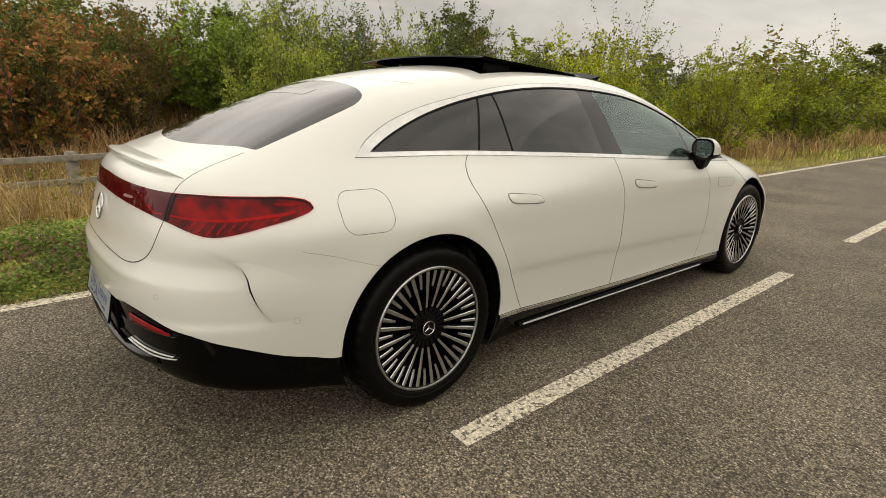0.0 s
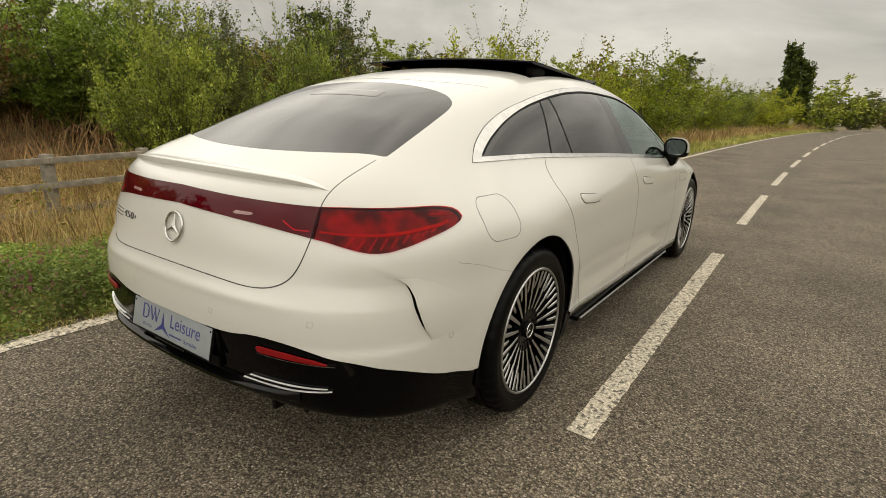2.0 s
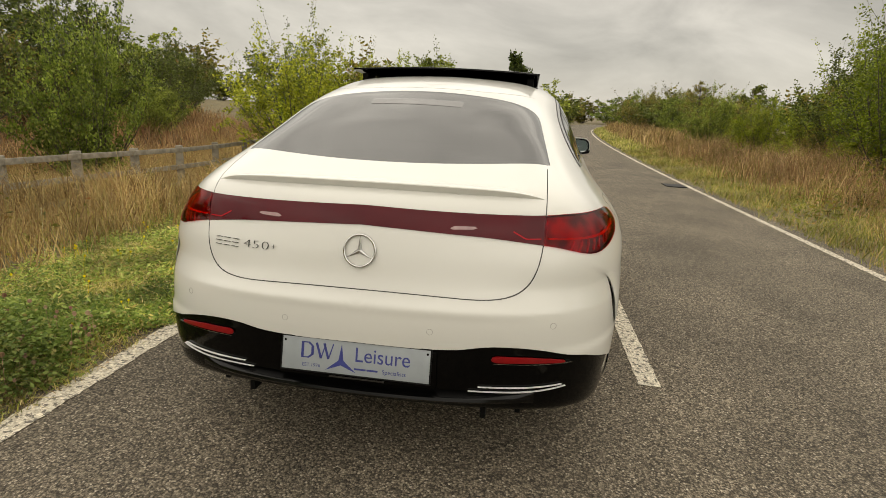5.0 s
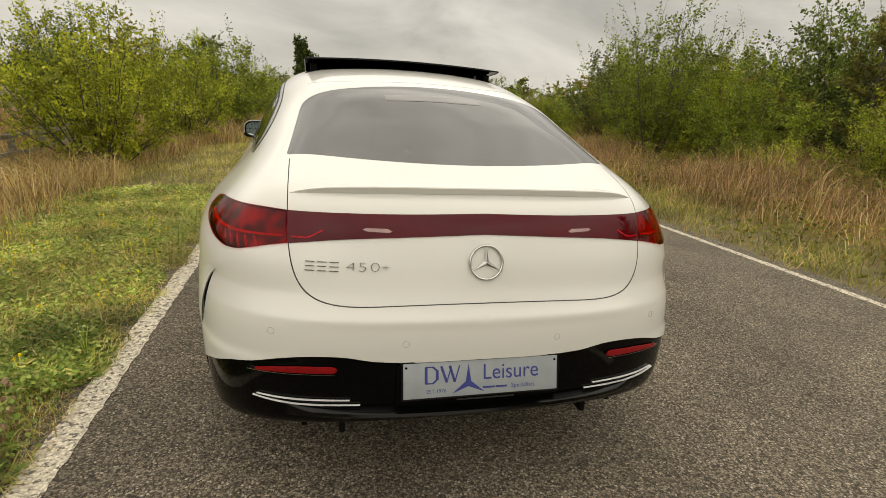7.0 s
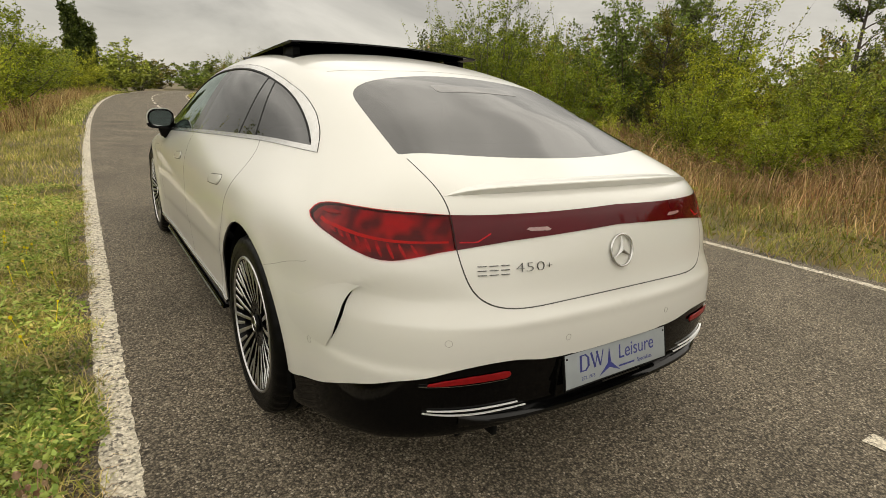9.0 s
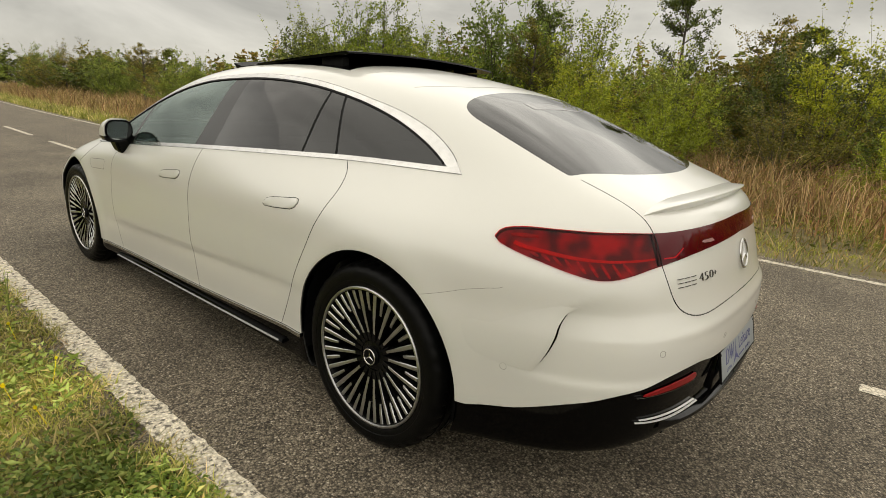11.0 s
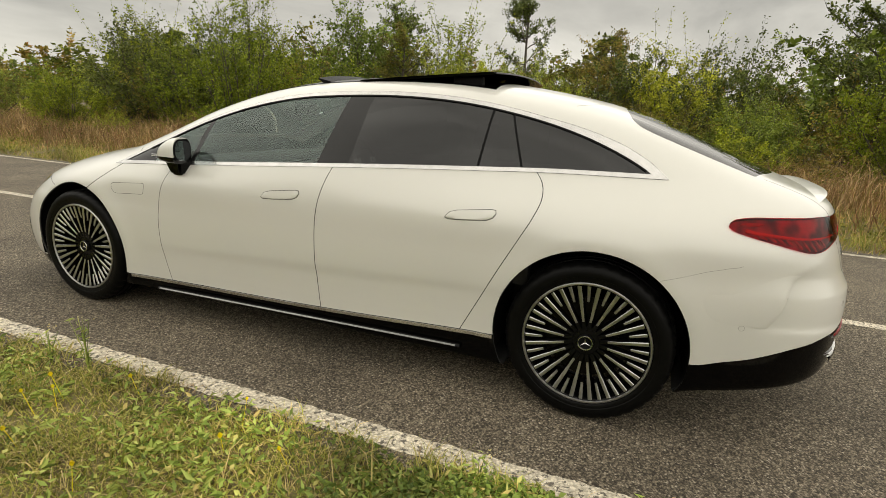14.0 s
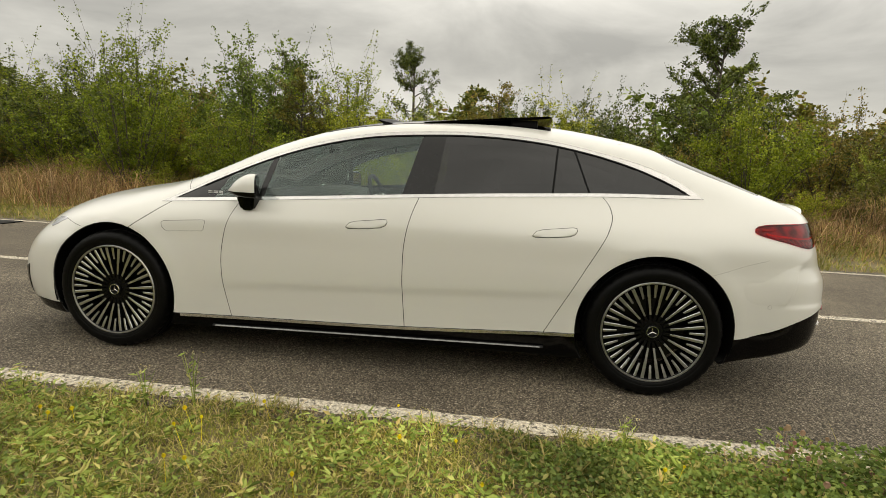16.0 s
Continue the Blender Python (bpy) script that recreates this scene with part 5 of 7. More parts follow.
def mirror(s):
    ys = np.linspace(2.395, 2.226, 13)
    high = Spline([2.226, 2.26, 2.30, 2.34, 2.375, 2.395], [1.122, 1.121, 1.108, 1.083, 1.048, 1.024])
    out_x = Spline([2.226, 2.30, 2.36, 2.395], [1.052, 1.048, 1.028, 0.985])
    in_x = Spline([2.226, 2.30, 2.36, 2.395], [0.868, 0.870, 0.882, 0.915])
    low = Spline([2.226, 2.30, 2.36, 2.395], [0.980, 0.984, 0.998, 1.014])

    def loft(top, name, mat, parent, label=""):
        bm, rows = bmesh.new(), []
        for y in ys:
            x0, x1 = float(in_x(y)), float(out_x(y))
            z0, z1 = (1.020, float(high(y))) if top else (1.019, float(low(y)))
            row = []
            for k in range(17):
                a = math.pi * k / 16
                row.append(bm.verts.new((s * ((x0 + x1) / 2 + math.copysign(abs(math.cos(a)) ** 0.7, math.cos(a)) * (x1 - x0) / 2), y, z0 + (z1 - z0) * math.sin(a) ** 0.62)))
                row[-1].co.y += 0.36 * (1.05 - abs(row[-1].co.x))
            rows.append(row)
        for a0, b0 in zip(rows, rows[1:]):
            for k in range(16):
                bm.faces.new((a0[k], a0[k + 1], b0[k + 1], b0[k]))
            bm.faces.new((a0[16], a0[0], b0[0], b0[16]))
        bm.faces.new(rows[0])
        bm.faces.new(rows[-1])
        return part(name, bm, mat, parent, label)
    m = loft(True, "door_mirror", M_WHITE, car, "white-capped door mirror on a black foot")
    loft(False, "mirror_base", M_BLACK, m, "gloss black mirror underside")
    bm = bmesh.new()
    vs = [[bm.verts.new((s * x, y, z)) for y in (y0, y1)] for x, z, y0, y1 in ((0.985, 0.995, 2.262, 2.375), (0.955, 0.912, 2.288, 2.364), (0.915, 0.906, 2.290, 2.362), (0.880, 0.930, 2.275, 2.37), (0.875, 0.995, 2.262, 2.375))]
    for a0, b0 in zip(vs, vs[1:] + vs[:1]):
        bm.faces.new((a0[0], a0[1], b0[1], b0[0]))
    bm.faces.new([v[0] for v in vs])
    bm.faces.new([v[1] for v in vs][::-1])
    bmesh.ops.bevel(bm, geom=list(bm.edges), offset=0.012, segments=2, affect="EDGES")
    part("mirror_foot", bm, M_BLACK, m)
    for name, r0, y0, y1, mat, label in (("mirror_frame", 0.0, 2.221, 2.2255, M_BLACK, ""), ("mirror_glass", 0.009, 2.2195, 2.2215, M_MIRROR, "dark mirror glass")):
        bm = bmesh.new()
        o = round_rect(0.869 + r0, 1.045 - r0, 0.988 + r0, 1.114 - r0, 0.056)
        vs, ws = [[bm.verts.new((s * x, y + 0.36 * (1.05 - x), z)) for x, z in o] for y in (y0, y1)]
        bm.faces.new(vs)
        bm.faces.new(ws[::-1])
        for a0, b0, c0, d0 in zip(vs, vs[1:] + vs[:1], ws[1:] + ws[:1], ws):
            bm.faces.new((a0, b0, c0, d0))
        part(name, bm, mat, m, label, smooth=False)


M_MIRROR = material("mirror_glass", (0.50, 0.54, 0.54), 0.02, 1.0, (0.52, 0.56, 0.56), 5)
mirror(1)
mirror(-1)
# emblem bars on the black corner panels
for s in (1, -1):
    p, n = on_side([2.60, 2.565, 2.53], [0.992, 0.993, 0.994], s)
    for q, k in zip(p, n):
        for dz in (-0.010, 0.0, 0.010):
            part("pillar_emblem", box(-0.002, 0.002, -0.012, 0.012, dz - 0.0022, dz + 0.0022, 0.0005), M_BRIGHT, car, m=Matrix.Translation(Vector(q + k * 0.003)))

# ---------------------------------------------------------------- car: cabin
part("cabin_floor", box(-0.72, 0.72, -0.1, 2.7, 0.26, 0.36, 0.02), M_INTERIOR, car)


def seat(x, y):
    bm = bmesh.new()
    box_bm(bm, x - 0.25, x + 0.25, y - 0.05, y + 0.47, 0.40, 0.60, 0.06, 4)
    base = part("seat", bm, M_INTERIOR, car, "dark leather seat with an upright headrest")
    bm = box(-0.245, 0.245, -0.07, 0.07, 0.0, 0.60, 0.055, 4)
    part("backrest", bm, M_INTERIOR, base, m=pose(x, y, 0.50, 16, 0, 0))
    bm = box(-0.14, 0.14, -0.05, 0.05, 0.62, 0.80, 0.045, 4)
    part("headrest", bm, M_INTERIOR, base, m=pose(x, y, 0.50, 16, 0, 0))


for x in (-0.38, 0.38):
    seat(x, 1.12)
    seat(x, 0.18)
bm, rows = bmesh.new(), []
for x in np.linspace(-0.80, 0.80, 17):
    k = 0.05 * (x / 0.8) ** 2
    rows.append([bm.verts.new((x, y - k, z)) for y, z in ((2.75, 0.96), (2.35, 1.00), (2.12, 0.985), (2.06, 0.94), (2.08, 0.80), (2.16, 0.60), (2.75, 0.60))])
for a0, b0 in zip(rows, rows[1:]):
    for k in range(7):
        bm.faces.new((a0[k], a0[(k + 1) % 7], b0[(k + 1) % 7], b0[k]))
bm.faces.new(rows[0])
bm.faces.new(rows[-1][::-1])
dash = part("dashboard", bm, M_INTERIOR, car, "dark dashboard with a wide glass screen")
part("screen", box(-0.62, 0.62, -0.008, 0.0, 0.0, 0.17, 0.004), M_BLACK, dash, m=pose(0, 2.055, 0.80, -12, 0, 0))
part("air_vent", box(-0.78, -0.66, 2.02, 2.06, 0.86, 0.93, 0.01), M_RIM, dash)
sw = part("steering_wheel", ring_bm(0.175, 0.016, 48, 10), M_INTERIOR, car, "black three-spoke steering wheel", m=pose(0.38, 1.88, 0.94, 68, 0, 0))
part("steering_boss", lathe([(0.02, 0.0), (0.02, 0.05), (0.0, 0.065), (-0.03, 0.06)], 24), M_INTERIOR, sw, m=pose(0.38, 1.88, 0.94, 68, 0, 0) @ pose(0, 0, 0, 0, -90, 0))
for a in (0, 180, 270):
    part("steering_spoke", box(0.04, 0.17, -0.02, 0.02, -0.008, 0.008, 0.005), M_RIM, sw, m=pose(0.38, 1.88, 0.94, 68, 0, 0) @ pose(0, 0, 0, 0, 0, a))
for s in (1, -1):
    part("door_lining", box(s * 0.80 - 0.035, s * 0.80 + 0.035, 0.30, 2.45, 0.55, 0.985, 0.02), M_INTERIOR, car, m=pose(0, 0, 0, 0, 0, 0))
part("parcel_shelf", box(-0.66, 0.66, -0.70, -0.06, 0.98, 1.0, 0.008), M_INTERIOR, car)
pad("high_brake_lamp", dense(round_rect(-0.212, 0.212, -0.192, -0.120, 0.018), 0.02), on_top, 0.0012, M_BRAKE, "long pale grey brake lamp window at the top of the rear screen")
part("rear_view_mirror", box(-0.12, 0.12, 2.10, 2.13, 1.26, 1.33, 0.012), M_TRIM, car)

# ---------------------------------------------------------------- verge plants
def leafy(name, stops, translucent=0.28, rough=0.55, vary=0.0):
    """Leaf or blade stuff: every blade takes its own tone from the stops, every plant is lighter or darker by vary."""
    m = bpy.data.materials.new(name)
    m.use_nodes = True
    n, l = m.node_tree.nodes, m.node_tree.links
    n.clear()
    o, mix = n.new("ShaderNodeOutputMaterial"), n.new("ShaderNodeMixShader")
    b, t = n.new("ShaderNodeBsdfPrincipled"), n.new("ShaderNodeBsdfTranslucent")
    g, rp = n.new("ShaderNodeNewGeometry"), n.new("ShaderNodeValToRGB")
    b.inputs["Roughness"].default_value = rough
    b.inputs["Specular IOR Level"].default_value = 0.25
    els = rp.color_ramp.elements
    els[0].position, els[0].color = stops[0][0], (*stops[0][1], 1)
    els[1].position, els[1].color = stops[-1][0], (*stops[-1][1], 1)
    for q, c in stops[1:-1]:
        els.new(q).color = (*c, 1)
    l.new(g.outputs["Random Per Island"], rp.inputs["Fac"])
    tc, nz, hs, mr = n.new("ShaderNodeTexCoord"), n.new("ShaderNodeTexNoise"), n.new("ShaderNodeHueSaturation"), n.new("ShaderNodeMapRange")
    # random clumps of tone, wide enough to stand in for dark hollows too
    nz.inputs["Scale"].default_value = 1.5
    l.new(tc.outputs["Object"], nz.inputs["Vector"])
    mr.inputs["From Min"].default_value, mr.inputs["From Max"].default_value = 0.3, 0.7
    mr.inputs["To Min"].default_value, mr.inputs["To Max"].default_value = 0.5, 1.5
    l.new(nz.outputs["Fac"], mr.inputs["Value"])
    oi, dv, mu = n.new("ShaderNodeObjectInfo"), n.new("ShaderNodeMapRange"), n.new("ShaderNodeMath")
    dv.inputs["To Min"].default_value, dv.inputs["To Max"].default_value = 1 - vary, 1 + vary
    mu.operation = "MULTIPLY"
    l.new(oi.outputs["Random"], dv.inputs["Value"])
    l.new(mr.outputs["Result"], mu.inputs[0])
    l.new(dv.outputs["Result"], mu.inputs[1])
    l.new(mu.outputs[0], hs.inputs["Value"])
    # each plant leans a little towards yellow or green
    hr = n.new("ShaderNodeMapRange")
    hr.inputs["To Min"].default_value, hr.inputs["To Max"].default_value = 0.508, 0.476
    l.new(oi.outputs["Random"], hr.inputs["Value"])
    l.new(hr.outputs["Result"], hs.inputs["Hue"])
    l.new(rp.outputs["Color"], hs.inputs["Color"])
    l.new(hs.outputs["Color"], b.inputs["Base Color"])
    l.new(hs.outputs["Color"], t.inputs["Color"])
    mix.inputs[0].default_value = translucent
    l.new(b.outputs[0], mix.inputs[1])
    l.new(t.outputs[0], mix.inputs[2])
    l.new(mix.outputs[0], o.inputs[0])
    return m


M_TURF = leafy("verge_turf", [(0.0, (0.116, 0.137, 0.022)), (0.36, (0.275, 0.320, 0.051)), (0.64, (0.450, 0.462, 0.100)), (0.84, (0.630, 0.545, 0.205)), (1.0, (0.790, 0.670, 0.340))])
M_STRAW = leafy("dry_grass", [(0.0, (0.17, 0.095, 0.036)), (0.25, (0.31, 0.20, 0.078)), (0.6, (0.47, 0.335, 0.14)), (0.85, (0.60, 0.46, 0.21)), (1.0, (0.24, 0.22, 0.045))], 0.3, 0.7)
M_ROUGH = leafy("rough_verge_grass", [(0.0, (0.127, 0.149, 0.025)), (0.4, (0.241, 0.270, 0.048)), (0.7, (0.380, 0.362, 0.081)), (0.88, (0.540, 0.425, 0.172)), (1.0, (0.345, 0.207, 0.081))])
M_SCRUB = leafy("brown_scrub", [(0.0, (0.14, 0.085, 0.036)), (0.25, (0.28, 0.175, 0.075)), (0.45, (0.22, 0.20, 0.045)), (0.7, (0.46, 0.33, 0.145)), (0.9, (0.64, 0.50, 0.25)), (1.0, (0.34, 0.16, 0.07))], 0.3, 0.75)
M_BRAMBLE = leafy("bramble_leaf", [(0.0, (0.085, 0.095, 0.014)), (0.4, (0.17, 0.185, 0.024)), (0.75, (0.28, 0.27, 0.042)), (1.0, (0.30, 0.15, 0.045))], 0.35)
M_WEED = leafy("weed_leaf", [(0.0, (0.097, 0.139, 0.027)), (0.45, (0.285, 0.384, 0.075)), (0.8, (0.490, 0.578, 0.160)), (1.0, (0.638, 0.496, 0.182))])
M_CLOVER = leafy("clover_leaf", [(0.0, (0.088, 0.132, 0.025)), (0.45, (0.180, 0.248, 0.047)), (0.85, (0.310, 0.360, 0.088)), (1.0, (0.330, 0.255, 0.095))])
M_PINK = leafy("clover_head", [(0.0, (0.40, 0.21, 0.16)), (0.45, (0.44, 0.30, 0.20)), (0.75, (0.22, 0.12, 0.06)), (1.0, (0.44, 0.18, 0.19))], 0.2, 0.8)
M_PALE = leafy("pale_buds", [(0.0, (0.58, 0.54, 0.36)), (1.0, (0.50, 0.44, 0.16))], 0.3, 0.7)
M_YELLOW = leafy("yellow_petals", [(0.0, (0.85, 0.72, 0.03)), (1.0, (0.85, 0.64, 0.02))], 0.3, 0.7)
rng = np.random.default_rng(11)


def big_mesh(name, verts, loops, sizes, mat):
    me = bpy.data.meshes.new(name)
    me.vertices.add(len(verts))
    me.vertices.foreach_set("co", np.asarray(verts, np.float32).ravel())
    me.loops.add(len(loops))
    me.loops.foreach_set("vertex_index", np.asarray(loops, np.int32))
    me.polygons.add(len(sizes))
    starts = np.concatenate([[0], np.cumsum(sizes)[:-1]])
    me.polygons.foreach_set("loop_start", starts.astype(np.int32))
    me.materials.append(mat)
    me.update(calc_edges=True)
    return me


def blades(name, p, h, w, lean, mat, curl=0.35):
    """Bent tapering blades rooted at p (n x 3), of height h, width w and lean."""
    n = len(p)
    a, b = rng.uniform(0, 2 * math.pi, n), rng.uniform(0, 2 * math.pi, n)
    side = np.stack([np.cos(a), np.sin(a), 0 * a], 1) * (w / 2)[:, None]
    fall = np.stack([np.cos(b), np.sin(b), 0 * a], 1)
    up = np.array([0, 0, 1.0])
    mid = p + fall * (h * lean * 0.4)[:, None] + up * (h * 0.6)[:, None]
    tip = p + fall * (h * lean * (1 + curl))[:, None] + up * (h * (1 - 0.35 * np.minimum(lean, 1.2)))[:, None]
    v = np.stack([p - side, p + side, mid - side * 0.8, mid + side * 0.8, tip], 1).reshape(-1, 3)
    k = np.arange(n)[:, None] * 5
    loops = (k + np.array([0, 1, 3, 2, 2, 3, 4])).ravel()
    return big_mesh(name, v, loops, np.tile([4, 3], n), mat)


def leaves(name, p, d, length, width, mat, droop=0.25):
    """Pointed leaves at p along directions d, folded along the midrib."""
    n = len(p)
    d = d / np.maximum(np.linalg.norm(d, axis=1, keepdims=True), 1e-6)
    s = np.cross(d, rng.normal(size=(n, 3)))
    s /= np.maximum(np.linalg.norm(s, axis=1, keepdims=True), 1e-6)
    nn = np.cross(s, d)
    L, W = length[:, None], width[:, None]
    mid = p + d * L * 0.45
    v = np.stack([p, mid + s * W / 2 + nn * W * 0.18, p + d * L - nn * L * droop * 0.4, mid - s * W / 2 + nn * W * 0.18, ], 1).reshape(-1, 3)
    k = np.arange(n)[:, None] * 4
    loops = (k + np.array([0, 1, 2, 0, 2, 3])).ravel()
    return big_mesh(name, v, loops, np.tile([3, 3], n), mat)


def patchy(x, y, scale, seed):
    s = 1 / scale
    return 0.5 + 0.25 * (np.sin(x * s * 1.7 + seed) * np.cos(y * s * 1.3 - seed) + np.sin(x * s * 0.6 - y * s * 0.9 + 2 * seed) + 0.6 * np.sin(x * s * 3.1 + y * s * 2.7))


def sow(n, x0, x1, y0, y1, follow=True, keep=None):
    x, y = rng.uniform(x0, x1, n), rng.uniform(y0, y1, n)
    if keep is not None:
        ok = rng.uniform(0, 1, n) < keep(x, y)
        x, y = x[ok], y[ok]
    x = x + (bend(y) if follow else 0)
    return np.stack([x, y, land(x, y) - 0.01], 1)


def stuff(name, me, label, category):
    return tagged(new(name, me), label, category, kind="stuff")


def edge_keep(x, y):
    return np.clip((-1.45 - x + 0.05 * np.sin(y * 7.3) + 0.05 * np.sin(y * 17.9) + 0.03 * np.sin(y * 41)) / 0.12, 0, 1) * (0.55 + 0.45 * patchy(x, y, 0.35, 1))


# close to the camera's way: short turf on the near verge
p = sow(125000, -3.3, -1.46, -1.8, 5.4, keep=edge_keep)
stuff("verge_turf", blades("verge_turf", p, rng.uniform(0.025, 0.085, len(p)) * (0.6 + 0.8 * patchy(p[:, 0], p[:, 1], 0.3, 3)), rng.uniform(0.0025, 0.0055, len(p)), rng.uniform(0.3, 1.4, len(p)), M_TURF),
      "short green and straw turf on the roadside verge", "grass")
p = sow(90000, -5.6, -1.48, -8, 16, keep=lambda x, y: edge_keep(x, y) * (1 - ((x > -3.3) & (y > -1.6) & (y < 5.2)) * 0.8))
stuff("verge_turf", blades("verge_turf", p, rng.uniform(0.04, 0.16, len(p)) * (0.5 + 1.0 * patchy(p[:, 0], p[:, 1], 0.6, 5)), rng.uniform(0.004, 0.008, len(p)), rng.uniform(0.2, 1.2, len(p)), M_TURF),
      "rough green grass along the road", "grass")
p = sow(40000, -4.8, -1.5, 16, 60, keep=lambda x, y: np.clip((-1.5 - x) / 0.3, 0, 1))
stuff("verge_turf", blades("verge_turf", p, rng.uniform(0.08, 0.3, len(p)), rng.uniform(0.010, 0.02, len(p)), rng.uniform(0.2, 1.0, len(p)), M_TURF), "rough grass along the far road edge", "grass")
p = sow(85000, 3.85, 7.6, -9, 20, keep=lambda x, y: (np.hypot(x - 6.2, y + 2.08) > 0.35) * np.clip((x - 3.85 + 0.06 * np.sin(y * 5)) / 0.25, 0, 1) * (0.4 + 0.6 * patchy(x, y, 0.5, 2)))
stuff("verge_turf", blades("verge_turf", p, rng.uniform(0.04, 0.22, len(p)) * (0.5 + 0.9 * patchy(p[:, 0], p[:, 1], 0.5, 8)), rng.uniform(0.006, 0.011, len(p)), rng.uniform(0.3, 1.4, len(p)), M_ROUGH),
      "rough green grass on the far verge", "grass")
p = sow(25000, 3.98, 6.5, 20, 70, keep=lambda x, y: np.clip((x - 3.95) / 0.25, 0, 1))
stuff("verge_turf", blades("verge_turf", p, rng.uniform(0.1, 0.35, len(p)), rng.uniform(0.012, 0.025, len(p)), rng.uniform(0.2, 1.0, len(p)), M_TURF), "rough grass on the far verge", "grass")

# tall dry grass on both sides
def tall(n, x0, x1, y0, y1, h0, h1, w0, w1, label, keep=None, mat=M_STRAW, rise=None):
    p = sow(n, x0, x1, y0, y1, keep=keep)
    f = 0.45 + 1.0 * patchy(p[:, 0], p[:, 1], 0.9, 4)
    if rise:
        f = f * np.clip((np.abs(p[:, 0] - bend(p[:, 1])) - rise[0]) / rise[1], 0.25, 1)
    stuff("dry_grass", blades("dry_grass", p, rng.uniform(h0, h1, len(p)) * f, rng.uniform(w0, w1, len(p)), rng.uniform(0.10, 0.95, len(p)), mat, 0.5), label, "grass")


tall(60000, -9.5, -3.0, -9, 16, 0.30, 0.72, 0.005, 0.010, "tall golden dry grass behind the verge", lambda x, y: np.clip((-3.0 - x) / 0.8, 0.02, 1))
tall(26000, -9.0, -2.1, 13, 60, 0.35, 0.85, 0.012, 0.024, "tall golden dry grass by the far road", lambda x, y: np.clip((-2.0 - x) / 1.0, 0.02, 1))
tall(90000, 4.5, 11.5, -12, 22, 0.30, 0.90, 0.006, 0.012, "tall brown dry grass below the hedge", lambda x, y: (np.hypot(x - 5.9, y + 2.15) > 0.6) * np.clip((x - 4.6) / 1.5, 0.02, 1) * (0.35 + 0.65 * patchy(x, y, 0.7, 1.7)), M_SCRUB, (3.8, 2.2))
tall(26000, 4.9, 11.0, 20, 75, 0.45, 1.0, 0.014, 0.028, "tall brown dry grass by the bend", lambda x, y: np.clip((x - 4.7) / 1.4, 0.02, 1), M_SCRUB)
tall(34000, -22, -8.6, -9, 20, 0.40, 0.95, 0.012, 0.024, "tall golden dry grass on the bank", None)
# low brambles and docks among the dry grass
p = sow(60000, 4.1, 11.5, -12, 22, keep=lambda x, y: (np.hypot(x - 6.1, y + 2.1) > 0.45) * np.clip((x - 4.1) / 0.6, 0, 1) * np.clip(2.4 * patchy(x, y, 0.6, 3.3) - 0.7, 0, 1))
n = len(p)
p[:, 2] += rng.uniform(0.0, 0.62, n) * np.clip((p[:, 0] - bend(p[:, 1]) - 4.2) / 3.5, 0.1, 1) * (0.3 + patchy(p[:, 0], p[:, 1], 0.8, 3.3))
a = rng.uniform(0, 2 * math.pi, n)
stuff("bramble_leaves", leaves("bramble_leaves", p, np.stack([np.cos(a), np.sin(a), rng.uniform(-0.6, 0.5, n)], 1), rng.uniform(0.04, 0.09, n), rng.uniform(0.022, 0.045, n), M_BRAMBLE), "low brambles and docks among dry grass", "brambles")
p = sow(22000, -9.5, -3.6, -6, 16, keep=lambda x, y: np.clip(2.2 * patchy(x, y, 0.9, 5.3) - 0.95, 0, 1))
n = len(p)
p[:, 2] += rng.uniform(0.0, 0.5, n) * (0.3 + patchy(p[:, 0], p[:, 1], 0.9, 5.3))
a = rng.uniform(0, 2 * math.pi, n)
stuff("bramble_leaves", leaves("bramble_leaves", p, np.stack([np.cos(a), np.sin(a), rng.uniform(-0.6, 0.5, n)], 1), rng.uniform(0.03, 0.08, n), rng.uniform(0.018, 0.04, n), M_BRAMBLE), "low green weeds among golden dry grass", "weeds")

# broad weed leaves, clover heads and yellow flowers in the near verge
n = 46000
p = sow(n, -3.6, -1.50, -2.4, 5.8, keep=lambda x, y: np.clip((-1.50 - x + 0.07 * np.sin(y * 6.1)) / 0.15, 0, 1) * np.clip(1.7 * patchy(x, y, 0.22, 6) - 0.2, 0.05, 1))
n = len(p)
a = rng.uniform(0, 2 * math.pi, n)
d = np.stack([np.cos(a), np.sin(a), rng.uniform(-0.1, 0.8, n)], 1)
p[:, 2] += rng.uniform(0.015, 0.075, n)
stuff("weed_leaves", leaves("weed_leaves", p, d, rng.uniform(0.016, 0.056, n), rng.uniform(0.007, 0.020, n), M_WEED), "low broad-leaved weeds in the turf", "weeds")
p = sow(110000, -3.0, -1.47, -3.6, 1.0, keep=lambda x, y: np.clip((-1.47 - x + 0.05 * np.sin(y * 9)) / 0.10, 0, 1) * np.clip(2.6 * patchy(x, y, 0.4, 2.2) - 0.5 - 0.5 * np.clip(y + 0.4, 0, 1), 0, 1) * np.clip((1.0 - y) / 1.0, 0, 1))
n = len(p)
a = rng.uniform(0, 2 * math.pi, n)
d = np.stack([np.cos(a), np.sin(a), rng.uniform(-0.2, 0.6, n)], 1)
p[:, 2] = rng.uniform(0.02, 0.24, n) ** 1.0 * np.clip((0.3 - p[:, 1]) / 0.6, 0.35, 1) * np.clip((-1.44 - p[:, 0]) / 0.22, 0.2, 1) * (0.35 + 0.75 * patchy(p[:, 0], p[:, 1], 0.25, 2))
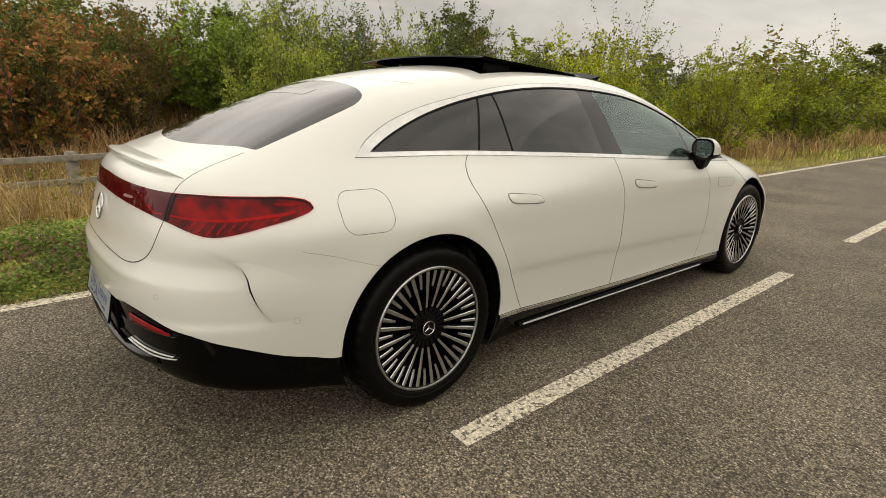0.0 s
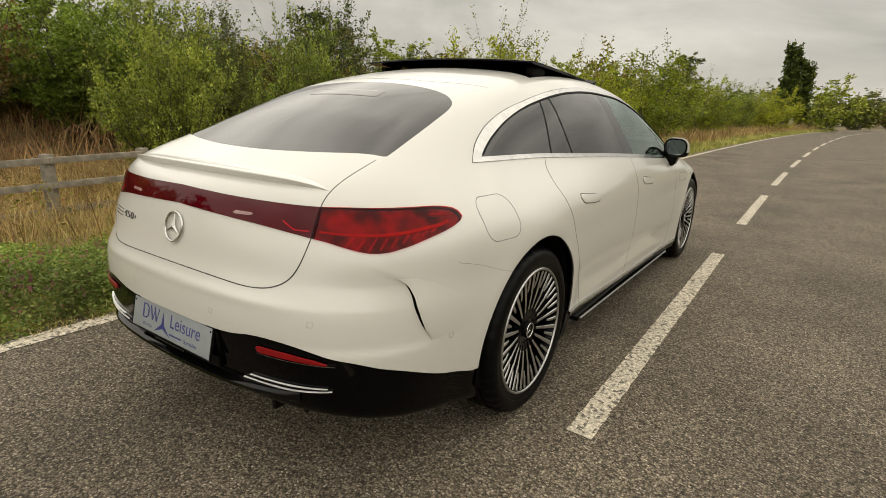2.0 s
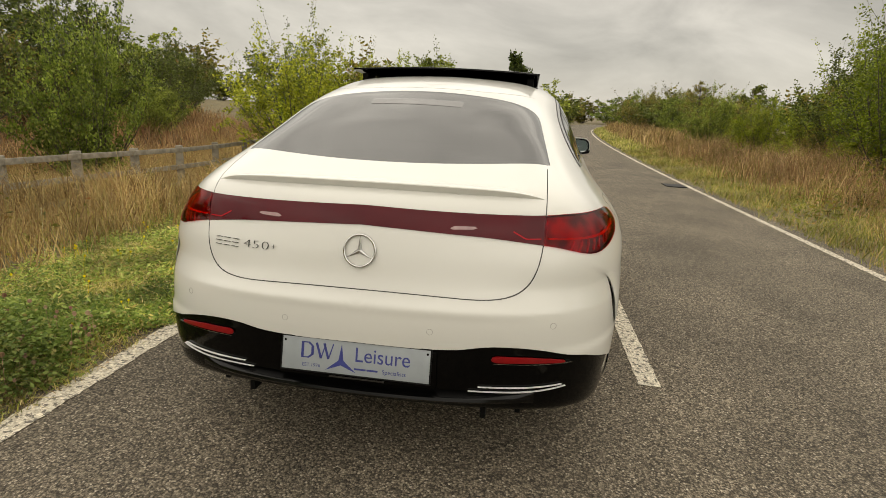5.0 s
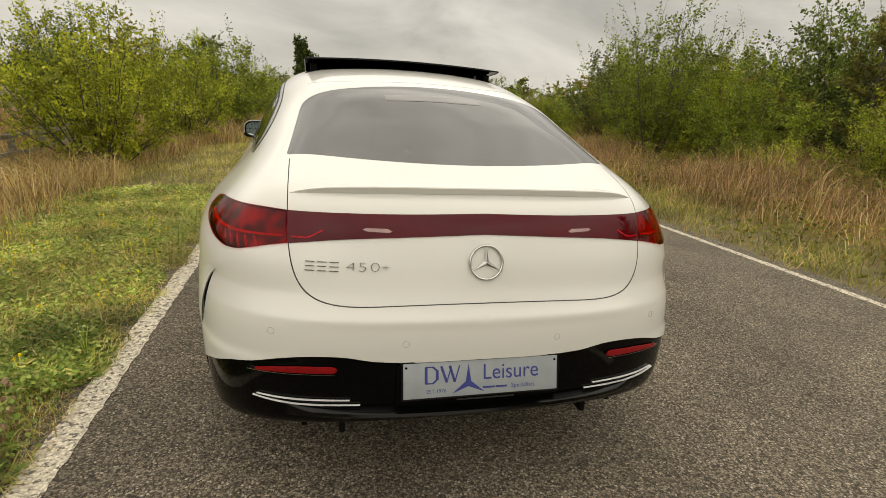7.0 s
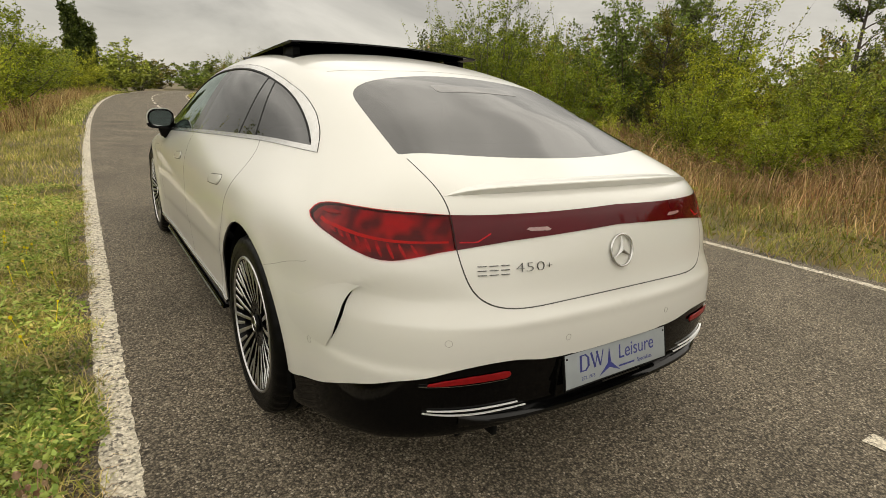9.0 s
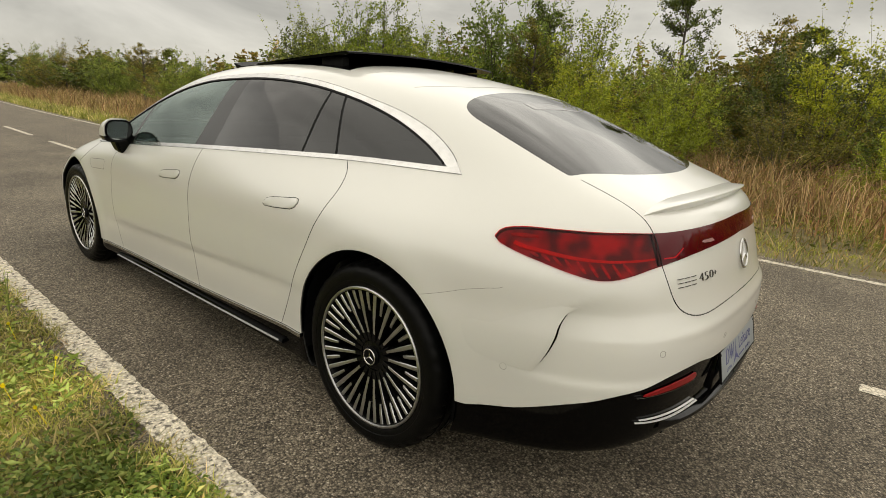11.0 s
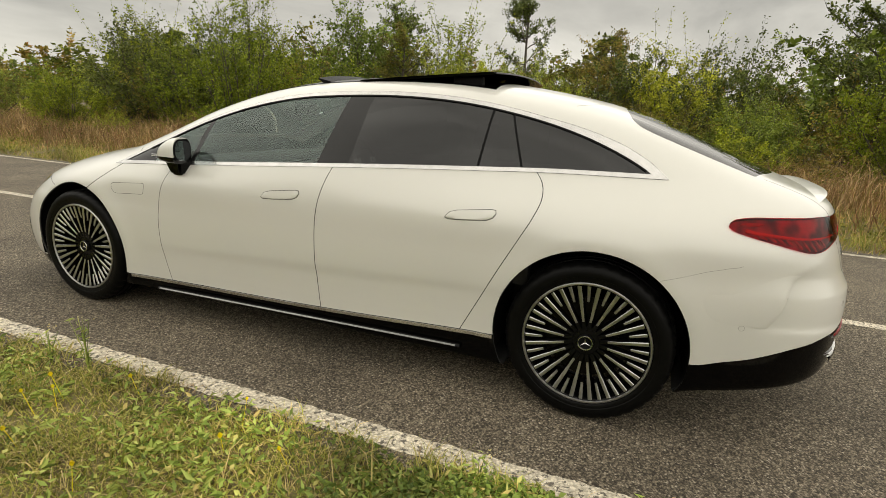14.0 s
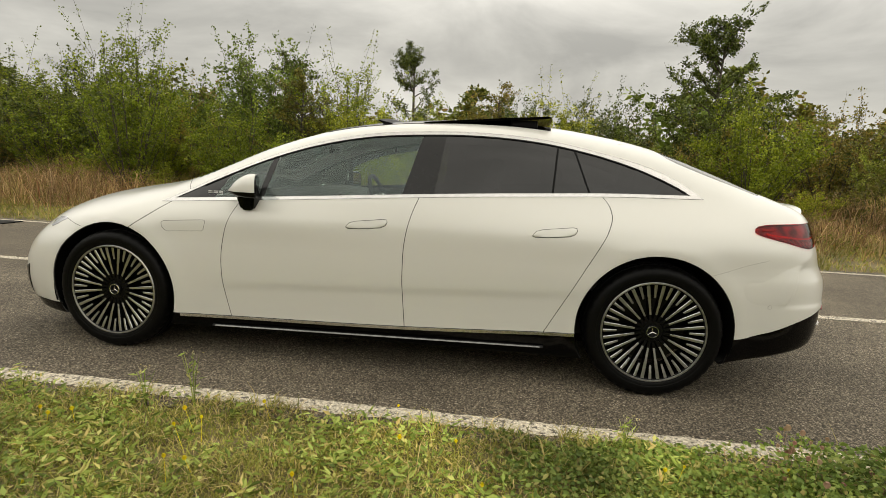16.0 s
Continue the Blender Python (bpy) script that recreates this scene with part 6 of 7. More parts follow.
stuff("clover_leaves", leaves("clover_leaves", p, d, rng.uniform(0.014, 0.034, n), rng.uniform(0.012, 0.022, n), M_CLOVER), "dense clover and vetch beside the edge line", "weeds")
# dry stalks and dead leaves pressed along the road edge and in bare patches
p = sow(16000, -2.9, -1.46, -3.6, 6.0, keep=lambda x, y: np.clip(np.exp(-((x + 1.56) / 0.09) ** 2) * 0.8 + np.clip(2.6 * patchy(x, y, 0.33, 7.7) - 1.35, 0, 1), 0, 1))
n = len(p)
stuff("dead_stalks", blades("dead_stalks", p + [0, 0, 0.012], rng.uniform(0.02, 0.06, n), rng.uniform(0.002, 0.005, n), rng.uniform(0.9, 2.2, n), M_SCRUB), "dead brown stalks pressed flat along the road edge", "grass")
# flat rosettes of long leaves
c = sow(900, -3.5, -1.62, -2.6, 5.8, keep=lambda x, y: np.clip(1.8 * patchy(x, y, 0.3, 9.1) - 0.3, 0.05, 1))
k = 11
n = len(c) * k
a = rng.uniform(0, 2 * math.pi, n)
size = np.repeat(rng.uniform(0.5, 1.25, len(c)), k)
p = np.repeat(c, k, 0) + np.stack([0.012 * np.cos(a), 0.012 * np.sin(a), rng.uniform(0.03, 0.055, n)], 1)
d = np.stack([np.cos(a), np.sin(a), rng.uniform(0.05, 0.55, n)], 1)
stuff("rosette_leaves", leaves("rosette_leaves", p, d, rng.uniform(0.035, 0.075, n) * size, rng.uniform(0.011, 0.020, n) * size, M_WEED, 0.5), "low rosettes of long pale green leaves in the turf", "weeds")


def heads(name, spots, r, height, mat, label, category, stem=True):
    vs, fs = [], []
    for (x, y) in spots:
        z = random.uniform(*height)
        q = random.uniform(*r)
        ox, oy = random.uniform(-0.03, 0.03), random.uniform(-0.03, 0.03)
        b = len(vs)
        for i in range(3):
            for j in range(6):
                t = math.pi * (i + 0.6) / 3.2
                u = 2 * math.pi * j / 6 + i * 0.5
                vs.append((x + ox + q * math.sin(t) * math.cos(u), y + oy + q * math.sin(t) * math.sin(u), z + q * math.cos(t)))
        for i in range(2):
            for j in range(6):
                fs.append((b + i * 6 + j, b + i * 6 + (j + 1) % 6, b + (i + 1) * 6 + (j + 1) % 6, b + (i + 1) * 6 + j))
        fs.append(tuple(b + j for j in range(6)))
        fs.append(tuple(b + 12 + j for j in range(5, -1, -1)))
        c = len(vs)
        vs += [(x - 0.0015, y, 0), (x + 0.0015, y, 0), (x + ox + 0.0012, y + oy, z), (x + ox - 0.0012, y + oy, z)]
        fs.append((c, c + 1, c + 2, c + 3))
    return tagged(mesh_object(name, vs, fs, mat), label, category, kind="stuff")


heads("clover_flowers", [(random.uniform(-2.6, -1.58), random.uniform(-2.8, -0.25)) for _ in range(480)], (0.008, 0.014), (0.09, 0.25), M_PINK, "faded pink clover heads on thin stems", "flowers")
heads("yellow_flowers", [(random.uniform(-3.2, -1.65), random.uniform(-1.0, 5.2)) for _ in range(90)], (0.006, 0.011), (0.04, 0.15), M_YELLOW, "small yellow wild flowers in the turf", "flowers")


heads("white_flowers", [(random.uniform(-6.8, -3.0), random.uniform(-3.5, 4.0)) for _ in range(130)], (0.005, 0.011), (0.22, 0.50), M_PALE, "small pale dried flower heads in the dry grass", "flowers")


def rubbish_bag(x, y):
    bm = bmesh.new()
    bmesh.ops.create_icosphere(bm, subdivisions=4, radius=1.0)
    for v in bm.verts:
        c = v.co
        k = 1 + 0.16 * math.sin(5 * c.x + 3 * c.y) * math.cos(4 * c.z - 2 * c.x) + 0.07 * math.sin(13 * c.y + 9 * c.z) * math.cos(11 * c.x)
        v.co = Vector((c.x * k * 0.11, c.y * k * 0.17, max(c.z, -0.55) * k * 0.085))
    z = min(v.co.z for v in bm.verts)
    me = bpy.data.meshes.new("rubbish_bag")
    bm.to_mesh(me)
    bm.free()
    me.materials.append(M_BAG)
    me.polygons.foreach_set("use_smooth", [True] * len(me.polygons))
    ob = tagged(new("rubbish_bag", me), "crumpled black plastic bag lying on the grass verge", "bag")
    ob.matrix_world = pose(x, y, float(land(x, y)) - z, 0, 0, 20)


M_BAG = material("black_plastic_film", (0.004, 0.004, 0.004), 0.28, 0.0, (0.010, 0.010, 0.010), 30, bump=0.4, bump_scale=60)
rubbish_bag(6.2, -2.08)


def ragwort(x, y, h):
    bm = bmesh.new()
    for k in range(5):
        a, r = k * 1.3, 0.0 if k == 0 else random.uniform(0.02, 0.06)
        pts = [Vector((x, y, 0)), Vector((x + r * 0.3 * math.cos(a), y + r * 0.3 * math.sin(a), h * 0.5)), Vector((x + r * math.cos(a), y + r * math.sin(a), h * random.uniform(0.8, 1.0)))]
        prev = None
        for q, t in zip(pts, (0.003, 0.0022, 0.0012)):
            ring = [bm.verts.new(q + Vector((t * math.cos(u), t * math.sin(u), 0))) for u in (0, 2.1, 4.2)]
            if prev:
                for i in range(3):
                    bm.faces.new((prev[i], prev[(i + 1) % 3], ring[(i + 1) % 3], ring[i]))
            prev = ring
    st = bpy.data.meshes.new("stem")
    bm.to_mesh(st)
    bm.free()
    st.materials.append(M_WEED)
    ob = tagged(new("weed_plant", st), "spindly pale-flowered weed at the road edge", "weed", "tall weeds")
    n = 26
    p = np.stack([x + rng.normal(0, 0.014, n), y + rng.normal(0, 0.014, n), rng.uniform(0.25 * h, h, n)], 1)
    d = rng.normal(size=(n, 3)) * [1, 1, 0.4]
    f = new("foliage", leaves("foliage", p, d, rng.uniform(0.02, 0.05, n), rng.uniform(0.006, 0.012, n), M_WEED))
    f.parent = ob
    n = 12
    p = np.stack([x + rng.normal(0, 0.028, n), y + rng.normal(0, 0.028, n), h * rng.uniform(0.9, 1.05, n)], 1)
    f = new("blossom", leaves("blossom", p, rng.normal(size=(n, 3)), rng.uniform(0.008, 0.014, n), rng.uniform(0.006, 0.009, n), M_PALE))
    f.parent = ob


for x, y, h in ((-1.60, 2.26, 0.30), (-1.62, 2.50, 0.20), (-1.64, 3.15, 0.16), (-1.66, 3.35, 0.20), (-1.60, 0.25, 0.18)):
    ragwort(x, y, h)

# ---------------------------------------------------------------- bushes and trees
M_BARK = material("grey_bark", (0.055, 0.045, 0.034), 0.9, 0, (0.10, 0.085, 0.065), 30, bump=0.6, bump_scale=60)
LEAF = {
    "lime": leafy("lime_leaf", [(0.0, (0.125, 0.170, 0.010)), (0.5, (0.245, 0.305, 0.020)), (1.0, (0.39, 0.43, 0.045))], 0.30, vary=0.30),
    "green": leafy("green_leaf", [(0.0, (0.090, 0.135, 0.016)), (0.5, (0.18, 0.245, 0.034)), (1.0, (0.29, 0.35, 0.065))], 0.26, vary=0.30),
    "maple": leafy("maple_leaf", [(0.0, (0.115, 0.185, 0.018)), (0.5, (0.22, 0.315, 0.038)), (1.0, (0.34, 0.43, 0.075))], 0.30, vary=0.30),
    "dark": leafy("dark_leaf", [(0.0, (0.042, 0.064, 0.011)), (0.6, (0.092, 0.125, 0.021)), (1.0, (0.175, 0.21, 0.038))], 0.22, vary=0.30),
    "olive": leafy("olive_leaf", [(0.0, (0.105, 0.100, 0.016)), (0.5, (0.19, 0.180, 0.030)), (0.85, (0.29, 0.25, 0.045)), (1.0, (0.33, 0.21, 0.05))], 0.26, vary=0.30),
    "russet": leafy("russet_leaf", [(0.0, (0.115, 0.115, 0.018)), (0.5, (0.20, 0.160, 0.034)), (1.0, (0.31, 0.14, 0.042))], 0.26, vary=0.30),
}


def woody(name, seed, height, spread, stems, twigs, per_twig, leaf_len, leaf, habit="bush", category="bush", label="", berries=0):
    """A thing of stems and leaves at the origin. Stems fan out of the root, twigs carry the leaves."""
    r = np.random.default_rng(seed)
    wood_v, wood_f, lp, ld, bp = [], [], [], [], []

    def tube(pts, r0, r1, k):
        b = len(wood_v)
        m = len(pts)
        for i, q in enumerate(pts):
            t = pts[min(i + 1, m - 1)] - pts[max(i - 1, 0)]
            t = t / max(np.linalg.norm(t), 1e-6)
            s = np.cross(t, [0.31, 0.77, 0.55])
            s /= np.linalg.norm(s)
            u = np.cross(t, s)
            rad = r0 + (r1 - r0) * i / (m - 1)
            for j in range(k):
                a = 2 * math.pi * j / k
                wood_v.append(q + rad * (math.cos(a) * s + math.sin(a) * u))
        for i in range(m - 1):
            for j in range(k):
                wood_f.append((b + i * k + j, b + i * k + (j + 1) % k, b + (i + 1) * k + (j + 1) % k, b + (i + 1) * k + j))

    if habit == "tree":
        trunk = np.array([[0.02 * math.sin(i), 0.03 * math.cos(i * 1.3), height * 0.84 * i / 7] for i in range(8)])
        tube(trunk, 0.05 + height * 0.008, 0.015, 7)
    for s in range(stems):
        a = 2 * math.pi * (s + r.uniform(-0.4, 0.4)) / stems * 2.39996
        if habit == "tree":
            z0 = height * r.uniform(0.12, 0.88)
            reach = spread * r.uniform(0.5, 1.0) * (1 - (z0 / height) ** 2 * 0.75)
            end = np.array([reach * math.cos(a), reach * math.sin(a), min(height, z0 + reach * r.uniform(0.4, 1.0))])
            start = np.array([0, 0, z0])
        elif habit == "poplar":
            z0 = height * r.uniform(0.02, 0.75)
            reach = spread * r.uniform(0.4, 1.0) * math.sin(math.pi * min(1, 0.25 + 0.75 * z0 / height)) ** 0.6
            start = np.array([0, 0, z0])
            end = np.array([reach * math.cos(a), reach * math.sin(a), min(height, z0 + height * r.uniform(0.18, 0.30))])
        else:
            reach = spread * r.uniform(0.05, 1.0) ** 0.7
            h = height * (1 - 0.45 * (reach / spread) ** 2) * r.uniform(0.62, 1.0)
            start = np.array([0.12 * math.cos(a), 0.12 * math.sin(a), 0])
            end = np.array([reach * math.cos(a), reach * math.sin(a), h])
        ctrl = (start + end) / 2 + np.array([0.12 * reach * math.cos(a), 0.12 * reach * math.sin(a), 0.10 * height * r.uniform(-0.3, 0.6)])
        tt = np.linspace(0, 1, 7)[:, None]
        pts = (1 - tt) ** 2 * start + 2 * tt * (1 - tt) * ctrl + tt ** 2 * end
        pts[1:] += r.normal(0, 0.02, (6, 3)) * np.linspace(0.4, 1.6, 6)[:, None]
        tube(pts, 0.008 + height * 0.0035, 0.003, 3)
        length = np.linalg.norm(end - start)
        for w in range(twigs):
            f = r.uniform(0.10, 1.0) ** 0.85
            i = min(int(f * 6), 5)
            q = pts[i] + (pts[i + 1] - pts[i]) * (f * 6 - i)
            out = r.normal(size=3) + np.array([0, 0, 0.55]) + 0.5 * (end - start) / max(length, 0.1)
            out /= np.linalg.norm(out)
            tl = (0.10 + 0.13 * length) * r.uniform(0.5, 1.5)
            if f > 0.9 and r.uniform() < 0.22:
                out, tl = (end - start) / max(length, 0.1) + r.normal(0, 0.15, 3), tl * 1.7
            tip = q + out * tl
            tube(np.array([q, tip + r.normal(0, 0.01, 3)]), 0.004, 0.0015, 3)
            k = per_twig
            g = r.uniform(0.1, 1.05, k)[:, None]
            lp.append(q + (tip - q) * g + r.normal(0, 0.035, (k, 3)))
            ld.append(out * 0.6 + r.normal(size=(k, 3)))
            if berries and r.uniform() < berries:
                bp.append(tip + r.normal(0, 0.02, (9, 3)))
    lp, ld = np.concatenate(lp), np.concatenate(ld)
    ok = lp[:, 2] > 0.03
    lp, ld = lp[ok], ld[ok]
    n = len(lp)
    trunk = mesh_object(name, wood_v, wood_f, M_BARK)
    tagged(trunk, label, category)
    ll = r.uniform(0.6, 1.25, n) * leaf_len
    crown = new("crown", leaves("crown", lp, ld, ll, ll * r.uniform(0.45, 0.7, n), LEAF[leaf]))
    crown.parent = trunk
    if bp:
        bp = np.concatenate(bp)
        vs, fs = [], []
        for q in bp:
            b = len(vs)
            vs += [q + 0.013 * np.array(e) for e in ((1, 0, 0), (-1, 0, 0), (0, 1, 0), (0, -1, 0), (0, 0, 1), (0, 0, -1))]
            fs += [(b + i, b + j, b + k) for i, j, k in ((0, 2, 4), (2, 1, 4), (1, 3, 4), (3, 0, 4), (2, 0, 5), (1, 2, 5), (3, 1, 5), (0, 3, 5))]
        bo = mesh_object("berries", vs, fs, M_BERRY)
        bo.parent = trunk
        tagged(bo, "clusters of red berries", kind="stuff")
    return trunk


M_BERRY = material("red_berry", (0.30, 0.022, 0.010), 0.35, 0, (0.22, 0.03, 0.012), 20)
KINDS = {
    "lime": woody("bush", 1, 3.0, 1.55, 34, 17, 31, 0.062, "lime", label="leafy lime-green bush among dry grass"),
    "lime_tall": woody("bush", 2, 3.9, 1.3, 30, 17, 29, 0.061, "lime", label="tall lime-green sapling clump with upright shoots"),
    "green": woody("bush", 3, 3.0, 1.7, 36, 17, 31, 0.064, "green", label="dense mid-green bush by the roadside"),
    "maple": woody("bush", 4, 2.8, 1.3, 34, 18, 28, 0.078, "maple", label="broad-leaved bright green bush behind the fence"),
    "dark": woody("bush", 5, 3.4, 1.9, 36, 16, 30, 0.068, "dark", label="dense dark green thicket bush"),
    "olive": woody("bush", 6, 3.3, 1.9, 36, 16, 28, 0.062, "olive", label="olive-brown bush in the hedgerow"),
    "russet": woody("bush", 7, 3.0, 1.6, 32, 13, 26, 0.072, "russet", label="russet-leaved bush with clusters of red berries", berries=0.16),
    "tree": woody("tree", 8, 5.4, 1.25, 34, 12, 22, 0.070, "dark", "tree", "tree", "slender open dark green tree"),
    "tree_full": woody("tree", 9, 5.6, 2.0, 56, 14, 24, 0.078, "dark", "tree", "tree", "full dark green hedgerow tree"),
    "birch": woody("tree", 10, 4.4, 1.3, 34, 12, 20, 0.060, "olive", "tree", "tree", "thin pale-leaved young tree"),
    "poplar": woody("tree", 12, 7.2, 0.80, 110, 10, 12, 0.24, "dark", "poplar", "tree", "tall narrow poplar far along the road"),
    "small_lime": woody("bush", 21, 3.0, 1.7, 18, 13, 34, 0.078, "lime", label="low lime-green sapling in front of the hedge"),
    "small_olive": woody("bush", 22, 2.8, 1.8, 18, 13, 34, 0.072, "olive", label="low olive-brown shrub in front of the hedge"),
    "far_dark": woody("bush", 13, 3.4, 1.9, 20, 9, 14, 0.20, "dark", label="distant dark green bush beyond the verge"),
    "far_olive": woody("bush", 14, 3.3, 1.9, 20, 9, 14, 0.19, "olive", label="distant olive-green bush beyond the verge"),
    "far_green": woody("bush", 15, 3.2, 1.8, 20, 9, 14, 0.19, "green", label="distant green bush beyond the verge"),
    "far_tree": woody("tree", 16, 5.6, 2.0, 26, 9, 12, 0.22, "dark", "tree", "tree", "distant dark green tree on the skyline"),
}
used = {k: False for k in KINDS}


def plant(kind, x, y, size=1.0, wide=1.0):
    m = pose(x, y, float(land(x, y)) - 0.04, 0, 0, random.uniform(0, 360)) @ Matrix.Diagonal((size * wide, size * wide, size, 1))
    ob = KINDS[kind]
    if not used[kind]:
        used[kind] = True
        ob.matrix_basis = m
        return ob
    made = {}
    for o in (ob, *ob.children_recursive):
        made[o] = o.copy()
        scene.collection.objects.link(made[o])
        made[o].parent = made.get(o.parent, o.parent)
    made[ob].matrix_basis = m
    return made[ob]


# along the near side of the road, ahead of the car
for k, x, y, s, w in (("lime", -4.1, 8.2, 0.98, 1.02), ("lime", -3.9, 13.6, 0.98, 0.95), ("lime_tall", -6.2, 12.6, 1.0, 1.15), ("lime", -3.9, 19.6, 1.22, 1.4), ("lime_tall", -4.9, 24.5, 0.80, 1.3),
                      ("lime", -3.6, 30.0, 1.1, 1.2), ("green", -3.0, 37.5, 1.1, 1.3), ("lime", -1.6, 44.0, 1.1, 1.4), ("poplar", -1.2, 57.0, 1.05, 0.95), ("poplar", 0.0, 58.0, 0.84, 0.9),
                      ("far_green", 1.8, 60.0, 1.5, 1.4), ("far_dark", 5.0, 74.0, 1.3, 1.6), ("far_green", -2.6, 53.0, 1.1, 1.5)):
    plant(k, x, y, s, w)
# beyond the fence, on the bank
for k, x, y, s, w in (("russet", -10.4, -0.8, 1.22, 1.05), ("russet", -11.6, 1.3, 1.1, 1.0), ("maple", -12.6, 3.7, 1.22, 1.1), ("green", -15.0, 6.6, 1.28, 1.1), ("dark", -16.6, 10.0, 1.05, 1.1), ("dark", -14.4, 3.0, 0.9, 1.0),
                      ("green", -8.25, 3.6, 1.10, 0.78), ("green", -6.9, 5.6, 1.10, 0.68), ("dark", -12.6, 11.8, 1.3, 1.0), ("green", -12.4, -3.4, 1.15, 1.1), ("olive", -11.6, -6.4, 1.2, 1.1), ("dark", -14.0, -1.4, 1.1, 1.1),
                      ("olive", -14.6, 15.0, 0.85, 1.1), ("dark", -14.2, 19.0, 0.95, 1.1), ("birch", -16.5, 17.0, 0.85, 1.1), ("green", -9.6, 21.0, 0.85, 1.1), ("dark", -11.5, 25.0, 1.1, 1.2), ("olive", -9.0, 30.0, 1.0, 1.2), ("green", -9.5, 36.0, 1.1, 1.3)):
    plant(k, x, y, s, w)
# hedge on the far side of the road
for k, x, y, s, w in (("lime_tall", 8.3, 10.2, 1.12, 1.0), ("lime", 9.2, 7.9, 0.84, 1.1), ("tree", 15.0, 9.0, 0.90, 1.2), ("birch", 11.4, 7.0, 0.85, 1.1), ("lime", 8.9, 4.4, 0.60, 1.25), ("lime", 11.0, 5.2, 0.85, 1.1),
                      ("tree", 16.8, 4.8, 1.06, 1.0), ("green", 12.0, 3.2, 0.95, 1.0), ("birch", 12.6, 1.4, 0.85, 1.0), ("lime_tall", 11.0, -0.2, 0.85, 1.1), ("lime", 10.4, -2.0, 0.60, 1.2), ("lime", 9.3, -4.6, 1.02, 0.95),
                      ("tree_full", 13.0, -4.9, 1.04, 1.0), ("olive", 11.8, -7.6, 1.1, 1.0), ("green", 9.6, -8.4, 0.95, 1.0), ("lime_tall", 12.4, 12.0, 1.0, 1.1), ("lime_tall", 9.4, 13.2, 0.84, 1.25), ("olive", 11.0, 15.2, 0.9, 1.1),
                      ("lime", 8.4, 17.2, 0.72, 1.1), ("green", 7.8, 20.5, 0.85, 1.0), ("olive", 9.6, 24.0, 0.85, 1.2), ("birch", 9.2, 28.0, 0.78, 1.3), ("green", 9.4, 32.5, 0.95, 1.2), ("far_dark", 10.5, 38.0, 1.0, 1.3),
                      ("olive", 10.0, 43.0, 1.25, 1.2), ("green", 10.2, 48.5, 1.2, 1.2), ("olive", 12.0, 39.0, 1.2, 1.2), ("far_olive", 12.5, 44.0, 1.0, 1.4), ("dark", 12.6, 14.4, 1.2, 1.1), ("dark", 10.6, 13.2, 0.95, 1.2), ("dark", 10.8, 16.6, 1.1, 1.2), ("lime_tall", 11.6, 17.4, 1.15, 1.2), ("dark", 13.4, 19.6, 1.2, 1.2), ("far_green", 15.0, 50.0, 1.1, 1.4), ("far_dark", 18.0, 57.0, 1.2, 1.5), ("green", 13.4, 9.3, 1.62, 1.0), ("dark", 13.4, 1.0, 0.9, 1.1), ("dark", 13.2, -1.8, 1.0, 1.1),
                      ("lime", 9.8, 2.4, 0.62, 1.2), ("olive", 9.2, 0.2, 0.58, 1.3), ("green", 9.2, -1.8, 0.60, 1.2), ("lime", 10.2, 10.8, 0.95, 1.0), ("dark", 14.0, 13.5, 1.05, 1.2), ("lime_tall", 12.4, 6.0, 1.08, 1.2)):
    plant(k, x, y, s, w)
# thick brown-green undergrowth behind them
for i in range(16):
    y = -8 + 1.7 * i
    plant(("small_olive", "dark", "small_olive", "small_olive")[i % 4], 12.2 + 0.8 * math.sin(i * 2.1) + float(bend(y)), y, 0.82 + 0.12 * math.sin(i * 1.3), 1.25)
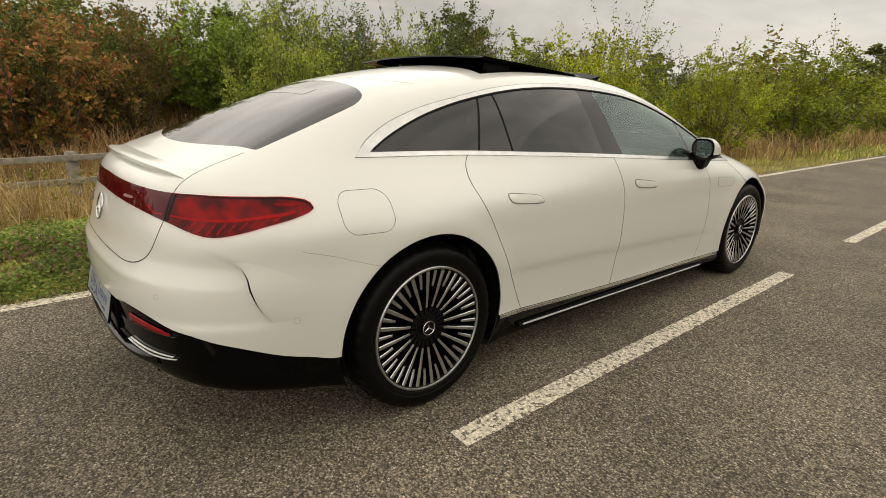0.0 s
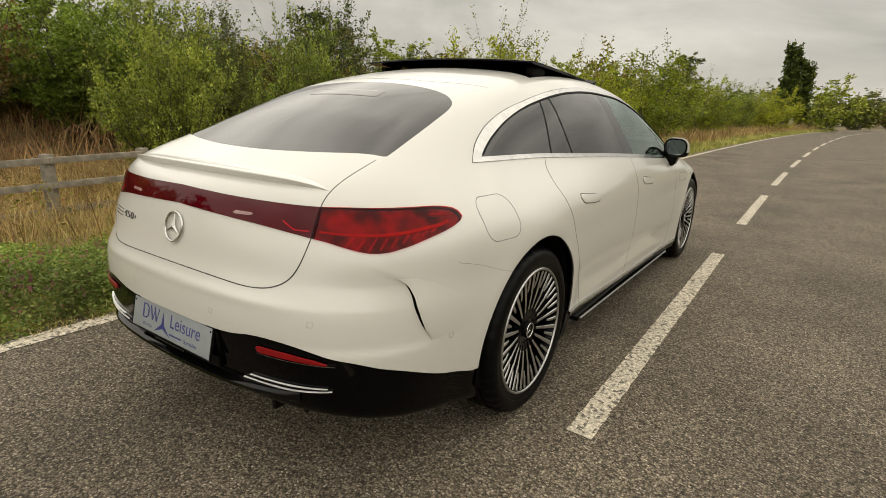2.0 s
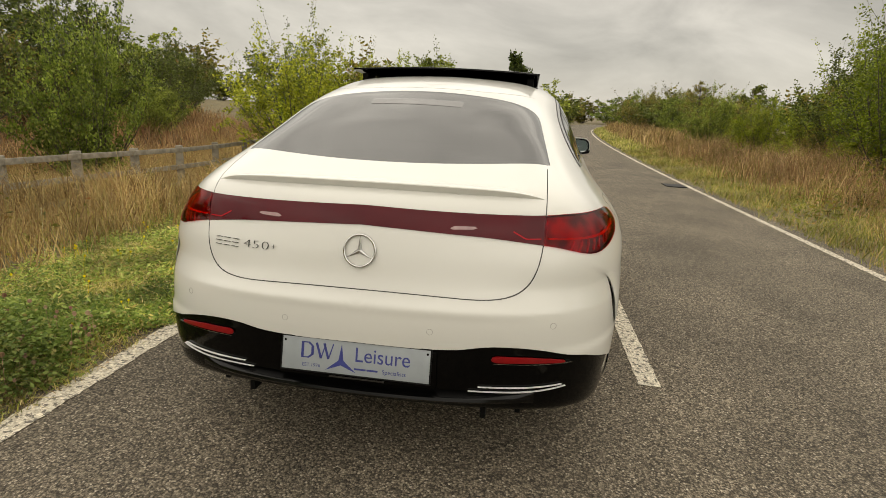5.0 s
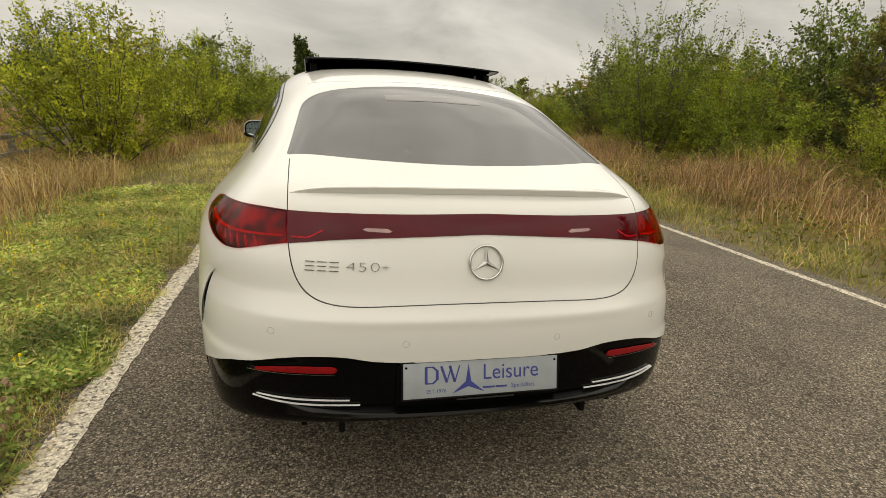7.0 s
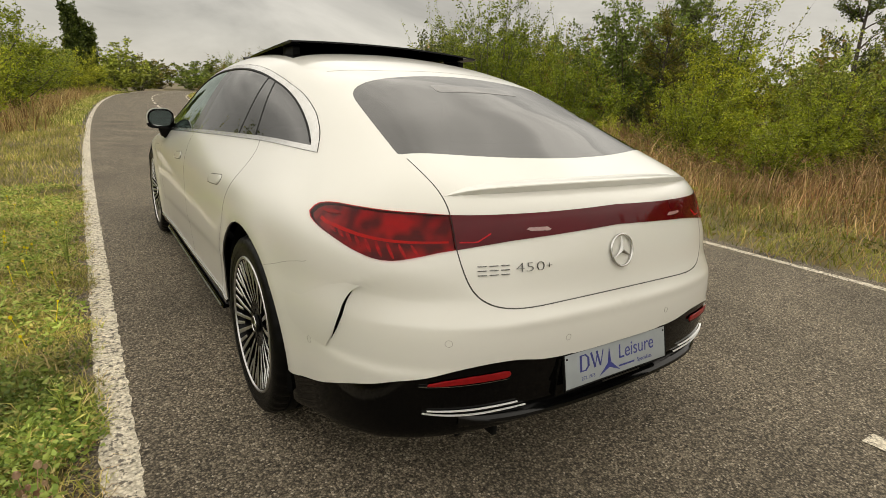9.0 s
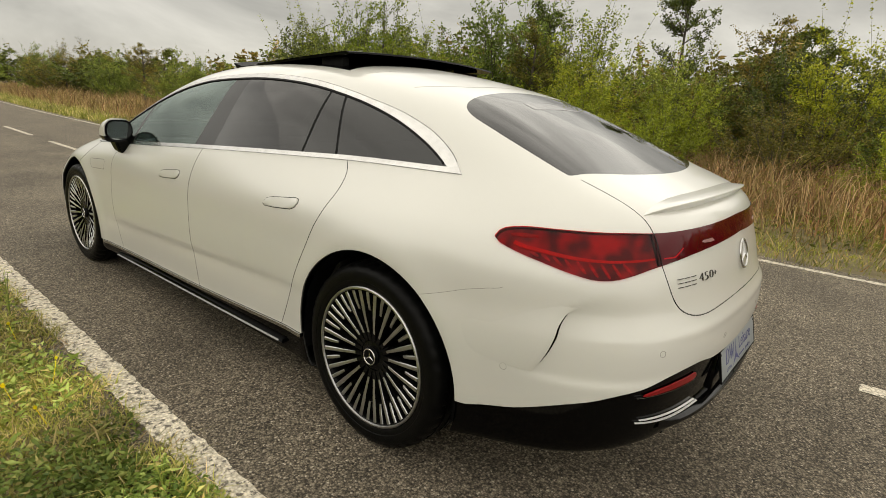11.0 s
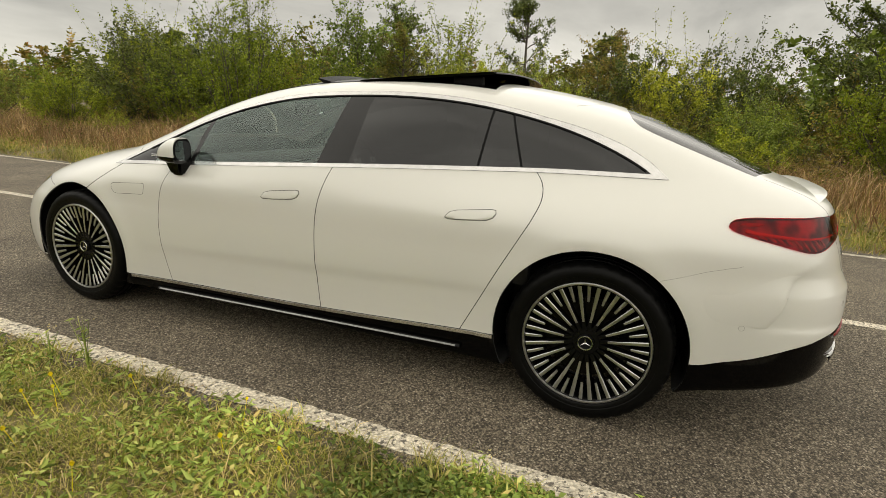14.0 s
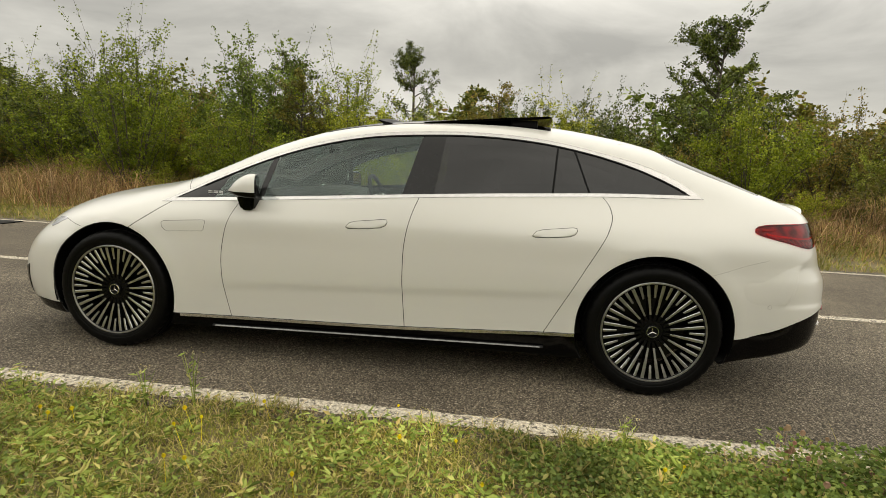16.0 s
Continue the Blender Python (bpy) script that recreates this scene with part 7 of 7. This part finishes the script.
# low growth in front of the hedges
for i in range(26):
    y = -9 + 1.25 * i
    plant(("small_lime", "small_olive", "small_lime")[(i * 5) % 3], 7.9 + 0.9 * math.sin(i * 1.9) + float(bend(y)) + 0.9, y, 0.30 + 0.16 * math.sin(i * 2.3) ** 2, 1.3)
for i in range(12):
    y = -7 + 2.0 * i
    plant(("dark", "olive", "green", "dark")[i % 4], -12.8 - 1.5 * math.sin(i * 1.7), y, 0.85 + 0.2 * math.sin(i * 2.3), 1.25)
# further rows that close the view all round
FARS = ("far_dark", "far_olive", "far_green", "far_tree")
for i in range(64):
    a = 2 * math.pi * i / 64
    rad = 30 + 14 * math.sin(i * 2.4) ** 2
    x, y = 1.5 + rad * math.cos(a), 8 + rad * 1.25 * math.sin(a)
    if -9 < x - float(bend(min(max(y, -20), 75))) < 12:
        continue
    plant(FARS[i % 4], x, y, (1.1 if i % 4 == 3 else 1.25) + 0.25 * math.sin(i), 1.6)
for i in range(30):
    plant(FARS[i % 3], -50 + 4.6 * i, 100 + 6 * math.sin(i * 1.7), 1.5 + 0.4 * math.sin(i * 2.2), 1.9)
for i in range(12):
    plant(FARS[i % 3], 19 + 2.2 * math.sin(i * 2.7), -14 + 4.2 * i, 1.15 + 0.2 * math.sin(i), 1.3)
# unseen rows behind the camera's way, added for reflections in paint and glass
for y in (-9, -12.5, -16, -20, -25):
    plant("far_green", -9.4, y, 1.05, 1.1)
    plant("far_olive", 10.6, y - 1, 1.05, 1.1)

# ---------------------------------------------------------------- fence
M_RAIL = material("weathered_rail", (0.17, 0.15, 0.115), 0.85, 0, (0.28, 0.25, 0.195), 12, bump=0.5, bump_scale=60)
fence = empty("fence", 0, 0, 0, "weathered grey post-and-rail fence in dry grass", "fence")
FENCE = [(-5.6 + 0.012 * k, -6.0 + 1.09 * k) for k in range(18)]
for x, y in FENCE:
    z = float(land(x, y))
    part("post", box(-0.055, 0.055, -0.055, 0.055, z - 0.1, z + 0.80, 0.012), M_RAIL, fence, m=pose(x, y, 0, 0, 0, 25))
for (x0, y0), (x1, y1) in zip(FENCE, FENCE[1:]):
    z0, z1 = float(land(x0, y0)), float(land(x1, y1))
    d = Vector((x1 - x0, y1 - y0, z1 - z0))
    for h in (0.14, 0.44, 0.73):
        bm = box(-0.018, 0.018, 0, d.length, -0.038, 0.038, 0.008)
        part("rail", bm, M_RAIL, fence, m=Matrix.Translation((x0 + 0.07, y0, z0 + h)) @ d.to_track_quat("Y", "Z").to_matrix().to_4x4())
